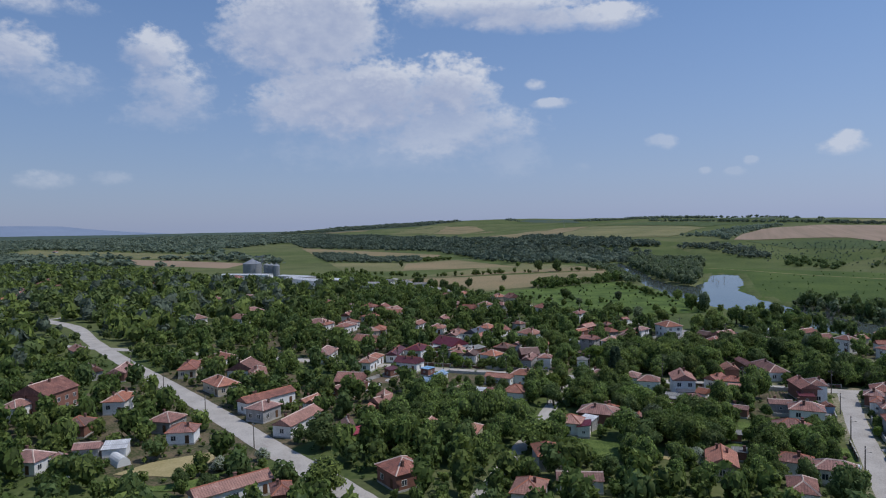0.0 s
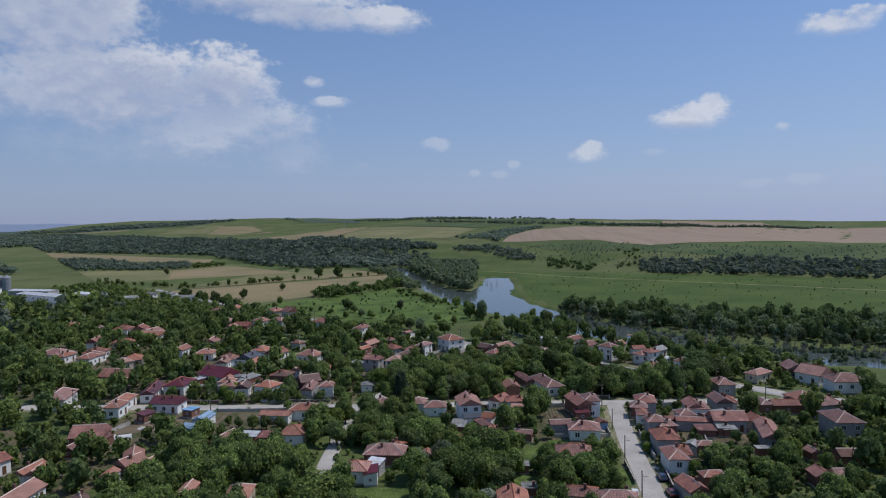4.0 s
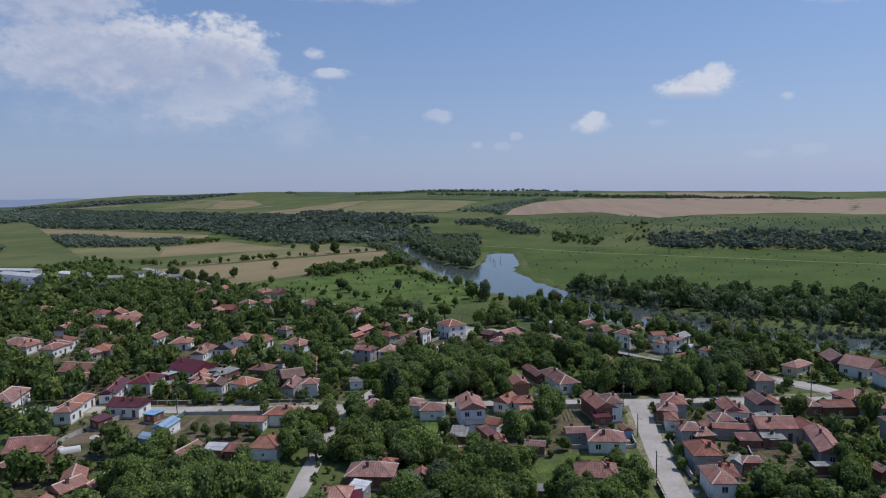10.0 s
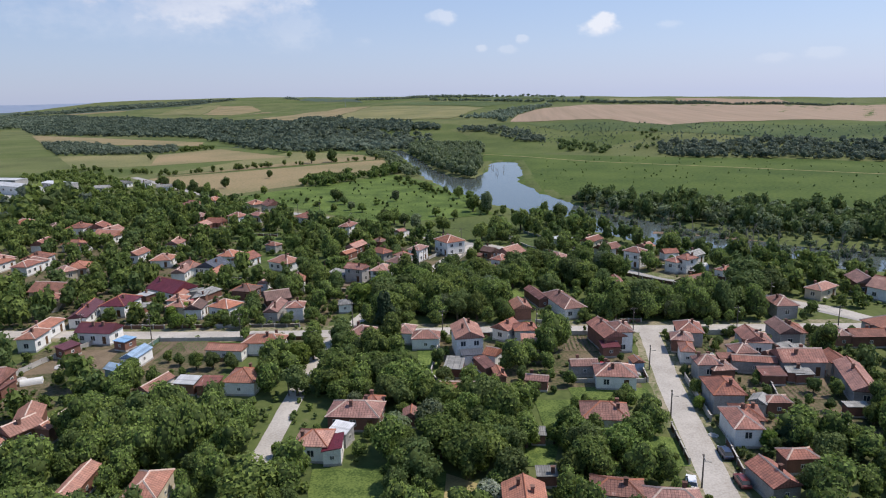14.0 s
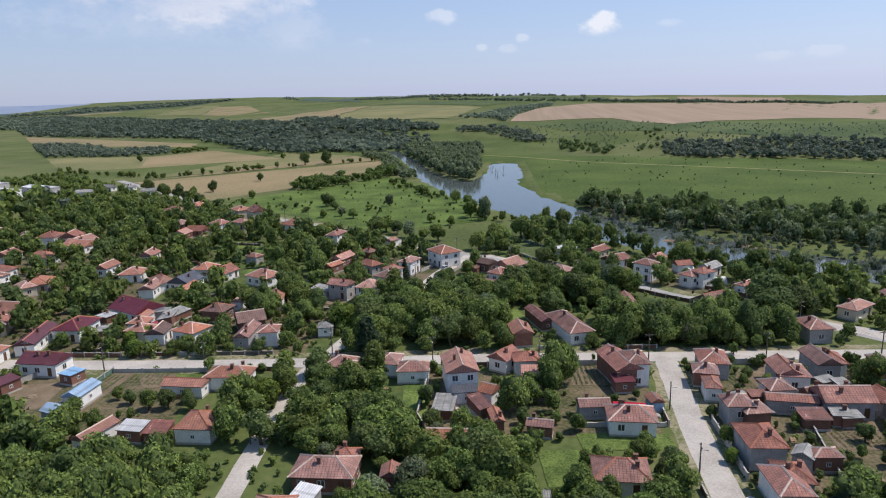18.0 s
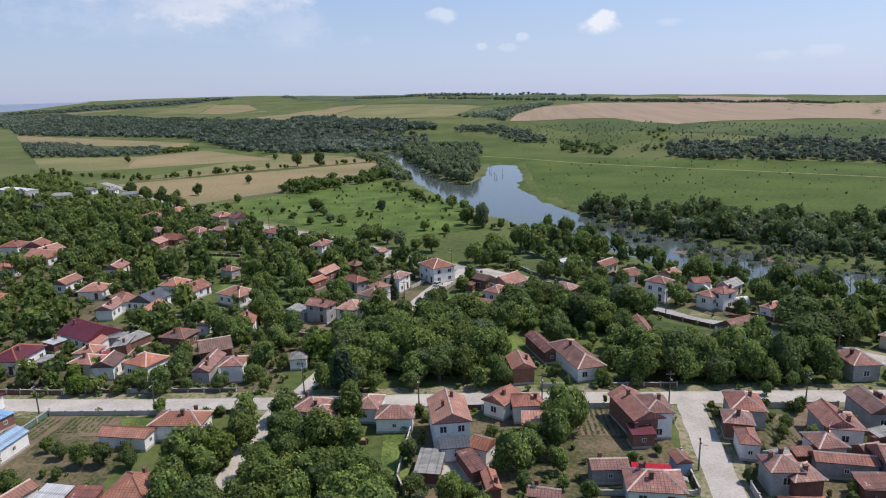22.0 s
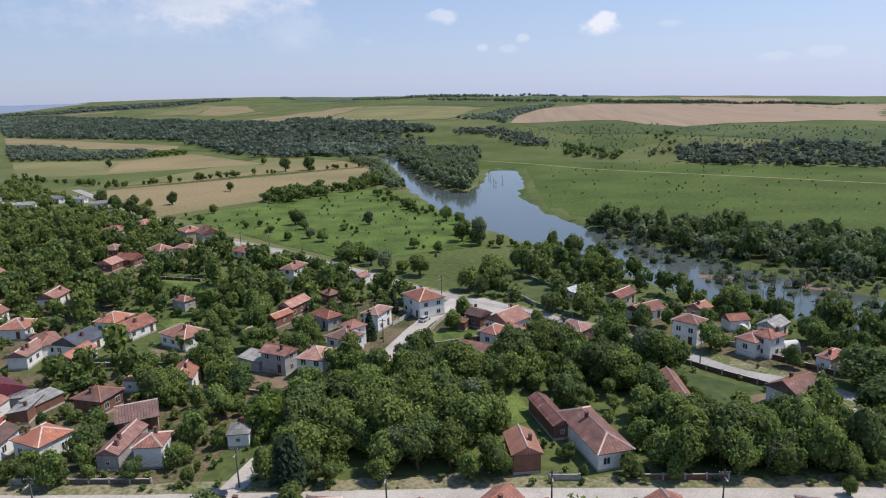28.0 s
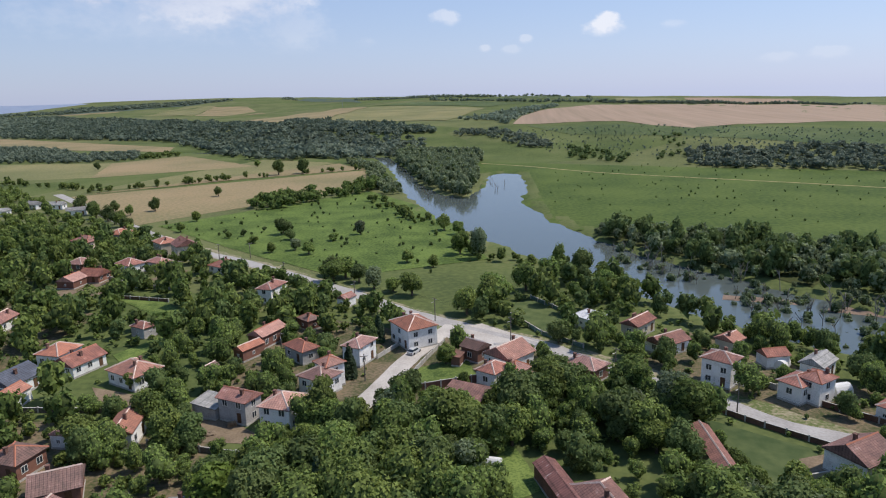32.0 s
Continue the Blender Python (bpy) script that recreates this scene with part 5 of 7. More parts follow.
house(-567.8, 347.1, 13, 13.0, 9.0, 3.44, "hip", "clay")
house(-502.7, 304.2, 80, 11.9, 9.0, 3.44, "hip", "clay")
house(-586.5, 400.0, 40, 13.0, 9.0, 3.44, "gable", "clay")
house(-689.5, 467.7, -9, 13.0, 9.0, 3.44, "hip", "orange")
house(-547.1, 458.6, 11, 12.9, 9.0, 3.44, "hip", "clay")
house(-514.1, 452.7, 11, 13.0, 9.0, 3.44, "hip", "orange")
for x, y, r, roof in ((-720, 488, 10, "clay"), (-869, 566, -10, "clay"), (-800, 530, 30, "orange"), (-586, 366, 20, "orange"), (-533, 325, -15, "clay"), (-520, 306, 70, "orange"), (-640, 420, 5, "clay"), (-680, 452, 60, "orange"), (-534, 521, 5, "clay"), (-487, 529, -10, "clay"), (-610, 395, 80, "clay"), (-760, 510, 15, "clay"), (-296, 305, 10, "orange"), (-280, 309, 70, "clay")):
    house(x, y, r, 13.0, 9.0, 3.6, "hip", roof)
for x, y, r in ((-302, 497, 10), (-300, 523, -20), (-284, 521, 5), (-256, 500, 30)):
    house(x, y, r, 11.0, 6.0, 3.2, "gable", "grey", "white")
house(-1652.1, 1154.5, -3, 13.0, 9.0, 3.44, "hip", "orange")
house(-221.1, 149.3, -27, 10.0, 6.7, 3.44, "gable", "brown")
house(-210.6, 153.8, -56, 14.6, 7.0, 3.31, "gable", "clay", "brick")
house(-267.3, 178.8, -22, 10.0, 6.9, 3.22, "gable", "orange")
house(-121.5, 271.9, -40, 9.9, 6.2, 3.44, "hip", "orange")
house(-114.0, 141.9, -76, 6.2, 3.6, 3.22, "gable", "orange")
house(-187.1, 274.1, -89, 10.0, 7.7, 3.44, "hip", "clay")
house(-36.4, 123.2, -62, 8.7, 6.1, 3.61, "hip", "orange")
house(-26.1, 111.2, 18, 9.7, 4.6, 3, "gable", "clay")
house(15.4, 121.9, -90, 8.8, 5.7, 3.22, "hip", "clay")
house(41.8, 191.8, 23, 3.6, 3.6, 3, "gable", "grey")
house(47.6, 193.8, 8, 5.7, 2.7, 2.6, "shed", "clay")
house(52.1, 196.4, 21, 3.1, 2.6, 2.4, "shed", "white")
house(62.7, 201.5, 26, 4.3, 2.6, 2.6, "shed", "grey", "brick")
house(65.2, 200.6, 16, 3.3, 2.6, 2.6, "shed", "grey")
house(57.3, 194.8, 19, 3.9, 3.6, 3, "gable", "brown", "brick")
house(58.9, 186.3, -3, 3.6, 3.0, 2.6, "shed", "grey", "brick")
house(53.9, 185.4, 3, 5.3, 4.2, 2.4, "shed", "rust", "brick")
house(60.5, 185.9, 8, 4.2, 2.8, 2.4, "shed", "grey", "brick")
house(-100.1, 241.0, 75, 7.4, 4.2, 2.5, "shed", "grey")
house(-101.0, 237.4, -77, 7.7, 4.3, 2.6, "shed", "grey", "brick")
house(-114.4, 226.5, -88, 5.3, 3.4, 2.3, "flat", "grey", "brick")
house(-105.2, 242.4, -72, 4.3, 4.2, 2.6, "flat", "grey")
house(-100.8, 228.3, -61, 5.1, 3.1, 2.6, "shed", "crimson")
house(-52.4, 230.5, -79, 5.0, 4.3, 2.8, "hip", "grey")
house(-63.6, 265.6, 81, 6.3, 5.7, 2.5, "shed", "grey")
house(-72.8, 284.1, 73, 3.5, 2.8, 2.2, "gable", "brown", "brick")
house(-16.1, 294.2, 77, 4.6, 2.6, 2.6, "flat", "brown", "brick")
house(69.0, 272.6, 42, 7.6, 3.6, 3.22, "hip", "clay")
house(-54.4, 337.4, 65, 5.4, 3.8, 3, "gable", "clay")
house(21.2, 199.2, 10, 4.5, 3.6, 2.8, "shed", "maroon", "brick")


# ---------------------------------------------------------------- trees
def lumpy_crown(rng, radius, tall, leaves, size, core=2):
    """Points and faces of a crown: many small leaf sprays over uneven lobes, and a darker inner body."""
    lobes = []
    k = 8 + int(rng.integers(0, 5))
    for i in range(k):
        a, r = rng.uniform(0, 6.283), radius * rng.uniform(0.15, 0.62)
        zc = tall * rng.uniform(0.28, 0.80)
        lobes.append((r * math.cos(a), r * math.sin(a), zc, radius * rng.uniform(0.28, 0.54), tall * rng.uniform(0.14, 0.25)))
    lobes.append((0, 0, tall * 0.55, radius * 0.62, tall * 0.40))
    lobes = np.array(lobes)
    which = rng.choice(len(lobes), leaves, p=(lobes[:, 3] ** 2) / (lobes[:, 3] ** 2).sum())
    dirs = rng.normal(size=(leaves, 3))
    dirs[:, 2] = dirs[:, 2] * 0.9 + 0.25
    dirs /= np.linalg.norm(dirs, axis=1)[:, None]
    lb = lobes[which]
    rad = rng.uniform(0.82, 1.12, leaves)[:, None]
    c = lb[:, :3] + dirs * np.stack([lb[:, 3], lb[:, 3], lb[:, 4]], 1) * rad
    t1 = np.cross(dirs + rng.normal(size=(leaves, 3)) * 0.55, rng.normal(size=(leaves, 3)))
    t1 /= np.linalg.norm(t1, axis=1)[:, None] + 1e-9
    nn = dirs + rng.normal(size=(leaves, 3)) * 0.34
    t2 = np.cross(nn, t1)
    t2 /= np.linalg.norm(t2, axis=1)[:, None] + 1e-9
    s = size * rng.uniform(0.6, 1.35, leaves)[:, None]
    spray = np.stack([c - t1 * s, c + t1 * s * 0.6 - t2 * s * 0.9, c + t1 * s * 0.6 + t2 * s * 0.9], 1)
    spray[:, :, 2] = np.maximum(spray[:, :, 2], 0.05 * tall)
    return spray.reshape(-1, 3), lobes


_ico = bmesh.new()
bmesh.ops.create_icosphere(_ico, subdivisions=1, radius=1)
ICO_V = np.array([v.co[:] for v in _ico.verts])
ICO_F = np.array([[v.index for v in f.verts] for f in _ico.faces])
_ico.free()


def core_mesh(lobes, shrink=0.86):
    vs = [ICO_V * np.array([l[3], l[3], l[4]]) * shrink + l[:3] for l in lobes]
    fs = [ICO_F + i * len(ICO_V) for i in range(len(lobes))]
    return np.concatenate(vs), np.concatenate(fs)


def np_mesh(name, verts, faces_by_size, mats, mat_of=None):
    """A mesh from arrays of corners and faces, quick for large counts."""
    me = bpy.data.meshes.new(name)
    loops = np.concatenate([f.reshape(-1) for f in faces_by_size])
    sizes = np.concatenate([np.full(len(f), f.shape[1]) for f in faces_by_size])
    me.vertices.add(len(verts))
    me.vertices.foreach_set("co", np.asarray(verts, np.float32).reshape(-1))
    me.loops.add(len(loops))
    me.loops.foreach_set("vertex_index", loops.astype(np.int32))
    me.polygons.add(len(sizes))
    starts = np.concatenate([[0], np.cumsum(sizes)[:-1]])
    me.polygons.foreach_set("loop_start", starts.astype(np.int32))
    for m in mats:
        me.materials.append(m)
    if mat_of is not None:
        me.polygons.foreach_set("material_index", mat_of.astype(np.int32))
    me.update(calc_edges=True)
    return me


def trunk_mesh(rng, tall, radius):
    """A tapered, slightly bent trunk with three limbs that reach into the crown."""
    bm = bmesh.new()

    def limb(p, q, r0, r1):
        p, q = Vector(p), Vector(q)
        d = (q - p).normalized()
        a = d.orthogonal().normalized()
        b = d.cross(a)
        rings = []
        for f, r in ((0, r0), (0.5, (r0 + r1) / 2), (1, r1)):
            o = p.lerp(q, f)
            rings.append([bm.verts.new(o + (a * math.cos(t) + b * math.sin(t)) * r) for t in np.linspace(0, 6.283, 7)[:-1]])
        for u, v in zip(rings, rings[1:]):
            for i in range(6):
                bm.faces.new((u[i], u[(i + 1) % 6], v[(i + 1) % 6], v[i]))
    fork = (rng.uniform(-0.2, 0.2), rng.uniform(-0.2, 0.2), tall * 0.36)
    r = 0.05 * radius + 0.06
    limb((0, 0, -0.3), fork, r * 1.4, r)
    for k in range(3):
        a = k * 2.1 + rng.uniform(0, 1)
        limb(fork, (math.cos(a) * radius * 0.45, math.sin(a) * radius * 0.45, tall * rng.uniform(0.6, 0.75)), r * 0.8, r * 0.3)
    me = bpy.data.meshes.new("trunk")
    bm.to_mesh(me)
    bm.free()
    me.materials.append(BARK)
    return me


def crown_mesh(rng, radius, tall, leaves, size, leaf):
    q, lobes = lumpy_crown(rng, radius, tall, leaves, size)
    cv, cf = core_mesh(lobes)
    quads = np.arange(len(q)).reshape(-1, 3)
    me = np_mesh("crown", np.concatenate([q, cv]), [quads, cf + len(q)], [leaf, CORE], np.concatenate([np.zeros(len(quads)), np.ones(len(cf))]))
    return me


RNG = np.random.default_rng(7)
KINDS = []
for i in range(14):
    leaf = LEAF_PALE if i == 5 else (LEAF, LEAF, LEAF, LEAF_DARK, LEAF, LEAF, LEAF_DARK)[i % 7]
    radius, tall = RNG.uniform(2.6, 3.6), RNG.uniform(5.5, 7.5)
    KINDS.append((crown_mesh(RNG, radius, tall, 2150, 0.23, leaf), trunk_mesh(RNG, tall, radius), leaf))
LEAF_BRIGHT = leaf_material("fresh_bright_leaves", (0.25, 0.33, 0.06), (0.10, 0.16, 0.03))
BLOSSOM = leaf_material("white_blossom", (0.72, 0.72, 0.62), (0.12, 0.19, 0.06))
NEEDLE = leaf_material("dark_needles", (0.06, 0.095, 0.045), (0.02, 0.036, 0.018))
KINDS.append((crown_mesh(RNG, 3.1, 6.5, 1600, 0.29, LEAF_BRIGHT), trunk_mesh(RNG, 6.5, 3.1), LEAF_BRIGHT))
KINDS.append((crown_mesh(RNG, 3.1, 6.0, 1700, 0.27, BLOSSOM), trunk_mesh(RNG, 6.0, 3.1), BLOSSOM))


def conifer_mesh(rng, radius, tall, bottom, tip):
    """Tiers of drooping sprays round a straight stem."""
    n = 1300
    f = rng.uniform(0, 1, n) ** 0.7
    tier = np.round(f * 11) / 11 * 0.75 + f * 0.25
    z = tall * (bottom + (1 - bottom) * (1 - tier))
    a = rng.uniform(0, 6.283, n)
    rr = radius * (tip + (1 - tip) * tier) * rng.uniform(0.45, 1.05, n) * (1 + 0.18 * np.sin(a * 3 + tier * 9))
    c = np.stack([np.cos(a) * rr, np.sin(a) * rr, z - rr * 0.22], 1)
    out = np.stack([np.cos(a), np.sin(a), np.full(n, -0.35)], 1)
    side = np.stack([-np.sin(a), np.cos(a), rng.normal(size=n) * 0.4], 1)
    s = radius * 0.15 * rng.uniform(0.6, 1.3, n)[:, None]
    q = np.stack([c - out * s, c + out * s * 0.8 - side * s * 0.8, c + out * s * 0.8 + side * s * 0.8], 1).reshape(-1, 3)
    lobes = np.array([(0, 0, tall * (bottom + (1 - bottom) * k), radius * 0.62 * (1 - k) + 0.2, tall * 0.16) for k in (0.12, 0.3, 0.5, 0.7)])
    cv, cf = core_mesh(lobes)
    quads = np.arange(len(q)).reshape(-1, 3)
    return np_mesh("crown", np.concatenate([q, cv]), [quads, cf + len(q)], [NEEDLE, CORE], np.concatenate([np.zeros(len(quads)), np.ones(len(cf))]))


KINDS.append((conifer_mesh(RNG, 3.1, 6.5, 0.08, 0.05), trunk_mesh(RNG, 5.5, 1.5), NEEDLE))
KINDS.append((conifer_mesh(RNG, 3.1, 6.5, 0.42, 0.45), trunk_mesh(RNG, 7.5, 2.2), NEEDLE))
LEVELS = {}
for level, (count, size) in {"near": (960, 0.235), "mid": (210, 0.54), "far": (60, 1.05), "shrub": (24, 1.1), "tiny": (22, 1.7)}.items():
    LEVELS[level] = []
    for i in range(8):
        q, lobes = lumpy_crown(RNG, 3.0, 6.2, count, size)
        if level != "near":
            lobes = lobes[{"mid": -4, "far": -3, "shrub": -2, "tiny": -1}[level]:]
        LEVELS[level].append((q, *core_mesh(lobes, 0.9)))


def tree(x, y, s, kind, label, category="tree", group="village trees", name="tree", sz=1.0):
    crown, trunk, leaf = KINDS[kind]
    base = new(name)
    base.matrix_basis = pose(x, y, float(height(x, y)), 0, 0, (x * 37 + y * 91) % 360) @ Matrix.Diagonal((s, s, s * sz, 1))
    a, b = new("trunk", trunk), new("crown", crown)
    a.parent = b.parent = base
    return tagged(base, label, category, group)


def inside(poly, x, y):
    x, y = np.asarray(x, float), np.asarray(y, float)
    hit = np.zeros(x.shape, bool)
    n = len(poly)
    for i in range(n):
        (x0, y0), (x1, y1) = poly[i], poly[(i + 1) % n]
        if y0 == y1:
            continue
        c = ((y0 > y) != (y1 > y)) & (x < (x1 - x0) * (y - y0) / (y1 - y0) + x0)
        hit ^= c
    return hit


def open_ground(x, y, grow):
    """Where nothing stands in the way of a tree whose crown reaches out by grow; trees south of roads, plots and houses stay low or keep off."""
    ok = np.ones(x.shape, bool)
    pick = (np.floor(x * 7.7) + np.floor(y * 5.3)) % 10
    reach = np.hypot(x, y - 60)
    ax_, ay_ = x / reach, (y - 60) / reach
    for ax, ay, bx, by, w in KEEP_CLEAR:
        d, _ = seg_dist(x, y, ax, ay, bx, by)
        ok &= d > w + grow * 0.75
        for back in (0.8, 1.7):
            d, _ = seg_dist(x, y + grow * back, ax, ay, bx, by)
            ok &= d > w * 0.8
    for hx, hy, rot, w, d in HOUSES:
        c, s = math.cos(radians(rot)), math.sin(radians(rot))
        u, v = (x - hx) * c + (y - hy) * s, -(x - hx) * s + (y - hy) * c
        ok &= (np.abs(u) > w / 2 + grow * 0.8) | (np.abs(v) > d / 2 + grow * 0.8)
        for back in (1.5, 3.0):
            xx, yy = x + ax_ * grow * back, y + ay_ * grow * back
            u, v = (xx - hx) * c + (yy - hy) * s, -(xx - hx) * s + (yy - hy) * c
            ok &= (np.abs(u) > w / 2) | (np.abs(v) > d / 2) | (pick < (3 if back < 2 else 4)) | (yy < (0 if back < 2 else 215 - np.abs(x)))
    for poly in CLEARINGS:
        for back in (0.0, 0.8, 1.7):
            ok &= ~inside(poly, x, y + grow * back)
    ok &= water_edge(x, y) > 1.0
    return ok


def scatter(poly, spacing, density, seed, s_range):
    """Jittered places inside a polygon, thinned by patchy noise, with a size each."""
    rng = np.random.default_rng(seed)
    xs, ys = [p[0] for p in poly], [p[1] for p in poly]
    X, Y = np.meshgrid(np.arange(min(xs), max(xs), spacing), np.arange(min(ys), max(ys), spacing))
    X = (X + rng.uniform(-0.48, 0.48, X.shape) * spacing).ravel()
    Y = (Y + rng.uniform(-0.48, 0.48, Y.shape) * spacing).ravel()
    keep = inside(poly, X, Y)
    X, Y = X[keep], Y[keep]
    patchy = np.sin(X * 0.071 + 1.3 * np.sin(Y * 0.045)) + np.sin(Y * 0.083 + 1.7 * np.sin(X * 0.037))
    keep = rng.uniform(0, 1, X.shape) < density * (1 + 0.22 * patchy)
    X, Y = X[keep], Y[keep]
    S = rng.uniform(*s_range, X.shape)
    ok = open_ground(X, Y, S * 3.0)
    small = ~ok & open_ground(X, Y, S * 1.3)
    S = np.where(small, S * 0.44, S)
    ok |= small
    return X[ok], Y[ok], S[ok]


def woodland(name, X, Y, S, leaf, label, category="trees", tall=1.0, seed=1, sink=0.25, level="mid"):
    """Many crowns joined into one growth."""
    rng = np.random.default_rng(seed)
    vs, quads, tris, n = [], [], [], 0
    H = height(X, Y)
    for x, y, s, z in zip(X, Y, S, H):
        q, cv, cf = LEVELS[level][int(rng.integers(0, 8))]
        a = rng.uniform(0, 6.283)
        c, sn = math.cos(a), math.sin(a)
        sz = s * tall * rng.uniform(0.8, 1.25)
        for arr, store in ((q, quads), (cv, tris)):
            p = np.stack([(arr[:, 0] * c - arr[:, 1] * sn) * s + x, (arr[:, 0] * sn + arr[:, 1] * c) * s + y, (arr[:, 2] - sink) * sz + z], 1)
            vs.append(p)
            store.append((np.arange(len(q)).reshape(-1, 3) if arr is q else cf) + n)
            n += len(p)
    qf, tf = np.concatenate(quads), np.concatenate(tris)
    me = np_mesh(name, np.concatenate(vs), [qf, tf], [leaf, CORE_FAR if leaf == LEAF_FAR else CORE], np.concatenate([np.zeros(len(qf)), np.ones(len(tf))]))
    return tagged(new(name, me), label, category, kind="stuff")


# ---------------------------------------------------------------- street furniture, fences, vehicles
WOOD = material("weathered_grey_wood", (0.2, 0.175, 0.15), (0.11, 0.095, 0.08), 2, 15, vary=0.15)
WIRE = material("black_cable", (0.03, 0.03, 0.032), (0.02, 0.02, 0.02), 2, vary=0, bump=0)
INSULATOR = material("white_porcelain", (0.7, 0.7, 0.68), (0.6, 0.6, 0.58), 3, vary=0, bump=0)


def cylinder(bm, x, y, z0, z1, r0, r1, n=8):
    a = [bm.verts.new((x + r0 * math.cos(6.2832 * i / n), y + r0 * math.sin(6.2832 * i / n), z0)) for i in range(n)]
    b = [bm.verts.new((x + r1 * math.cos(6.2832 * i / n), y + r1 * math.sin(6.2832 * i / n), z1)) for i in range(n)]
    for i in range(n):
        bm.faces.new((a[i], a[(i + 1) % n], b[(i + 1) % n], b[i]))
    bm.faces.new(b)
    bm.faces.new(a[::-1])


def utility_pole(x, y, rot, tall=7.5, concrete=False):
    base = new("utility_pole")
    base.matrix_basis = pose(x, y, float(height(x, y)), 0, 0, rot)
    bm = bmesh.new()
    cylinder(bm, 0, 0, -0.4, tall, 0.16, 0.1)
    part("pole", bm, CONCRETE if concrete else WOOD, base)
    bm = bmesh.new()
    box(bm, -0.9, 0.9, -0.06, 0.06, tall - 0.6, tall - 0.48)
    arm = part("crossarm", bm, WOOD, base)
    for k in (-0.8, -0.3, 0.3, 0.8):
        bm = bmesh.new()
        cylinder(bm, k, 0, tall - 0.48, tall - 0.34, 0.045, 0.03, 6)
        part("insulator", bm, INSULATOR, arm)
    bm = bmesh.new()
    box(bm, -0.04, 0.04, -0.9, 0.0, tall - 1.3, tall - 1.22)
    box(bm, -0.1, 0.1, -1.25, -0.85, tall - 1.32, tall - 1.2)
    part("street_light", bm, CONCRETE, base)
    return tagged(base, "weathered wooden utility pole with a crossarm and lamp", "utility pole", "utility poles")


def wires(places, tall=7.2):
    """Each span of each wire hangs on its own."""
    base = new("overhead_wires")
    base.matrix_basis = pose(places[0][0], places[0][1], 0)
    for (ax, ay), (bx, by) in zip(places, places[1:]):
        d = Vector((bx - ax, by - ay, 0)).normalized()
        side = Vector((-d.y, d.x, 0))
        for off in (-0.8, -0.3, 0.3, 0.8):
            bm = bmesh.new()
            last = None
            for i in range(9):
                f = i / 8
                p = Vector((ax + (bx - ax) * f - places[0][0], ay + (by - ay) * f - places[0][1], tall - 3.2 * f * (1 - f))) + side * off
                ring = [bm.verts.new(p + v) for v in (side * 0.007, Vector((0, 0, 0.012)), side * -0.007)]
                if last:
                    for k in range(3):
                        bm.faces.new((last[k], last[(k + 1) % 3], ring[(k + 1) % 3], ring[k]))
                last = ring
            part("wire", bm, WIRE, base)
    return tagged(base, "thin black overhead wires sagging between poles", "wires")


MAIN_POLES = [(-146, 201.4), (-118.2, 202.8), (-98.9, 203.1), (-74.6, 205), (-46.6, 215.8), (-20.8, 210.4), (4, 212.6), (29.3, 214.6), (56.1, 216.6), (82, 218.6)]
for x, y in MAIN_POLES:
    utility_pole(x, y, 5)
wires(MAIN_POLES)
EAST_POLES = [(28.7, 143), (28.9, 167), (29.2, 191)]
for x, y in EAST_POLES:
    utility_pole(x, y, 88, 6.0)
RIVER_POLES = [(-121, 393.5), (-84, 365), (-53, 342), (-25.5, 324.5), (-4, 309), (19.5, 289), (40.3, 271.5), (60, 256.5)]
for x, y in RIVER_POLES:
    utility_pole(x, y, -40, 7.0)
wires(RIVER_POLES, 6.7)
LANE_POLES = [(-140, 124), (-108, 107.5), (-78, 91.5), (-175, 141), (-215, 162)]
for x, y in LANE_POLES:
    utility_pole(x, y, -28, 7.0)
for x, y in ((-51.5, 196), (-50, 172), (-36, 283), (-60, 296), (-110, 398), (74, 244)):
    utility_pole(x, y, 20, 6.5)


def fence(points, tall, mat, label, posts=True, thick=0.16):
    """A garden wall or fence along straight runs, with posts every few metres and a coping."""
    base = new("fence")
    x0, y0 = points[0]
    base.matrix_basis = pose(x0, y0, float(height(x0, y0)))
    for (ax, ay), (bx, by) in zip(points, points[1:]):
        d = Vector((bx - ax, by - ay, 0))
        n = d.length
        m = pose(ax - x0, ay - y0, 0, 0, 0, math.degrees(math.atan2(d.y, d.x)))
        bm = bmesh.new()
        box(bm, 0, n, -thick / 2, thick / 2, -0.2, tall)
        panel = part("panel", bm, mat, base)
        panel.matrix_basis = m
        bm = bmesh.new()
        box(bm, -0.02, n + 0.02, -thick / 2 - 0.05, thick / 2 + 0.05, tall, tall + 0.07)
        cap = part("coping", bm, CONCRETE, base)
        cap.matrix_basis = m
        if posts:
            k = max(1, int(n / 3.2))
            for i in range(k + 1):
                bm = bmesh.new()
                box(bm, n * i / k - 0.15, n * i / k + 0.15, -0.15, 0.15, -0.2, tall + 0.25)
                p = part("post", bm, CONCRETE, base)
                p.matrix_basis = m
    return tagged(base, label, "fence", "garden fences")


def street_y(x):
    return float(np.interp(x, [-147, -95, -51, -8, 32, 64, 110], [205.1, 207.1, 210.8, 215.6, 218.7, 221.3, 224.6]))


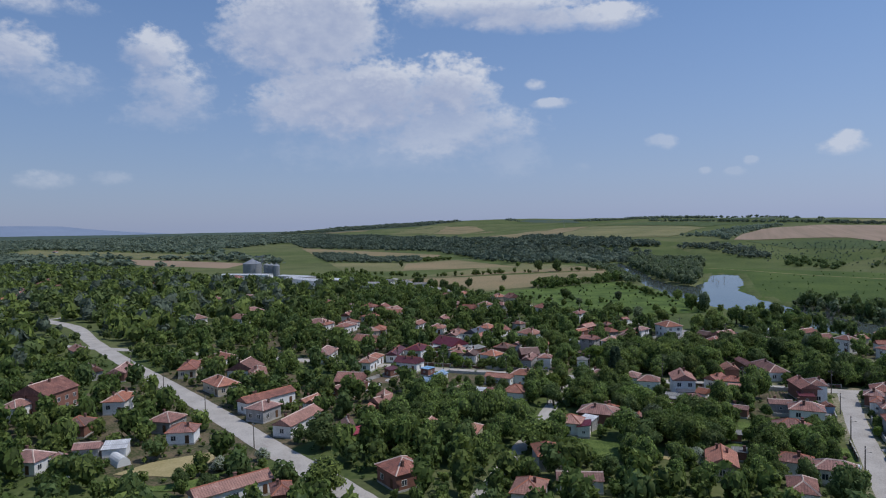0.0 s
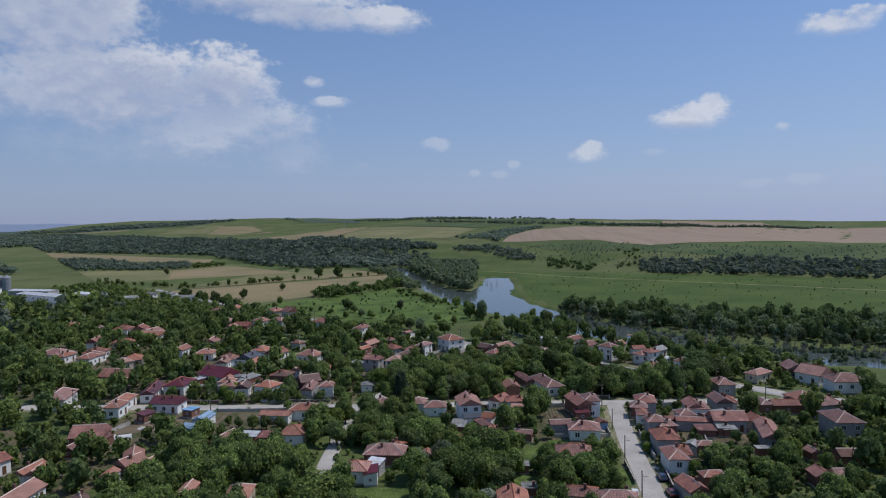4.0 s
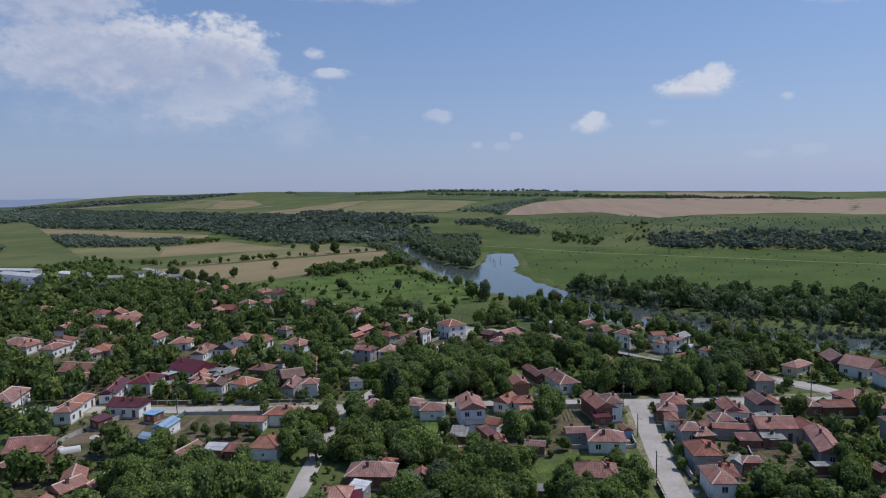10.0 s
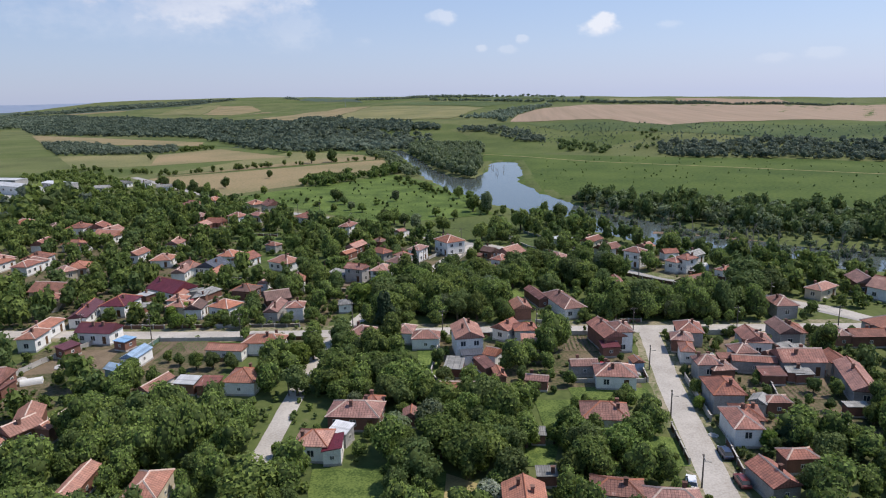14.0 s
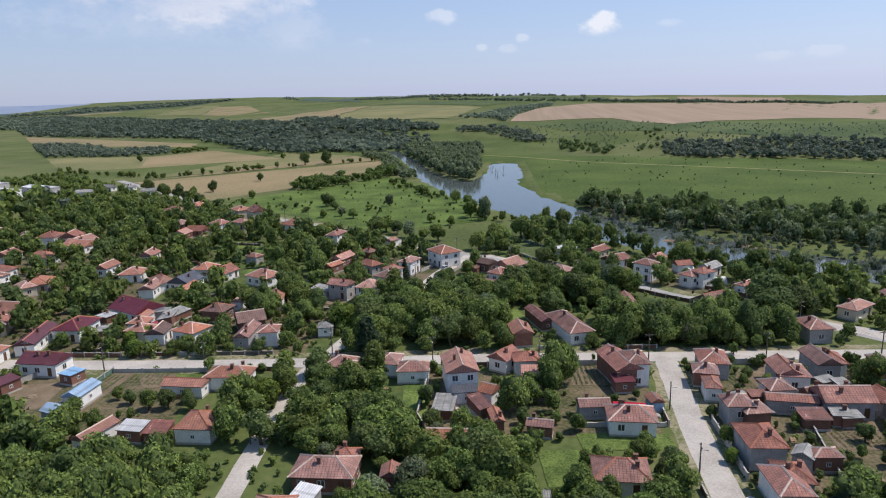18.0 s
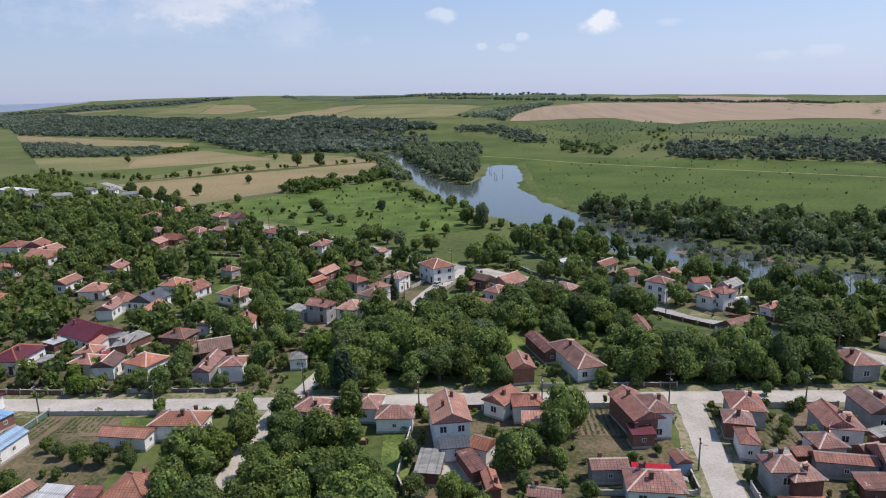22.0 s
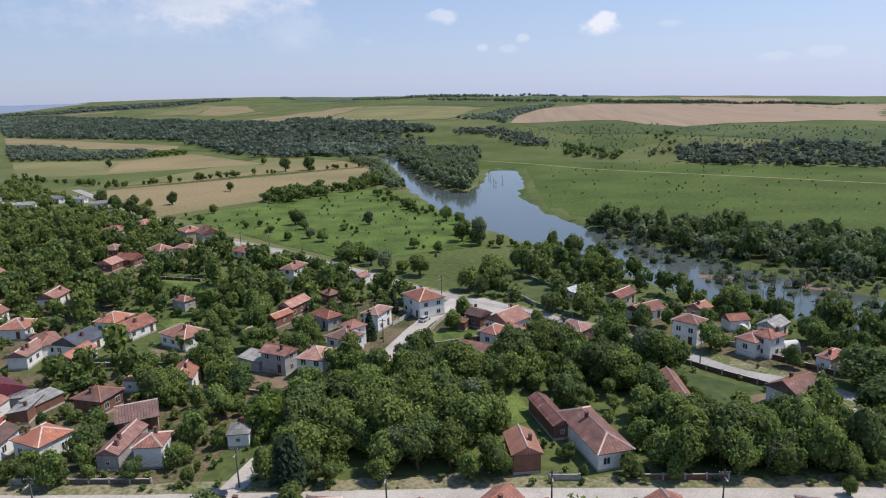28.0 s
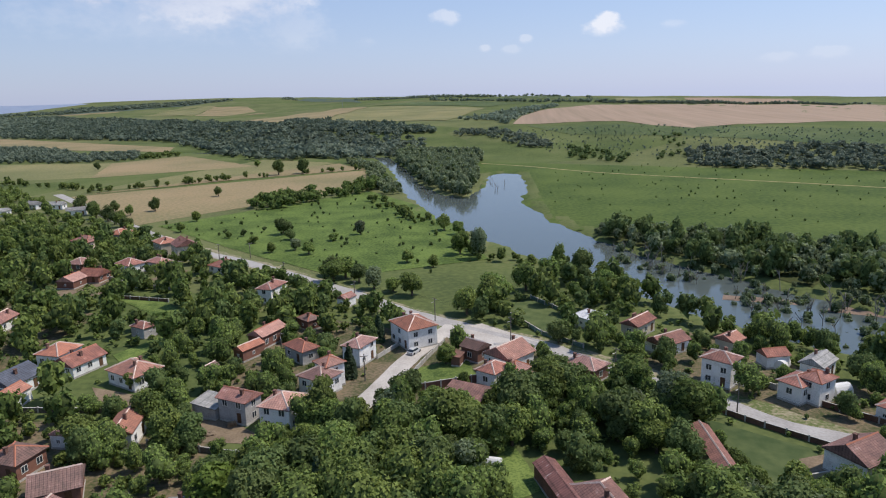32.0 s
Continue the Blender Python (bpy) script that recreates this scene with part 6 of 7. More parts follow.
RUST_FENCE = material("rusty_brown_fence", (0.2, 0.11, 0.075), (0.11, 0.065, 0.05), 1.2, 12, vary=0.2)
GREEN_FENCE = material("faded_green_fence", (0.16, 0.25, 0.2), (0.1, 0.16, 0.13), 1.2, 12, vary=0.2)
for a, b, off, tall, mat, words in (
        (-96, -72, -4.6, 1.0, CONCRETE, "low grey concrete garden wall along the street"), (-71, -56, -4.6, 1.1, RUST_FENCE, "rusty brown metal fence along the street"),
        (6.5, 19.5, -4.7, 1.3, CONCRETE, "pale concrete garden wall before the vegetable rows"), (-116, -100, 5.0, 1.2, RUST_FENCE, "rusty fence by the street"),
        (-99, -88, 6.0, 0.9, RUST_FENCE, "rusty street fence before a garden"), (-86, -78, 6.0, 1.0, CONCRETE, "grey street wall before a garden"), (-76, -62, 6.0, 0.9, WOOD, "grey board fence before a garden"),
        (4, 9, 5.2, 1.1, CONCRETE, "low wall beside a white house"), (19, 33, 5.4, 1.0, RUST_FENCE, "rusty low fence beside bushes"),
        (44, 62, -5.0, 1.3, CONCRETE, "grey concrete wall along the street"), (-34, -29, -4.6, 1.2, RUST_FENCE, "short rusty fence between houses"), (-12, -4, -4.6, 1.1, RUST_FENCE, "short rusty fence between houses")):
    fence([(a, street_y(a) + off), (b, street_y(b) + off)], tall, mat, words)
for pts, tall, mat, words in (
        ([(28.4, 150), (28.2, 163)], 1.1, RUST_FENCE, "leaning rusty fence by the side street"), ([(27.6, 184), (27.5, 196)], 1.1, RUST_FENCE, "rusty fence before a small yard"), ([(12, 182.6), (27, 183.6)], 0.9, CONCRETE, "low concrete wall behind a house"),
        ([(36.2, 166), (36, 186)], 1.3, CONCRETE, "grey wall along the side street"), ([(36.4, 147), (36.8, 158)], 1.2, RUST_FENCE, "dark fence along the side street"),
        ([(52.5, 188.5), (67, 189.5)], 1.5, WALLS["brick"], "long brick garden wall"), ([(-21, 206), (-20.6, 184), (-18.8, 180)], 1.4, WOOD, "grey board fence between plots"),
        ([(-120, 170), (-118, 186), (-112, 202)], 1.2, CONCRETE, "pale concrete slab fence"), ([(-28, 276), (-24, 296), (-21, 308)], 1.1, CONCRETE, "pale wall along the lane"),
        ([(-36, 296), (-30, 311)], 1.0, CONCRETE, "pale wall beside the lane"), ([(-9, 338), (4, 315), (14, 306)], 1.1, GREEN_FENCE, "faded fence round the grass square"), ([(1.5, 347), (14, 329)], 1.1, GREEN_FENCE, "faded fence round the grass square"),
        ([(-25, 277.5), (-9, 285)], 1.8, WALLS["brick"], "brick wall behind a long shed"), ([(33, 277), (44, 267), (53, 260)], 1.1, RUST_FENCE, "rusty fence along the river road"), ([(45, 291), (52, 284)], 1.2, CONCRETE, "pale wall before a house"),
        ([(58, 277), (68, 268)], 1.2, RUST_FENCE, "rusty street fence before a house"), ([(45, 249.5), (53, 252.5)], 1.0, CONCRETE, "low wall round a bare yard"), ([(-70, 252), (-48, 249)], 1.1, WOOD, "grey board fence by the grove"),
        ([(-104, 263), (-86, 264)], 1.1, WOOD, "grey board fence in a garden"), ([(-131, 342), (-113, 339)], 1.0, RUST_FENCE, "rusty field fence beside a green plot"), ([(-150, 365), (-135, 355), (-118, 352)], 1.3, CONCRETE, "pale wall beside the track"),
        ([(-96.6, 184), (-96.4, 203)], 1.2, GREEN_FENCE, "faded green fence beside the beds"), ([(50, 160), (52, 175), (54, 189)], 1.2, WOOD, "board fence between yards")):
    fence(pts, tall, mat, words)

CAR_PAINT = {}
for key, rgb in (("blue", (0.03, 0.045, 0.09)), ("red", (0.16, 0.03, 0.03)), ("white", (0.75, 0.75, 0.75)), ("silver", (0.45, 0.46, 0.47)), ("black", (0.02, 0.02, 0.022))):
    m = bpy.data.materials.new(key + "_car_paint")
    m.use_nodes = True
    p = m.node_tree.nodes["Principled BSDF"]
    p.inputs["Base Color"].default_value = (*rgb, 1)
    p.inputs["Roughness"].default_value, p.inputs["Coat Weight"].default_value = 0.35, 0.6
    CAR_PAINT[key] = m
RUBBER = material("black_rubber", (0.025, 0.025, 0.025), (0.015, 0.015, 0.015), 4, vary=0, bump=0)
LAMP = material("clear_lamp_lens", (0.75, 0.75, 0.72), (0.6, 0.6, 0.6), 4, vary=0, bump=0, rough=0.2)


def loft(bm, sections):
    """Skin over rings of points."""
    rings = [[bm.verts.new(p) for p in s] for s in sections]
    n = len(rings[0])
    for a, b in zip(rings, rings[1:]):
        for i in range(n):
            bm.faces.new((a[i], a[(i + 1) % n], b[(i + 1) % n], b[i]))
    bm.faces.new(rings[0][::-1])
    bm.faces.new(rings[-1])


def car(x, y, rot, paint, words):
    base = new("car")
    base.matrix_basis = pose(x, y, float(height(x, y)) + 0.1, 0, 0, rot)
    bm = bmesh.new()
    secs = []
    for px, half, z0, z1 in ((-2.1, 0.70, 0.45, 0.75), (-2.0, 0.82, 0.28, 0.88), (-1.3, 0.87, 0.24, 0.93), (0.9, 0.87, 0.24, 0.92), (1.75, 0.84, 0.26, 0.80), (2.05, 0.72, 0.38, 0.66)):
        secs.append([(px, -half, z0), (px, half, z0), (px, half, (z0 + z1) / 2), (px, half * 0.93, z1), (px, -half * 0.93, z1), (px, -half, (z0 + z1) / 2)])
    loft(bm, secs)
    part("body", bm, CAR_PAINT[paint], base)
    bm = bmesh.new()
    loft(bm, [[(px, -h, z), (px, h, z), (px + s, h2, z2), (px + s, -h2, z2)] for px, h, z, s, h2, z2 in ((-1.85, 0.76, 0.9, 0.35, 0.62, 1.36), (0.95, 0.78, 0.9, -0.6, 0.62, 1.38))])
    part("cabin", bm, GLASS, base)
    bm = bmesh.new()
    box(bm, -1.45, 0.3, -0.62, 0.62, 1.37, 1.43)
    part("roof", bm, CAR_PAINT[paint], base)
    for wx_, wy_ in ((-1.3, -0.82), (-1.3, 0.82), (1.3, -0.82), (1.3, 0.82)):
        bm = bmesh.new()
        cylinder(bm, 0, 0, -0.1, 0.1, 0.31, 0.31, 12)
        wheel = part("wheel", bm, RUBBER, base)
        wheel.matrix_basis = pose(wx_, wy_, 0.31, 90)
    for ly in (-0.55, 0.55):
        for lx in (-2.08, 2.0):
            bm = bmesh.new()
            box(bm, lx - 0.04, lx + 0.05, ly - 0.16, ly + 0.16, 0.58, 0.70)
            part("headlight" if lx > 0 else "tail_light", bm, LAMP if lx > 0 else CAR_PAINT["red"], base)
    return tagged(base, words, "car", "parked cars")


car(35.3, 153.5, 93, "blue", "dark blue hatchback parked beside the street")
car(35.4, 144.6, 95, "red", "dark red hatchback parked on the verge")
car(27.2, 143.6, 80, "white", "white car parked by a garden wall")
car(89.4, 248.5, -35, "white", "white car parked before a white house")
car(-27.6, 300.2, 66, "silver", "silver car parked on the lane verge")
car(-49.4, 212.6, 10, "black", "black car on the street corner")
car(18.6, 224.6, 4, "black", "dark car parked before a white house")

# low rows of vegetables
SPROUT = leaf_material("young_green_plants", (0.13, 0.2, 0.05), (0.06, 0.1, 0.03))


def plant_rows(x0, y0, rot, rows, length, gap, step, size, label):
    rng = np.random.default_rng(int(abs(x0 * 13 + y0)))
    vs, n = [], 0
    c, s = math.cos(radians(rot)), math.sin(radians(rot))
    for r in range(rows):
        for k in np.arange(0, length, step):
            if rng.uniform() < 0.12:
                continue
            for _ in range(7):
                u, v = r * gap + rng.normal() * size * 0.5, k + rng.normal() * size * 0.5
                z, a = rng.uniform(0.05, size * 1.3), rng.uniform(0, 6.28)
                ox, oy, h = math.cos(a) * size * 0.5, math.sin(a) * size * 0.5, rng.uniform(-0.1, 0.25) * size
                px, py = x0 + u * c - v * s, y0 + u * s + v * c
                vs += [(px - ox, py - oy, z), (px + oy * 0.6, py - ox * 0.6, z + h), (px + ox, py + oy, z + h), (px - oy * 0.6, py + ox * 0.6, z)]
    f = np.arange(len(vs)).reshape(-1, 4)
    return tagged(new("vegetable_rows", np_mesh("vegetable_rows", np.array(vs), [f], [SPROUT])), label, "vegetables", kind="stuff")


patch("vegetable_bed", [(9.8, 213.4), (19, 214.2), (19.6, 202), (10.4, 201.4)], DIRT, "brown bed with rows of young plants", "garden", lift=0.07, step=2, wob=1.5)
plant_rows(10.8, 202, 3, 8, 11.3, 1.08, 0.55, 0.34, "rows of young plants in brown soil")
plant_rows(56.5, 178, 5, 8, 8.5, 1.1, 0.5, 0.3, "rows of vegetables in a garden plot")
plant_rows(-96, 184.5, 0, 4, 17, 1.15, 0.5, 0.32, "rows of green vegetables in garden beds")
plant_rows(-89.5, 196, 5, 8, 6.5, 1.1, 0.5, 0.3, "rows of green vegetables in brown soil")
plant_rows(45.6, 201, 10, 5, 10, 1.0, 0.5, 0.3, "rows of vegetables behind a street house")
plant_rows(50, 288, -50, 7, 8, 1.0, 0.45, 0.45, "green garden rows beside a tall house")
plant_rows(-62, 303, -40, 7, 10, 1.3, 0.5, 0.4, "low green garden rows")

# ---------------------------------------------------------------- grain works
STEEL = tile_material("galvanised_corrugated_steel", (0.62, 0.64, 0.67), (0.5, 0.52, 0.55), (0.7, 0.72, 0.74), rows=1.2, cols=0.3, vary=0.05, rough=0.45, metal=0.15)


def silo(x, y, r, tall, cone):
    base = new("grain_silo")
    base.matrix_basis = pose(x, y, float(height(x, y)))
    bm = bmesh.new()
    rings = []
    for k in range(int(tall / 1.2) * 2 + 1):
        rr = r - 0.03 * (k % 2)
        rings.append([bm.verts.new((rr * math.cos(6.2832 * i / 36), rr * math.sin(6.2832 * i / 36), k * 0.6)) for i in range(36)])
    for a, b in zip(rings, rings[1:]):
        for i in range(36):
            bm.faces.new((a[i], a[(i + 1) % 36], b[(i + 1) % 36], b[i]))
    top = int(tall / 1.2) * 1.2
    part("shell", bm, STEEL, base)
    bm = bmesh.new()
    cylinder(bm, 0, 0, top, top + cone, r + 0.2, 0.4, 36)
    cylinder(bm, 0, 0, top + cone, top + cone + 0.8, 0.5, 0.5, 10)
    part("cone_roof", bm, STEEL, base)
    bm = bmesh.new()
    for i in range(12):
        a = i * 6.2832 / 12
        box(bm, r * math.cos(a) - 0.08, r * math.cos(a) + 0.08, r * math.sin(a) - 0.08, r * math.sin(a) + 0.08, 0, top)
    part("stiffener", bm, STEEL, base)
    return tagged(base, "tall galvanised steel grain silo with a cone roof", "silo", "grain silos")


silo(-530, 604, 11, 14, 5.5)
for x, y in ((-503, 597), (-495, 595), (-487, 594), (-482, 588)):
    silo(x, y, 3.6, 12, 2.2)
tower = new("elevator_tower")
tower.matrix_basis = pose(-511, 600, 0)
bm = bmesh.new()
for px, py in ((-1, -1), (1, -1), (1, 1), (-1, 1)):
    box(bm, px - 0.12, px + 0.12, py - 0.12, py + 0.12, 0, 23)
for k in range(12):
    box(bm, -1.1, 1.1, -1.1, 1.1, k * 2, k * 2 + 0.12)
part("frame", bm, STEEL, tower)
bm = bmesh.new()
bar(bm, (0, 0, 22), (-18, 8, 20.5), 0.9, 0.8)
part("conveyor", bm, STEEL, tower)
tagged(tower, "slim steel grain elevator tower with a conveyor", "tower")


def hall(x, y, rot, w, d, h, words, mat="white", bays=8):
    base = new("industrial_hall")
    base.matrix_basis = pose(x, y, float(height(x, y)), 0, 0, rot)
    bm = bmesh.new()
    box(bm, -w / 2, w / 2, -d / 2, d / 2, -0.3, h)
    part("wall", bm, WALLS[mat], base)
    bm, _ = roof_mesh(w + 0.6, d + 0.6, h + 0.12, "gable", d * 0.09)
    part("roof", bm, ROOF["white"], base)
    for k in range(bays):
        add_window(base, pose(-w / 2 + (k + 0.5) * w / bays, -d / 2, h * 0.45, 0, 0, 0), 2.2, 1.5)
    HOUSES.append((x, y, rot, w + 4, d + 4))
    return tagged(base, words, "hall", "industrial halls")


hall(-494, 552, 10, 58, 11, 4.5, "long low white industrial hall", bays=10)
hall(-374, 496, -25, 62, 14, 6, "white flat-fronted industrial hall", bays=6)
hall(-424, 548, -10, 44, 12, 4, "low grey-white storage hall", "grey", 6)
hall(-352, 520, -25, 30, 12, 4, "low pale storage hall", "grey", 5)
mast = new("radio_mast")
mast.matrix_basis = pose(-700, 2750, float(height(-700, 2750)))
bm = bmesh.new()
cylinder(bm, 0, 0, 0, 32, 0.9, 0.25, 6)
part("pole", bm, STEEL, mast)
tagged(mast, "slim radio mast on the hill crest", "mast")


def tunnel(x, y, rot, w, d, h):
    """A plastic covered garden tunnel."""
    base = new("garden_tunnel")
    base.matrix_basis = pose(x, y, float(height(x, y)), 0, 0, rot)
    bm = bmesh.new()
    n = 10
    ends = []
    for px in np.linspace(-w / 2, w / 2, 6):
        ends.append([(px, -d / 2 * math.cos(math.pi * i / n), h * math.sin(math.pi * i / n) + 0.02 * math.sin(px * 9 + i)) for i in range(n + 1)])
    loft(bm, ends)
    part("cover", bm, INSULATOR, base)
    bm = bmesh.new()
    box(bm, -w / 2 - 0.05, w / 2 + 0.05, -d / 2 - 0.08, d / 2 + 0.08, -0.1, 0.12)
    part("footing", bm, CONCRETE, base)
    HOUSES.append((x, y, rot, w, d))
    return tagged(base, "white plastic-covered garden tunnel", "greenhouse", "garden tunnels")


tunnel(57.6, 297, 60, 5, 3, 2.2)
tunnel(64, 283, 20, 4, 3.2, 2.4)
tunnel(-6, 250, -10, 3, 2.2, 1.6)
tunnel(-132, 87.5, -20, 6, 3.2, 2.2)
tunnel(-112, 174.5, 30, 4.5, 2.2, 1.3)


# ---------------------------------------------------------------- yard clutter
RUBBLE = material("pale_rubble", (0.5, 0.48, 0.45), (0.3, 0.28, 0.26), 1.2, 9, vary=0.25)
EARTH = material("heaped_earth", (0.26, 0.2, 0.14), (0.15, 0.115, 0.08), 1.0, 7, vary=0.2)
LOG = material("cut_firewood", (0.42, 0.3, 0.18), (0.2, 0.13, 0.08), 3, 20, vary=0.2)
_log = bmesh.new()
cylinder(_log, 0, 0, -0.5, 0.5, 0.13, 0.12, 7)
LOG_MESH = bpy.data.meshes.new("log")
_log.to_mesh(LOG_MESH)
_log.free()
LOG_MESH.materials.append(LOG)


def woodpile(x, y, rot, n=7):
    base = new("woodpile")
    base.matrix_basis = pose(x, y, float(height(x, y)), 0, 0, rot)
    for row in range(4):
        for k in range(n - row % 2):
            lg = new("log", LOG_MESH)
            lg.parent = base
            lg.matrix_basis = pose(k * 0.26 + 0.13 * (row % 2), 0, 0.13 + row * 0.225, 90, 0, 0)
    return tagged(base, "stacked pile of cut firewood in a yard", "woodpile", "woodpiles")


def heap(x, y, r, h, mat, words):
    rnd = random.Random(int(x * 31 + y * 17))
    bm = bmesh.new()
    bmesh.ops.create_icosphere(bm, subdivisions=3, radius=1)
    for v in bm.verts:
        k = 1 + 0.35 * noise.noise(v.co * 2.1 + Vector((x, y, 0)))
        v.co = Vector((v.co.x * r * k, v.co.y * r * k * 0.8, max(v.co.z, -0.1) * h * k))
    me = bpy.data.meshes.new("earth_mound")
    bm.to_mesh(me)
    bm.free()
    me.materials.append(mat)
    ob = new("earth_mound", me)
    ob.matrix_basis = pose(x, y, float(height(x, y)), 0, 0, rnd.uniform(0, 360))
    return tagged(ob, words, "earth_mound", "yard heaps")


for x, y, rot in ((43.5, 197, 10), (47.8, 178, 80), (57, 197, 5), (62, 199, 30), (-15, 188, 0), (-9.5, 190, 85), (-85.5, 171.5, 10), (-74, 190, 20), (-66, 231, 5), (-80, 237, 60), (-95, 236, 10), (-58, 260, 30), (-30, 196, 0), (1, 232, 10), (-3.5, 262, 50), (23, 189.5, 80), (60, 168, 30)):
    woodpile(x, y, rot)
for x, y, r, h, mat, words in (
        (56.5, 167, 1.6, 0.8, EARTH, "brown heap of dug earth"), (60.5, 166, 1.3, 0.7, RUBBLE, "pale heap of rubble and stones"), (62.5, 163, 1.8, 0.9, EARTH, "brown heap of dug earth"), (58, 160, 1.2, 0.6, EARTH, "brown heap of dug earth"),
        (-112, 184, 1.5, 0.6, RUBBLE, "pale heap of building rubble"), (-107, 189, 1.2, 0.5, EARTH, "brown heap of dug earth"), (-116, 176, 1.4, 0.6, RUBBLE, "pale heap of white rubble"), (-99, 195, 1.6, 0.7, EARTH, "sandy heap of earth by the street"),
        (26, 188, 1.0, 0.5, RUBBLE, "pale heap of stones beside a house"), (25, 192, 0.9, 0.5, RUBBLE, "pale heap of stones beside a house"), (35.2, 160.5, 0.9, 0.5, RUBBLE, "pale sack heap on the verge"), (-12, 183, 1.1, 0.5, RUBBLE, "grey heap of rubble in a yard"),
        (2.2, 247, 1.0, 0.5, RUBBLE, "white heap of scrap in a garden"), (-60, 257, 1.3, 0.6, EARTH, "brown heap of earth by the lane"), (-10, 300, 1.1, 0.5, EARTH, "brown heap of earth near the road")):
    heap(x, y, r, h, mat, words)


# ---------------------------------------------------------------- planting
CLEARINGS.append([(9.5, 194), (20, 194), (20, 203), (10, 203)])
CLEARINGS.append([(-74, 181), (-58, 181), (-58, 196), (-74, 196)])
CLEARINGS.append([(-104, 178), (-74, 184), (-69, 204), (-104, 204)])
tree(-52.6, 198.9, 1.10, 2, "round leafy green tree beside a house", sz=0.98)
tree(-87.3, 214.2, 0.84, 4, "round leafy green tree beside a house", sz=0.84)
tree(-77.8, 214.7, 0.74, 6, "round leafy green tree beside a house", sz=0.95)
tree(-96.4, 212.3, 0.84, 14, "bright fresh green leafy tree", sz=0.92)
tree(-36.6, 212.3, 0.84, 17, "tall dark pine beside the street", sz=2.20)
tree(17.5, 223.8, 0.65, 4, "round leafy green tree beside a house", sz=1.10)
tree(4.9, 206.5, 0.74, 6, "round leafy green tree beside a house", sz=1.04)
tree(50.2, 220.9, 0.42, 0, "round leafy green tree beside a house", sz=1.10)
tree(67.7, 245.3, 2.10, 10, "broad dark green walnut tree", sz=0.73)
tree(75.9, 248.7, 1.61, 3, "broad dark green walnut tree", sz=0.86)
tree(-48.3, 234.1, 1.45, 14, "bright fresh green leafy tree", sz=0.85)
tree(-65.5, 251.5, 1.16, 0, "round leafy green tree beside a house", sz=1.06)
tree(-76.4, 247.5, 1.29, 12, "grey-green willow with a loose crown", sz=0.72)
tree(-32.0, 235.1, 0.71, 16, "dark pointed spruce in a garden", sz=1.95)
tree(-40.0, 284.9, 0.65, 16, "dark pointed spruce in a garden", sz=1.91)
tree(-38.0, 307.7, 0.58, 16, "dark pointed spruce in a garden", sz=2.12)
tree(-18.9, 293.7, 0.97, 2, "round leafy green tree beside a house", sz=0.79)
tree(5.9, 287.7, 1.10, 3, "broad dark green walnut tree", sz=0.77)
tree(14.4, 389.1, 0.71, 10, "broad dark green walnut tree", sz=1.30)
tree(19.6, 366.3, 0.97, 3, "broad dark green walnut tree", sz=0.95)
tree(-18.3, 411.6, 0.97, 12, "grey-green willow with a loose crown", sz=1.27)
tree(-105.5, 433.1, 0.97, 3, "broad dark green walnut tree", sz=0.79)
tree(-66.2, 363.6, 1.61, 12, "grey-green willow with a loose crown", sz=0.67)
tree(-56.1, 176.6, 1.16, 0, "round leafy green tree beside a house", sz=0.93)
tree(-50.7, 192.2, 1.13, 2, "round leafy green tree beside a house", sz=0.95)
tree(-40.9, 174.4, 1.45, 4, "round leafy green tree beside a house", sz=0.85)
tree(-48.0, 172.1, 1.29, 6, "round leafy green tree beside a house", sz=0.83)
tree(-42.1, 132.5, 1.77, 0, "round leafy green tree beside a house", sz=0.69)
tree(-4.4, 135.8, 0.77, 15, "elder bush covered in white blossom", sz=0.83)
tree(-22.2, 201.5, 0.58, 15, "elder bush covered in white blossom", sz=0.85)
tree(47.2, 157.2, 0.90, 16, "dark pointed spruce in a garden", sz=1.02)
tree(11.8, 149.1, 1.23, 3, "broad dark green walnut tree", sz=0.88)
tree(69.1, 165.4, 1.23, 14, "bright fresh green leafy tree", sz=0.88)
tree(-98.0, 221.3, 0.71, 14, "bright fresh green leafy tree", sz=1.19)
tree(-91.0, 180.2, 0.75, 12, "grey-green willow with a loose crown", sz=0.79)
tree(-110.5, 216.0, 0.77, 3, "broad dark green walnut tree", sz=0.89)
tree(-100.9, 218.3, 0.74, 14, "bright fresh green leafy tree", sz=1.04)
tree(-85.7, 217.3, 0.77, 4, "round leafy green tree beside a house", sz=0.99)
tree(-51.8, 186.3, 1.10, 14, "bright fresh green leafy tree", sz=0.98)
tree(-41.9, 178.4, 1.45, 0, "round leafy green tree beside a house", sz=0.74)
tree(-33.0, 202.9, 1.29, 2, "round leafy green tree beside a house", sz=0.95)
tree(-15.7, 233.1, 1.61, 4, "round leafy green tree beside a house", sz=0.86)
tree(-26.8, 238.5, 1.61, 10, "broad dark green walnut tree", sz=0.86)
tree(-6.4, 146.8, 1.45, 0, "round leafy green tree beside a house", sz=0.74)
tree(0.8, 153.5, 1.13, 2, "round leafy green tree beside a house", sz=0.82)
tree(70.8, 261.4, 1.94, 3, "broad dark green walnut tree", sz=0.72)
tree(-61.1, 251.4, 1.16, 6, "round leafy green tree beside a house", sz=0.93)
tree(-73.1, 258.1, 1.16, 0, "round leafy green tree beside a house", sz=1.06)
tree(-80.6, 249.0, 1.29, 12, "grey-green willow with a loose crown", sz=0.83)
tree(-86.3, 275.3, 0.65, 4, "round leafy green tree beside a house", sz=1.19)
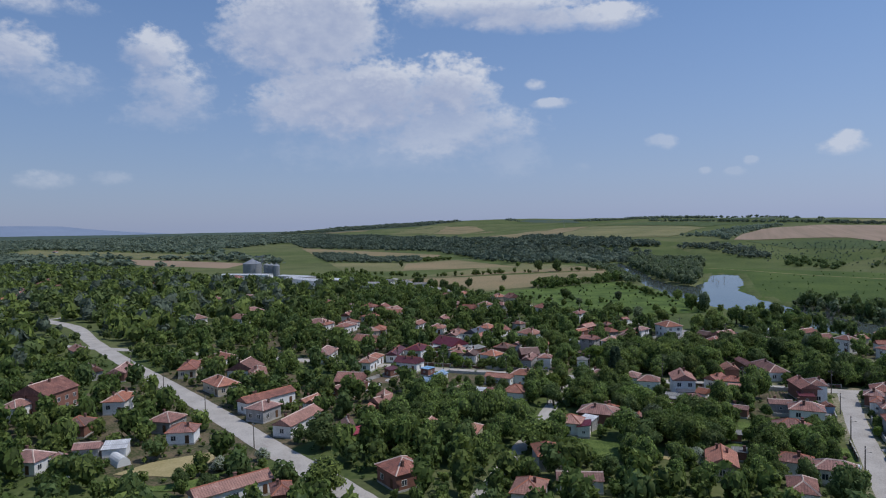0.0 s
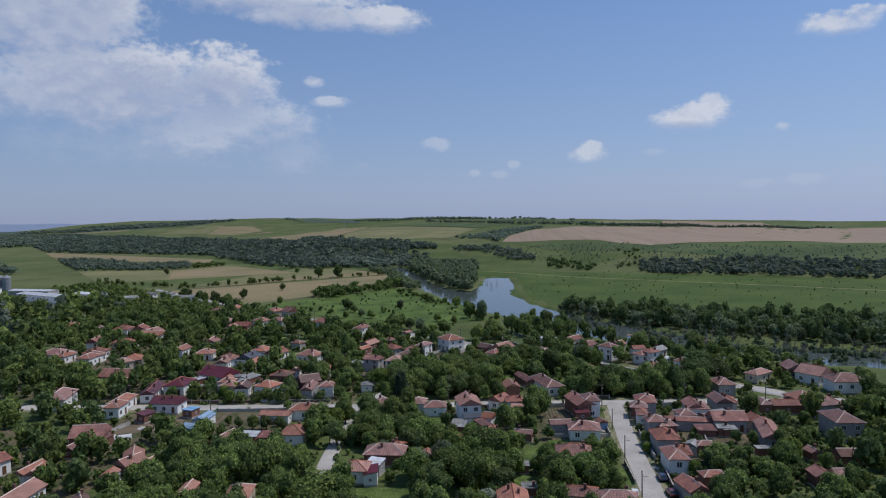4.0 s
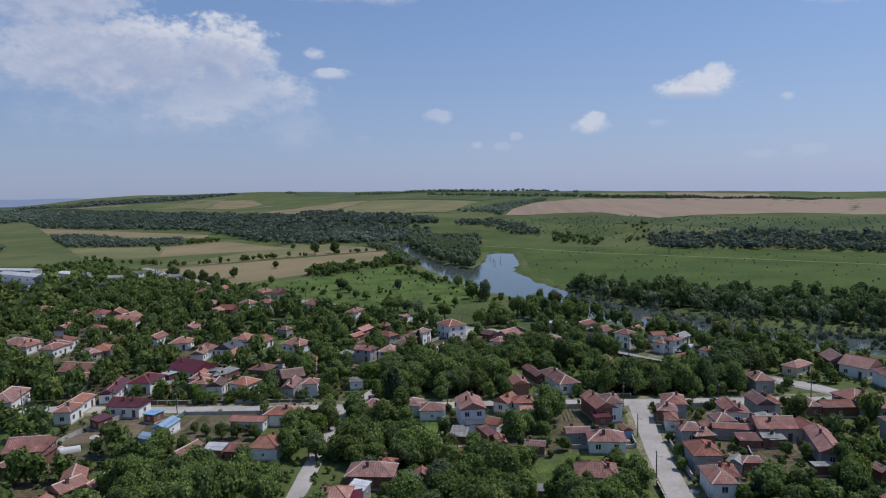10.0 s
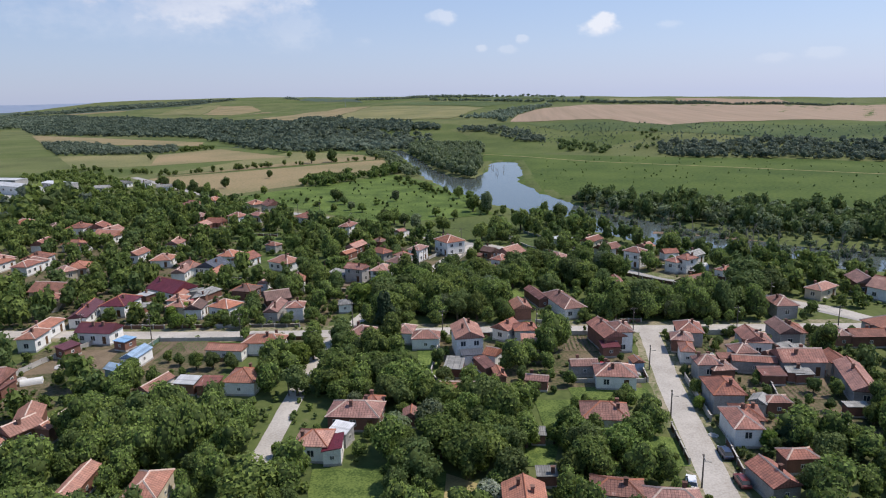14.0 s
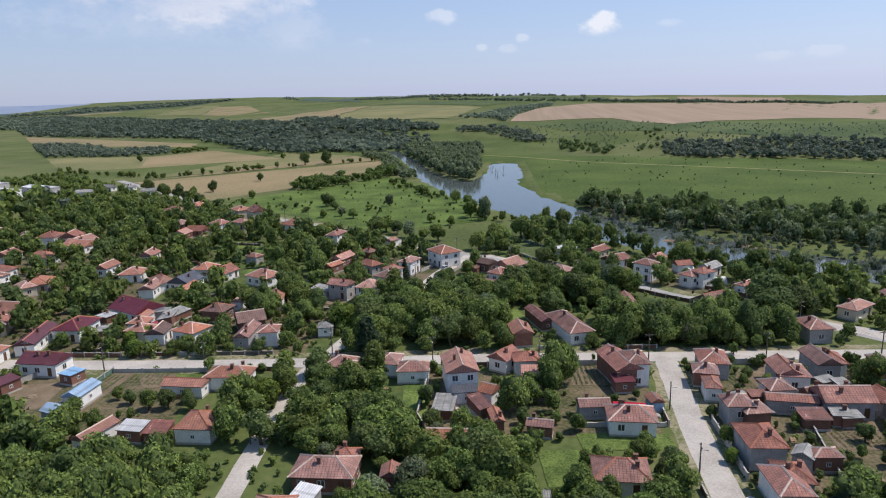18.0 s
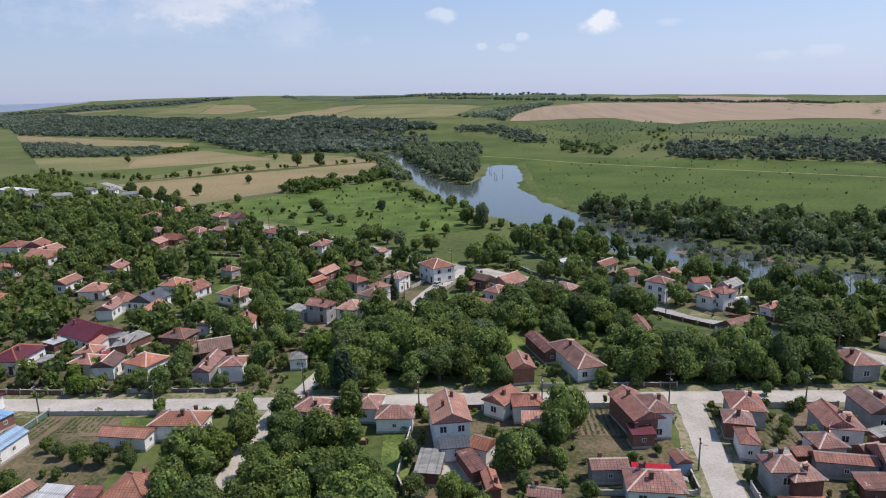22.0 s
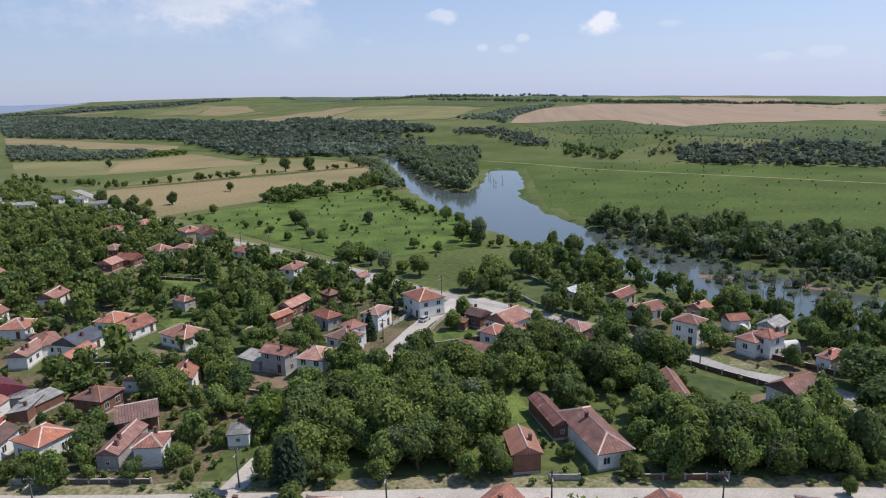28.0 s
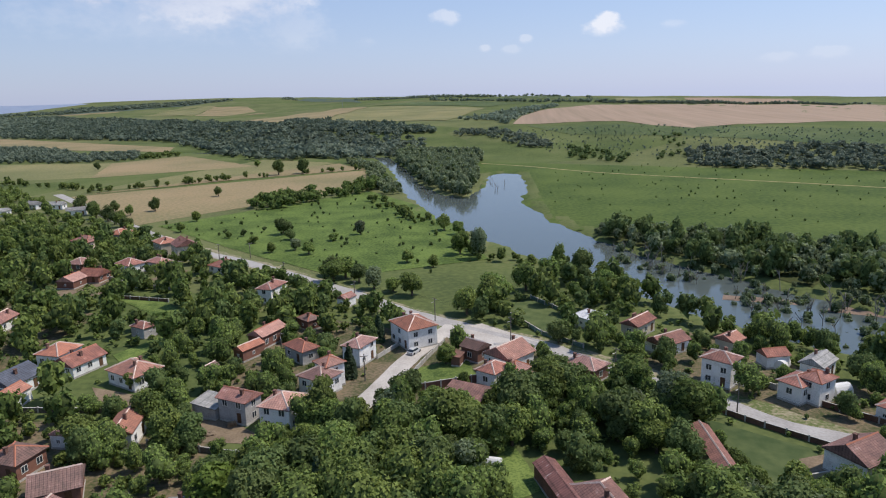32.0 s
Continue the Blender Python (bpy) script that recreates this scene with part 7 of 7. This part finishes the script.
tree(-46.4, 204.0, 1.29, 6, "round leafy green tree beside a house", sz=0.83)
tree(21.5, 174.7, 0.65, 0, "round leafy green tree beside a house", sz=0.81)
tree(-96.8, 80.2, 0.97, 10, "broad dark green walnut tree", sz=0.79)
tree(-106.7, 82.1, 0.71, 3, "broad dark green walnut tree", sz=0.87)
tree(-91.9, 113.9, 1.94, 6, "round leafy green tree beside a house", sz=0.72)
tree(-73.7, 88.7, 1.61, 0, "round leafy green tree beside a house", sz=0.76)
tree(-4.9, 136.8, 0.77, 15, "elder bush covered in white blossom", sz=0.83)
tree(-100.7, 101.9, 0.65, 15, "elder bush covered in white blossom", sz=0.83)
tree(-105.1, 92.4, 0.77, 15, "elder bush covered in white blossom", sz=0.79)
tree(11.4, 214.0, 0.19, 0, "round leafy green tree beside a house", sz=1.59)
tree(16.8, 214.7, 0.19, 2, "round leafy green tree beside a house", sz=1.59)
tree(28.6, 139.0, 0.23, 4, "round leafy green tree beside a house", sz=1.09)
tree(28.5, 137.4, 0.23, 6, "round leafy green tree beside a house", sz=1.09)
tree(37.2, 213.5, 0.29, 0, "round leafy green tree beside a house", sz=1.06)
tree(37.2, 210.0, 0.26, 2, "round leafy green tree beside a house", sz=1.07)
tree(35.4, 171.5, 0.48, 14, "bright fresh green leafy tree", sz=0.95)
tree(36.2, 187.8, 0.45, 6, "round leafy green tree beside a house", sz=0.95)
tree(36.2, 177.7, 0.55, 0, "round leafy green tree beside a house", sz=1.01)
for x, y, s, k in ((-82.4, 186.7, 0.5, 3), (-77, 184.4, 0.68, 0), (-73.2, 185.2, 0.7, 10), (-68, 184.6, 0.6, 3), (-86.4, 188.5, 0.45, 2), (-70.5, 188, 0.5, 6), (21, 150.7, 0.32, 2), (26.1, 151, 0.3, 4), (53, 167.4, 0.5, 3), (43.4, 156.4, 0.62, 14), (51, 185.5, 0.4, 0), (58, 165, 0.45, 2), (60.5, 180, 0.6, 10), (66, 167, 0.62, 0), (51, 150.9, 0.95, 3), (57.7, 157.4, 0.9, 4), (60.5, 172, 0.45, 6), (48.5, 206, 0.5, 10), (47, 203.5, 0.4, 0)):
    tree(x, y, s, k, "small leafy garden tree beside beds and sheds")
tree(-59.2, 191.5, 0.5, 14, "bright fresh green leafy tree")
VILLAGE = [(-190, 52), (-60, 52), (110, 60), (150, 200), (120, 262), (98, 292), (62, 340), (36, 374), (20, 384), (4, 362), (-6, 338), (-18, 326), (-38, 336), (-69, 361), (-108, 390), (-190, 446), (-260, 420), (-260, 52)]
VX, VY, VS = scatter(VILLAGE, 4.9, 0.8, 3, (0.45, 1.32))
GROVE = [(-44, 219), (-8, 221.5), (8, 223), (-4, 262), (6, 268), (28, 246), (24, 225), (62, 228), (58, 246), (20, 282), (-20, 282), (-46, 256)]
QX, QY, QS = scatter(GROVE, 4.7, 1.0, 8, (0.85, 1.65))
OX, OY, OS = scatter([(-43, 126), (-2, 126), (-2, 178), (-24, 183), (-43, 207)], 4.5, 0.95, 55, (0.65, 1.4))
PX, PY, PS = scatter([(0, 128), (28, 128), (28, 182), (2, 178)], 4.5, 0.88, 56, (0.55, 1.25))
HX, HY, HS = scatter([(-100, 112), (-52, 112), (-52, 168), (-100, 150)], 4.9, 0.92, 18, (0.75, 1.45))
VX, VY, VS = np.concatenate([QX, HX, OX, PX, VX]), np.concatenate([QY, HY, OY, PY, VY]), np.concatenate([QS, HS, OS, PS, VS])
_thin = (VX < -95) & (VY < 330) & (np.arange(len(VX)) % 10 < 3)
VX, VY, VS = VX[~_thin], VY[~_thin], VS[~_thin]
_near = np.argsort(np.hypot((VX + 2) * 1.3, (VY - 215) * 0.8))
_single = np.zeros(len(VX), bool)
_single[_near[:430]] = True
_single &= (VS > 0.45)
_pick = np.flatnonzero(_single)[:215]
_single[:] = False
_single[_pick] = True
for i in _pick:
    tree(float(VX[i]), float(VY[i]), float(VS[i]), int(i) % 14, ("round leafy green garden tree with an uneven crown", "leafy bright green fruit tree in a yard", "dense dark green garden tree")[int(i) % 3])
_rest = ~_single
_close = (np.abs(VX + 8) < 82) & (VY > 118) & (VY < 312)
_m = np.arange(len(VX)) % 5
for k, leaf in ((0, LEAF), (1, LEAF), (2, LEAF_DARK), (3, LEAF), (4, LEAF)):
    for close, level in ((True, "near"), (False, "mid")):
        sel = _rest & (_m == k) & (_close == close)
        woodland("village_trees", VX[sel], VY[sel], VS[sel], leaf, "leafy green garden trees and bushes between houses", seed=k, level=level, tall=1.12)
EX, EY, ES = scatter([(37, 148), (80, 150), (84, 216), (38, 214)], 2.6, 0.75, 71, (0.2, 0.5))
woodland("garden_shrubs", EX, EY, ES, LEAF_DARK, "dark shrubs and vines crowding the yards", "shrubs", seed=72, level="mid")
EX, EY, ES = scatter([(-126, 214), (-54, 218), (-54, 262), (-126, 258)], 3.0, 0.5, 73, (0.2, 0.5))
woodland("garden_shrubs", EX, EY, ES, LEAF, "green shrubs and vines between the street houses", "shrubs", seed=74, level="mid")
UX, UY, US = scatter(VILLAGE, 3.5, 0.62, 4, (0.17, 0.38))
_m = np.arange(len(UX)) % 2
woodland("undergrowth", UX[_m == 0], UY[_m == 0], US[_m == 0], LEAF, "low shrubs and tall weeds between garden trees", "undergrowth", seed=41, tall=0.7, level="shrub")
woodland("undergrowth", UX[_m == 1], UY[_m == 1], US[_m == 1], LEAF_DARK, "low dark shrubs and weeds between garden trees", "undergrowth", seed=42, tall=0.7, level="shrub")
FARVILLAGE = [(-260, 90), (-260, 420), (-300, 470), (-520, 520), (-900, 640), (-1100, 560), (-760, 120), (-420, 40)]
FX, FY, FS = scatter(FARVILLAGE, 8.6, 0.82, 5, (0.9, 2.0))
_m = np.arange(len(FX)) % 5
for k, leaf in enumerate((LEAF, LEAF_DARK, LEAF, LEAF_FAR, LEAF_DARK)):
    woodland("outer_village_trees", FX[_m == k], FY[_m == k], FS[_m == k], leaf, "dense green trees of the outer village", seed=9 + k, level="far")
# woods on the far bank
BANK = [(31, 432), (44, 412), (56, 398), (71, 381), (83, 363), (106, 352), (150, 325), (230, 296), (420, 250), (430, 320), (260, 370), (160, 395), (130, 404), (103, 419), (85, 431), (66, 447), (47, 465), (33, 462)]
BX, BY, BS = scatter(BANK, 4.1, 0.97, 11, (0.65, 1.3))
_m = np.arange(len(BX)) % 3
woodland("riverside_willows", BX[_m == 0], BY[_m == 0], BS[_m == 0], LEAF_PALE, "silvery green willows along the river", tall=1.0, seed=12)
woodland("riverside_poplars", BX[_m == 1], BY[_m == 1], BS[_m == 1] * 1.1, LEAF_DARK, "dark green poplars along the river", tall=1.25, seed=13)
woodland("riverside_thicket", BX[_m == 2], BY[_m == 2], BS[_m == 2] * 0.8, LEAF_PALE, "grey-green thicket along the river", tall=1.0, seed=16)
# half-drowned willows and snags in the shallows
_rng = np.random.default_rng(31)
SX = _rng.uniform(34, 170, 2300)
SY = _rng.uniform(285, 420, 2300)
_e = water_edge(SX, SY)
_far = ((SX - 38) * 0.62 + (SY - 415) * 0.78 > -26) | (SX > 62)
_ok = (_e < 2) & (_e > -19) & _far
SX, SY = SX[_ok], SY[_ok]
_k = _rng.uniform(0, 1, len(SX))
woodland("drowned_willows", SX[_k < 0.36], SY[_k < 0.36], _rng.uniform(0.2, 0.7, (_k < 0.36).sum()), LEAF_PALE, "grey-green willow scrub standing in the shallows", tall=1.0, seed=32, sink=0.0)


def snag(x, y, tall, seed):
    """A dead bare tree with a few broken limbs."""
    rnd = random.Random(seed)
    base = new("dead_tree")
    base.matrix_basis = pose(x, y, float(height(x, y)), rnd.uniform(-9, 9), rnd.uniform(-9, 9), rnd.uniform(0, 360))
    bm = bmesh.new()
    cylinder(bm, 0, 0, -0.5, tall, 0.16, 0.05, 6)
    part("trunk", bm, SNAG, base)
    for _ in range(5):
        z, a, n = tall * rnd.uniform(0.35, 0.9), rnd.uniform(0, 6.28), rnd.uniform(0.9, 2.2)
        bm = bmesh.new()
        bar(bm, (0, 0, z), (math.cos(a) * n * 0.7, math.sin(a) * n * 0.7, z + n), 0.12, 0.1)
        part("limb", bm, SNAG, base)
    return tagged(base, "bare grey dead tree standing in shallow water", "dead tree", "dead trees")


SNAG = material("bleached_dead_wood", (0.3, 0.27, 0.23), (0.16, 0.14, 0.12), 2, 14, vary=0.2)
for i in np.flatnonzero(_k > 0.5)[:110]:
    snag(float(SX[i]), float(SY[i]), 3.5 + 4.5 * ((i * 37) % 10) / 10, int(i))
for x, y in ((-20, 610), (-14, 625), (-24, 640), (-18, 600), (-26, 655), (-30, 600), (-60, 560), (-66, 585), (-52, 548), (38, 420), (26, 405)):
    snag(x, y, 4.5, x * 7 + y)
ISLE = [(-125, 800), (-95, 690), (-82, 625), (-62, 560), (-36, 558), (-20, 605), (-33, 711), (-46, 845), (-87, 880), (-134, 870)]
IX, IY, IS = scatter(ISLE, 5.6, 0.97, 14, (0.8, 1.6))
woodland("island_trees", IX, IY, IS, LEAF_PALE, "thick grove on the wooded river island", tall=1.1, seed=15)
LX, LY, LS = scatter([(-160, 790), (-128, 735), (-114, 690), (-92, 610), (-78, 572), (-90, 570), (-108, 616), (-125, 680), (-150, 735), (-178, 800)], 5, 0.8, 51, (0.6, 1.25))
woodland("bank_willows", LX, LY, LS, LEAF_PALE, "grey-green willows along the narrow channel", tall=1.0, seed=52)
LX, LY, LS = scatter([(-98, 560), (-78, 530), (-60, 500), (-40, 468), (-24, 430), (-6, 400), (10, 384), (16, 380), (4, 374), (-14, 388), (-34, 428), (-52, 466), (-74, 500), (-92, 535)], 4.2, 0.4, 53, (0.3, 0.95))
woodland("near_bank_trees", LX, LY, LS, LEAF, "green trees and bushes on the near river bank", tall=1.0, seed=54, level="near")
for x, y, s, k, sz in ((-113, 445, 1.35, 3, 0.9), (-167, 450, 0.8, 0, 0.9), (-173, 479, 1.0, 2, 0.8), (-85, 431, 0.8, 4, 0.8), (-76, 445, 0.95, 5, 1.1), (-38, 455, 1.25, 0, 0.9), (-18, 399, 1.3, 5, 1.45), (-26, 406, 1.25, 12, 1.1), (12, 386, 1.0, 0, 1.4), (19, 372, 1.4, 3, 1.1),
                       (-45, 392, 0.95, 0, 0.8), (-34, 385, 0.85, 2, 0.8), (-50, 356, 1.2, 5, 1.0), (-36, 349, 1.3, 12, 0.85), (-43, 353, 1.0, 4, 0.9), (-63, 369, 1.5, 0, 0.8), (-69, 373, 1.3, 3, 0.85), (-57, 364, 1.2, 10, 0.85), (-17, 331, 1.4, 0, 0.85), (-11, 336, 1.5, 2, 0.95), (-9, 346, 1.6, 4, 0.95), (0, 356, 1.5, 0, 0.95), (8, 361, 1.4, 2, 1.0), (24, 354, 1.3, 4, 1.1), (30, 346, 1.2, 0, 1.0), (8, 309, 1.05, 3, 0.9),
                       (-30, 445, 1.0, 12, 0.9), (-64, 490, 0.8, 0, 0.8), (-136, 436, 0.6, 2, 0.8), (-131, 441, 0.65, 6, 0.8), (-96, 412, 0.9, 5, 0.9), (-88, 405, 1.0, 0, 0.8), (-120, 425, 0.8, 4, 0.8), (-105, 408, 0.8, 2, 0.8)):
    tree(x, y, s, k, "leafy tree standing in the rough river meadow", group="meadow trees", sz=sz)
LX, LY, LS = scatter([(31, 432), (56, 398), (83, 363), (106, 352), (150, 325), (230, 296), (420, 250), (415, 228), (225, 277), (140, 308), (98, 325), (75, 350), (50, 384), (28, 418)], 3.6, 0.42, 57, (0.25, 0.62))
woodland("shore_scrub", LX, LY, LS, LEAF_PALE, "grey-green willow scrub along the flooded shore", tall=1.1, seed=58)
# plain and hill growth, far off
def grove(name, poly, spacing, density, sizes, leaf, label, seed, tall=1.0, level="far"):
    x, y, s = scatter(poly, spacing, density, seed, sizes)
    if len(x):
        woodland(name, x, y, s, leaf, label, seed=seed, tall=tall, level=level)
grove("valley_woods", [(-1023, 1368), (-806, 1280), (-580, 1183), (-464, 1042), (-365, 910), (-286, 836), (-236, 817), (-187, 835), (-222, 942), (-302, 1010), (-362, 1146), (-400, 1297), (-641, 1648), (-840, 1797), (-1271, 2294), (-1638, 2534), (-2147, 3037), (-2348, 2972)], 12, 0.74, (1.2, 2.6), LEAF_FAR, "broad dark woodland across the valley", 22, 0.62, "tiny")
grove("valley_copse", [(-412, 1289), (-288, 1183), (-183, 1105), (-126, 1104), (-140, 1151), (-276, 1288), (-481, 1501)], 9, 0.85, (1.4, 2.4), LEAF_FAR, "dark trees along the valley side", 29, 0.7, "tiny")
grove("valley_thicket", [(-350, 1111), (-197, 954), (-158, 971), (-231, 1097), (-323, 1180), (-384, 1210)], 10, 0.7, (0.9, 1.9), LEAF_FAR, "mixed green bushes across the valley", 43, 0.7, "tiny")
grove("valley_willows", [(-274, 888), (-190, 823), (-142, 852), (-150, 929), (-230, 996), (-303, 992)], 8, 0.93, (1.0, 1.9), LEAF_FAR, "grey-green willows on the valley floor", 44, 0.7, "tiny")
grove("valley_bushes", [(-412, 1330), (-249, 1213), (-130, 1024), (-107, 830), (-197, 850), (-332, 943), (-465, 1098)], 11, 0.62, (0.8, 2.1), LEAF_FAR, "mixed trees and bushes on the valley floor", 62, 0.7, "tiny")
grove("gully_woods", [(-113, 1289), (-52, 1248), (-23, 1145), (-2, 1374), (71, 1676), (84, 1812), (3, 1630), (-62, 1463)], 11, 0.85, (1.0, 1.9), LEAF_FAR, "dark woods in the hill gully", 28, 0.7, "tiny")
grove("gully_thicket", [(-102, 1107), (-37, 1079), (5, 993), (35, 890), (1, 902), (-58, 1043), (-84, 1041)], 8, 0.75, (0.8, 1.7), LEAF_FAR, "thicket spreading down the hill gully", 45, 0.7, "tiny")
grove("hill_foot_thicket", [(42, 808), (66, 761), (90, 753), (100, 802), (76, 854), (51, 904)], 8, 0.7, (0.8, 1.4), LEAF_DARK, "dark thicket on the slope", 27, 0.75, "far")
grove("hill_gap_scrub", [(117, 768), (140, 752), (160, 821), (165, 906), (139, 925), (142, 834)], 9, 0.45, (0.6, 1.2), LEAF_DARK, "scrub in the eroded gully", 46, 0.75, "far")
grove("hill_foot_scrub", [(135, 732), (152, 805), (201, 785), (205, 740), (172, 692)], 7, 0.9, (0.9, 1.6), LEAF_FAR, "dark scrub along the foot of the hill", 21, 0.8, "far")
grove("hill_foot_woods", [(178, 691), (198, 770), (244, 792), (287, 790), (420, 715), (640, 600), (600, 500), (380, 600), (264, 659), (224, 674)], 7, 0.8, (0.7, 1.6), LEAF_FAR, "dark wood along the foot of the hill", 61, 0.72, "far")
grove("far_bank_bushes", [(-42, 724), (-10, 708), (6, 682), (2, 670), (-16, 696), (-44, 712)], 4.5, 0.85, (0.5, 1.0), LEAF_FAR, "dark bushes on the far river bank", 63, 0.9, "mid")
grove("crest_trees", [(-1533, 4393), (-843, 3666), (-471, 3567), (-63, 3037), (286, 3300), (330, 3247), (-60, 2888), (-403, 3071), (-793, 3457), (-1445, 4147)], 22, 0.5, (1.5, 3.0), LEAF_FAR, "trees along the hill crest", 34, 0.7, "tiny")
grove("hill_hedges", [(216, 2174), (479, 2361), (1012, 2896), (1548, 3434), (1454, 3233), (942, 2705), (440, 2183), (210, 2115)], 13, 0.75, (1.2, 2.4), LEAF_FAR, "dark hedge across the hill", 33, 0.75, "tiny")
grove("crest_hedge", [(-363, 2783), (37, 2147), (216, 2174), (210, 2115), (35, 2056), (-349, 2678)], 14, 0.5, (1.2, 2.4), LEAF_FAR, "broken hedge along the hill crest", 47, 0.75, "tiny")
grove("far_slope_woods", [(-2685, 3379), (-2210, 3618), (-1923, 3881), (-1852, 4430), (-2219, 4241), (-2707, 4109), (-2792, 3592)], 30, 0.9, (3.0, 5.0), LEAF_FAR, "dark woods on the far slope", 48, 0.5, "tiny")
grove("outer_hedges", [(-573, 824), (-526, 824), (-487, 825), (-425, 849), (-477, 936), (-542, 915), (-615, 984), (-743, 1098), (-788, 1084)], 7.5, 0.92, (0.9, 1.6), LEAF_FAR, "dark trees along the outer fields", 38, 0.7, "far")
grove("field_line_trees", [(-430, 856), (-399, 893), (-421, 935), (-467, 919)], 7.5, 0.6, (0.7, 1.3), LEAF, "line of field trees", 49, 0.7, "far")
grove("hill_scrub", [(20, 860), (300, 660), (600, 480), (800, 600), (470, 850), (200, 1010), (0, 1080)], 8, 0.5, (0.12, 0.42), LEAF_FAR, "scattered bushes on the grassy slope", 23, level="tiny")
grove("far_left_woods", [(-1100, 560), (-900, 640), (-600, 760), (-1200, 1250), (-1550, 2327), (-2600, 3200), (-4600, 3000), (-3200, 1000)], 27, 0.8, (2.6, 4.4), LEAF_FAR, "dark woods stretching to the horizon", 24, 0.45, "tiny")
grove("road_trees", [(-420, 640), (-330, 560), (-250, 490), (-190, 445), (-150, 410), (-165, 395), (-260, 420), (-300, 470), (-420, 540)], 5.5, 0.5, (0.6, 1.1), LEAF, "dense green trees along the river road", 50, level="mid")
CLEARINGS.clear()
grove("field_hedge", [(-309, 586), (-228, 663), (-140, 728), (-139, 736), (-229, 672), (-318, 594)], 5.5, 0.6, (0.45, 0.95), LEAF, "hedge between the fields", 25, level="mid")
grove("field_hedge_far", [(-322, 600), (-418, 637), (-424, 647), (-318, 612)], 6, 0.7, (0.5, 1.0), LEAF, "hedge along the crop field", 36)
grove("field_edge_bushes", [(-170, 520), (-120, 590), (-108, 640), (-98, 640), (-104, 575), (-150, 505)], 5, 0.7, (0.7, 1.35), LEAF, "bushes along the grain field", 37, level="mid")
grove("meadow_bushes", [(-190, 465), (-110, 585), (-50, 500), (-14, 410), (-30, 370), (-80, 385), (-110, 412)], 5, 0.16, (0.08, 0.36), LEAF_DARK, "scattered bushes on the rough meadow", 26, level="mid")
grove("meadow_tufts", [(15, 520), (300, 392), (560, 300), (700, 400), (330, 600), (110, 750), (20, 740)], 9, 0.2, (0.1, 0.26), LEAF_DARK, "low dark tufts and shrubs on the river meadow", 39)
for x, y, s, k in ((-188, 702, 1.9, 3), (-206, 692, 1.9, 10), (-215, 512, 1.15, 3), (-203, 570, 1.0, 10), (-312, 606, 0.8, 3), (-253, 763, 1.1, 4), (-408, 750, 1.1, 3)):
    tree(x, y, s, k, "lone leafy tree in the grain field", sz=1.1)
for x, y, s, k in ((-196, 452, 1.2, 3), (-206, 463, 1.3, 0), (-214, 470, 1.1, 10), (-224, 480, 1.35, 3), (-236, 488, 1.2, 0), (-246, 500, 1.3, 10), (-262, 512, 1.2, 3), (-276, 532, 1.3, 4), (-240, 512, 1.0, 3), (-222, 498, 0.9, 0)):
    tree(x, y, s, k, "dark leafy tree beside the river road", group="road trees")
# woods and hills at the edge of sight, haze painted in as blue
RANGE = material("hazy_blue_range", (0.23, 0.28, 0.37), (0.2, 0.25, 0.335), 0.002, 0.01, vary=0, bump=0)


def far_range(name, r0, r1, foot, share, mat, label):
    v, f = [], []
    for i in range(91):
        deg = -105 + i
        fade = min(1.0, max(0.0, (-17 - deg) / 10))
        top = (62 + max(0, -38 - deg) * 2.0 + 5 * math.sin(i * 0.21) + 3 * math.sin(i * 0.53 + 1)) * fade
        for r, z in ((r0, foot), (r1, top * share)):
            v.append((r * math.sin(radians(deg)), 60 + r * math.cos(radians(deg)), z))
        if i:
            a = (i - 1) * 2
            f.append((a, a + 2, a + 3, a + 1))
    tagged(mesh_object(name, v, f, mat, True), label, "hills", kind="structure")


far_range("backdrop_woods", 4300, 4900, -12, 0.3, FARWOOD, "dark distant woods before the hills")
far_range("backdrop_range", 5000, 5700, -30, 1.0, RANGE, "far hills with haze painted as pale blue")
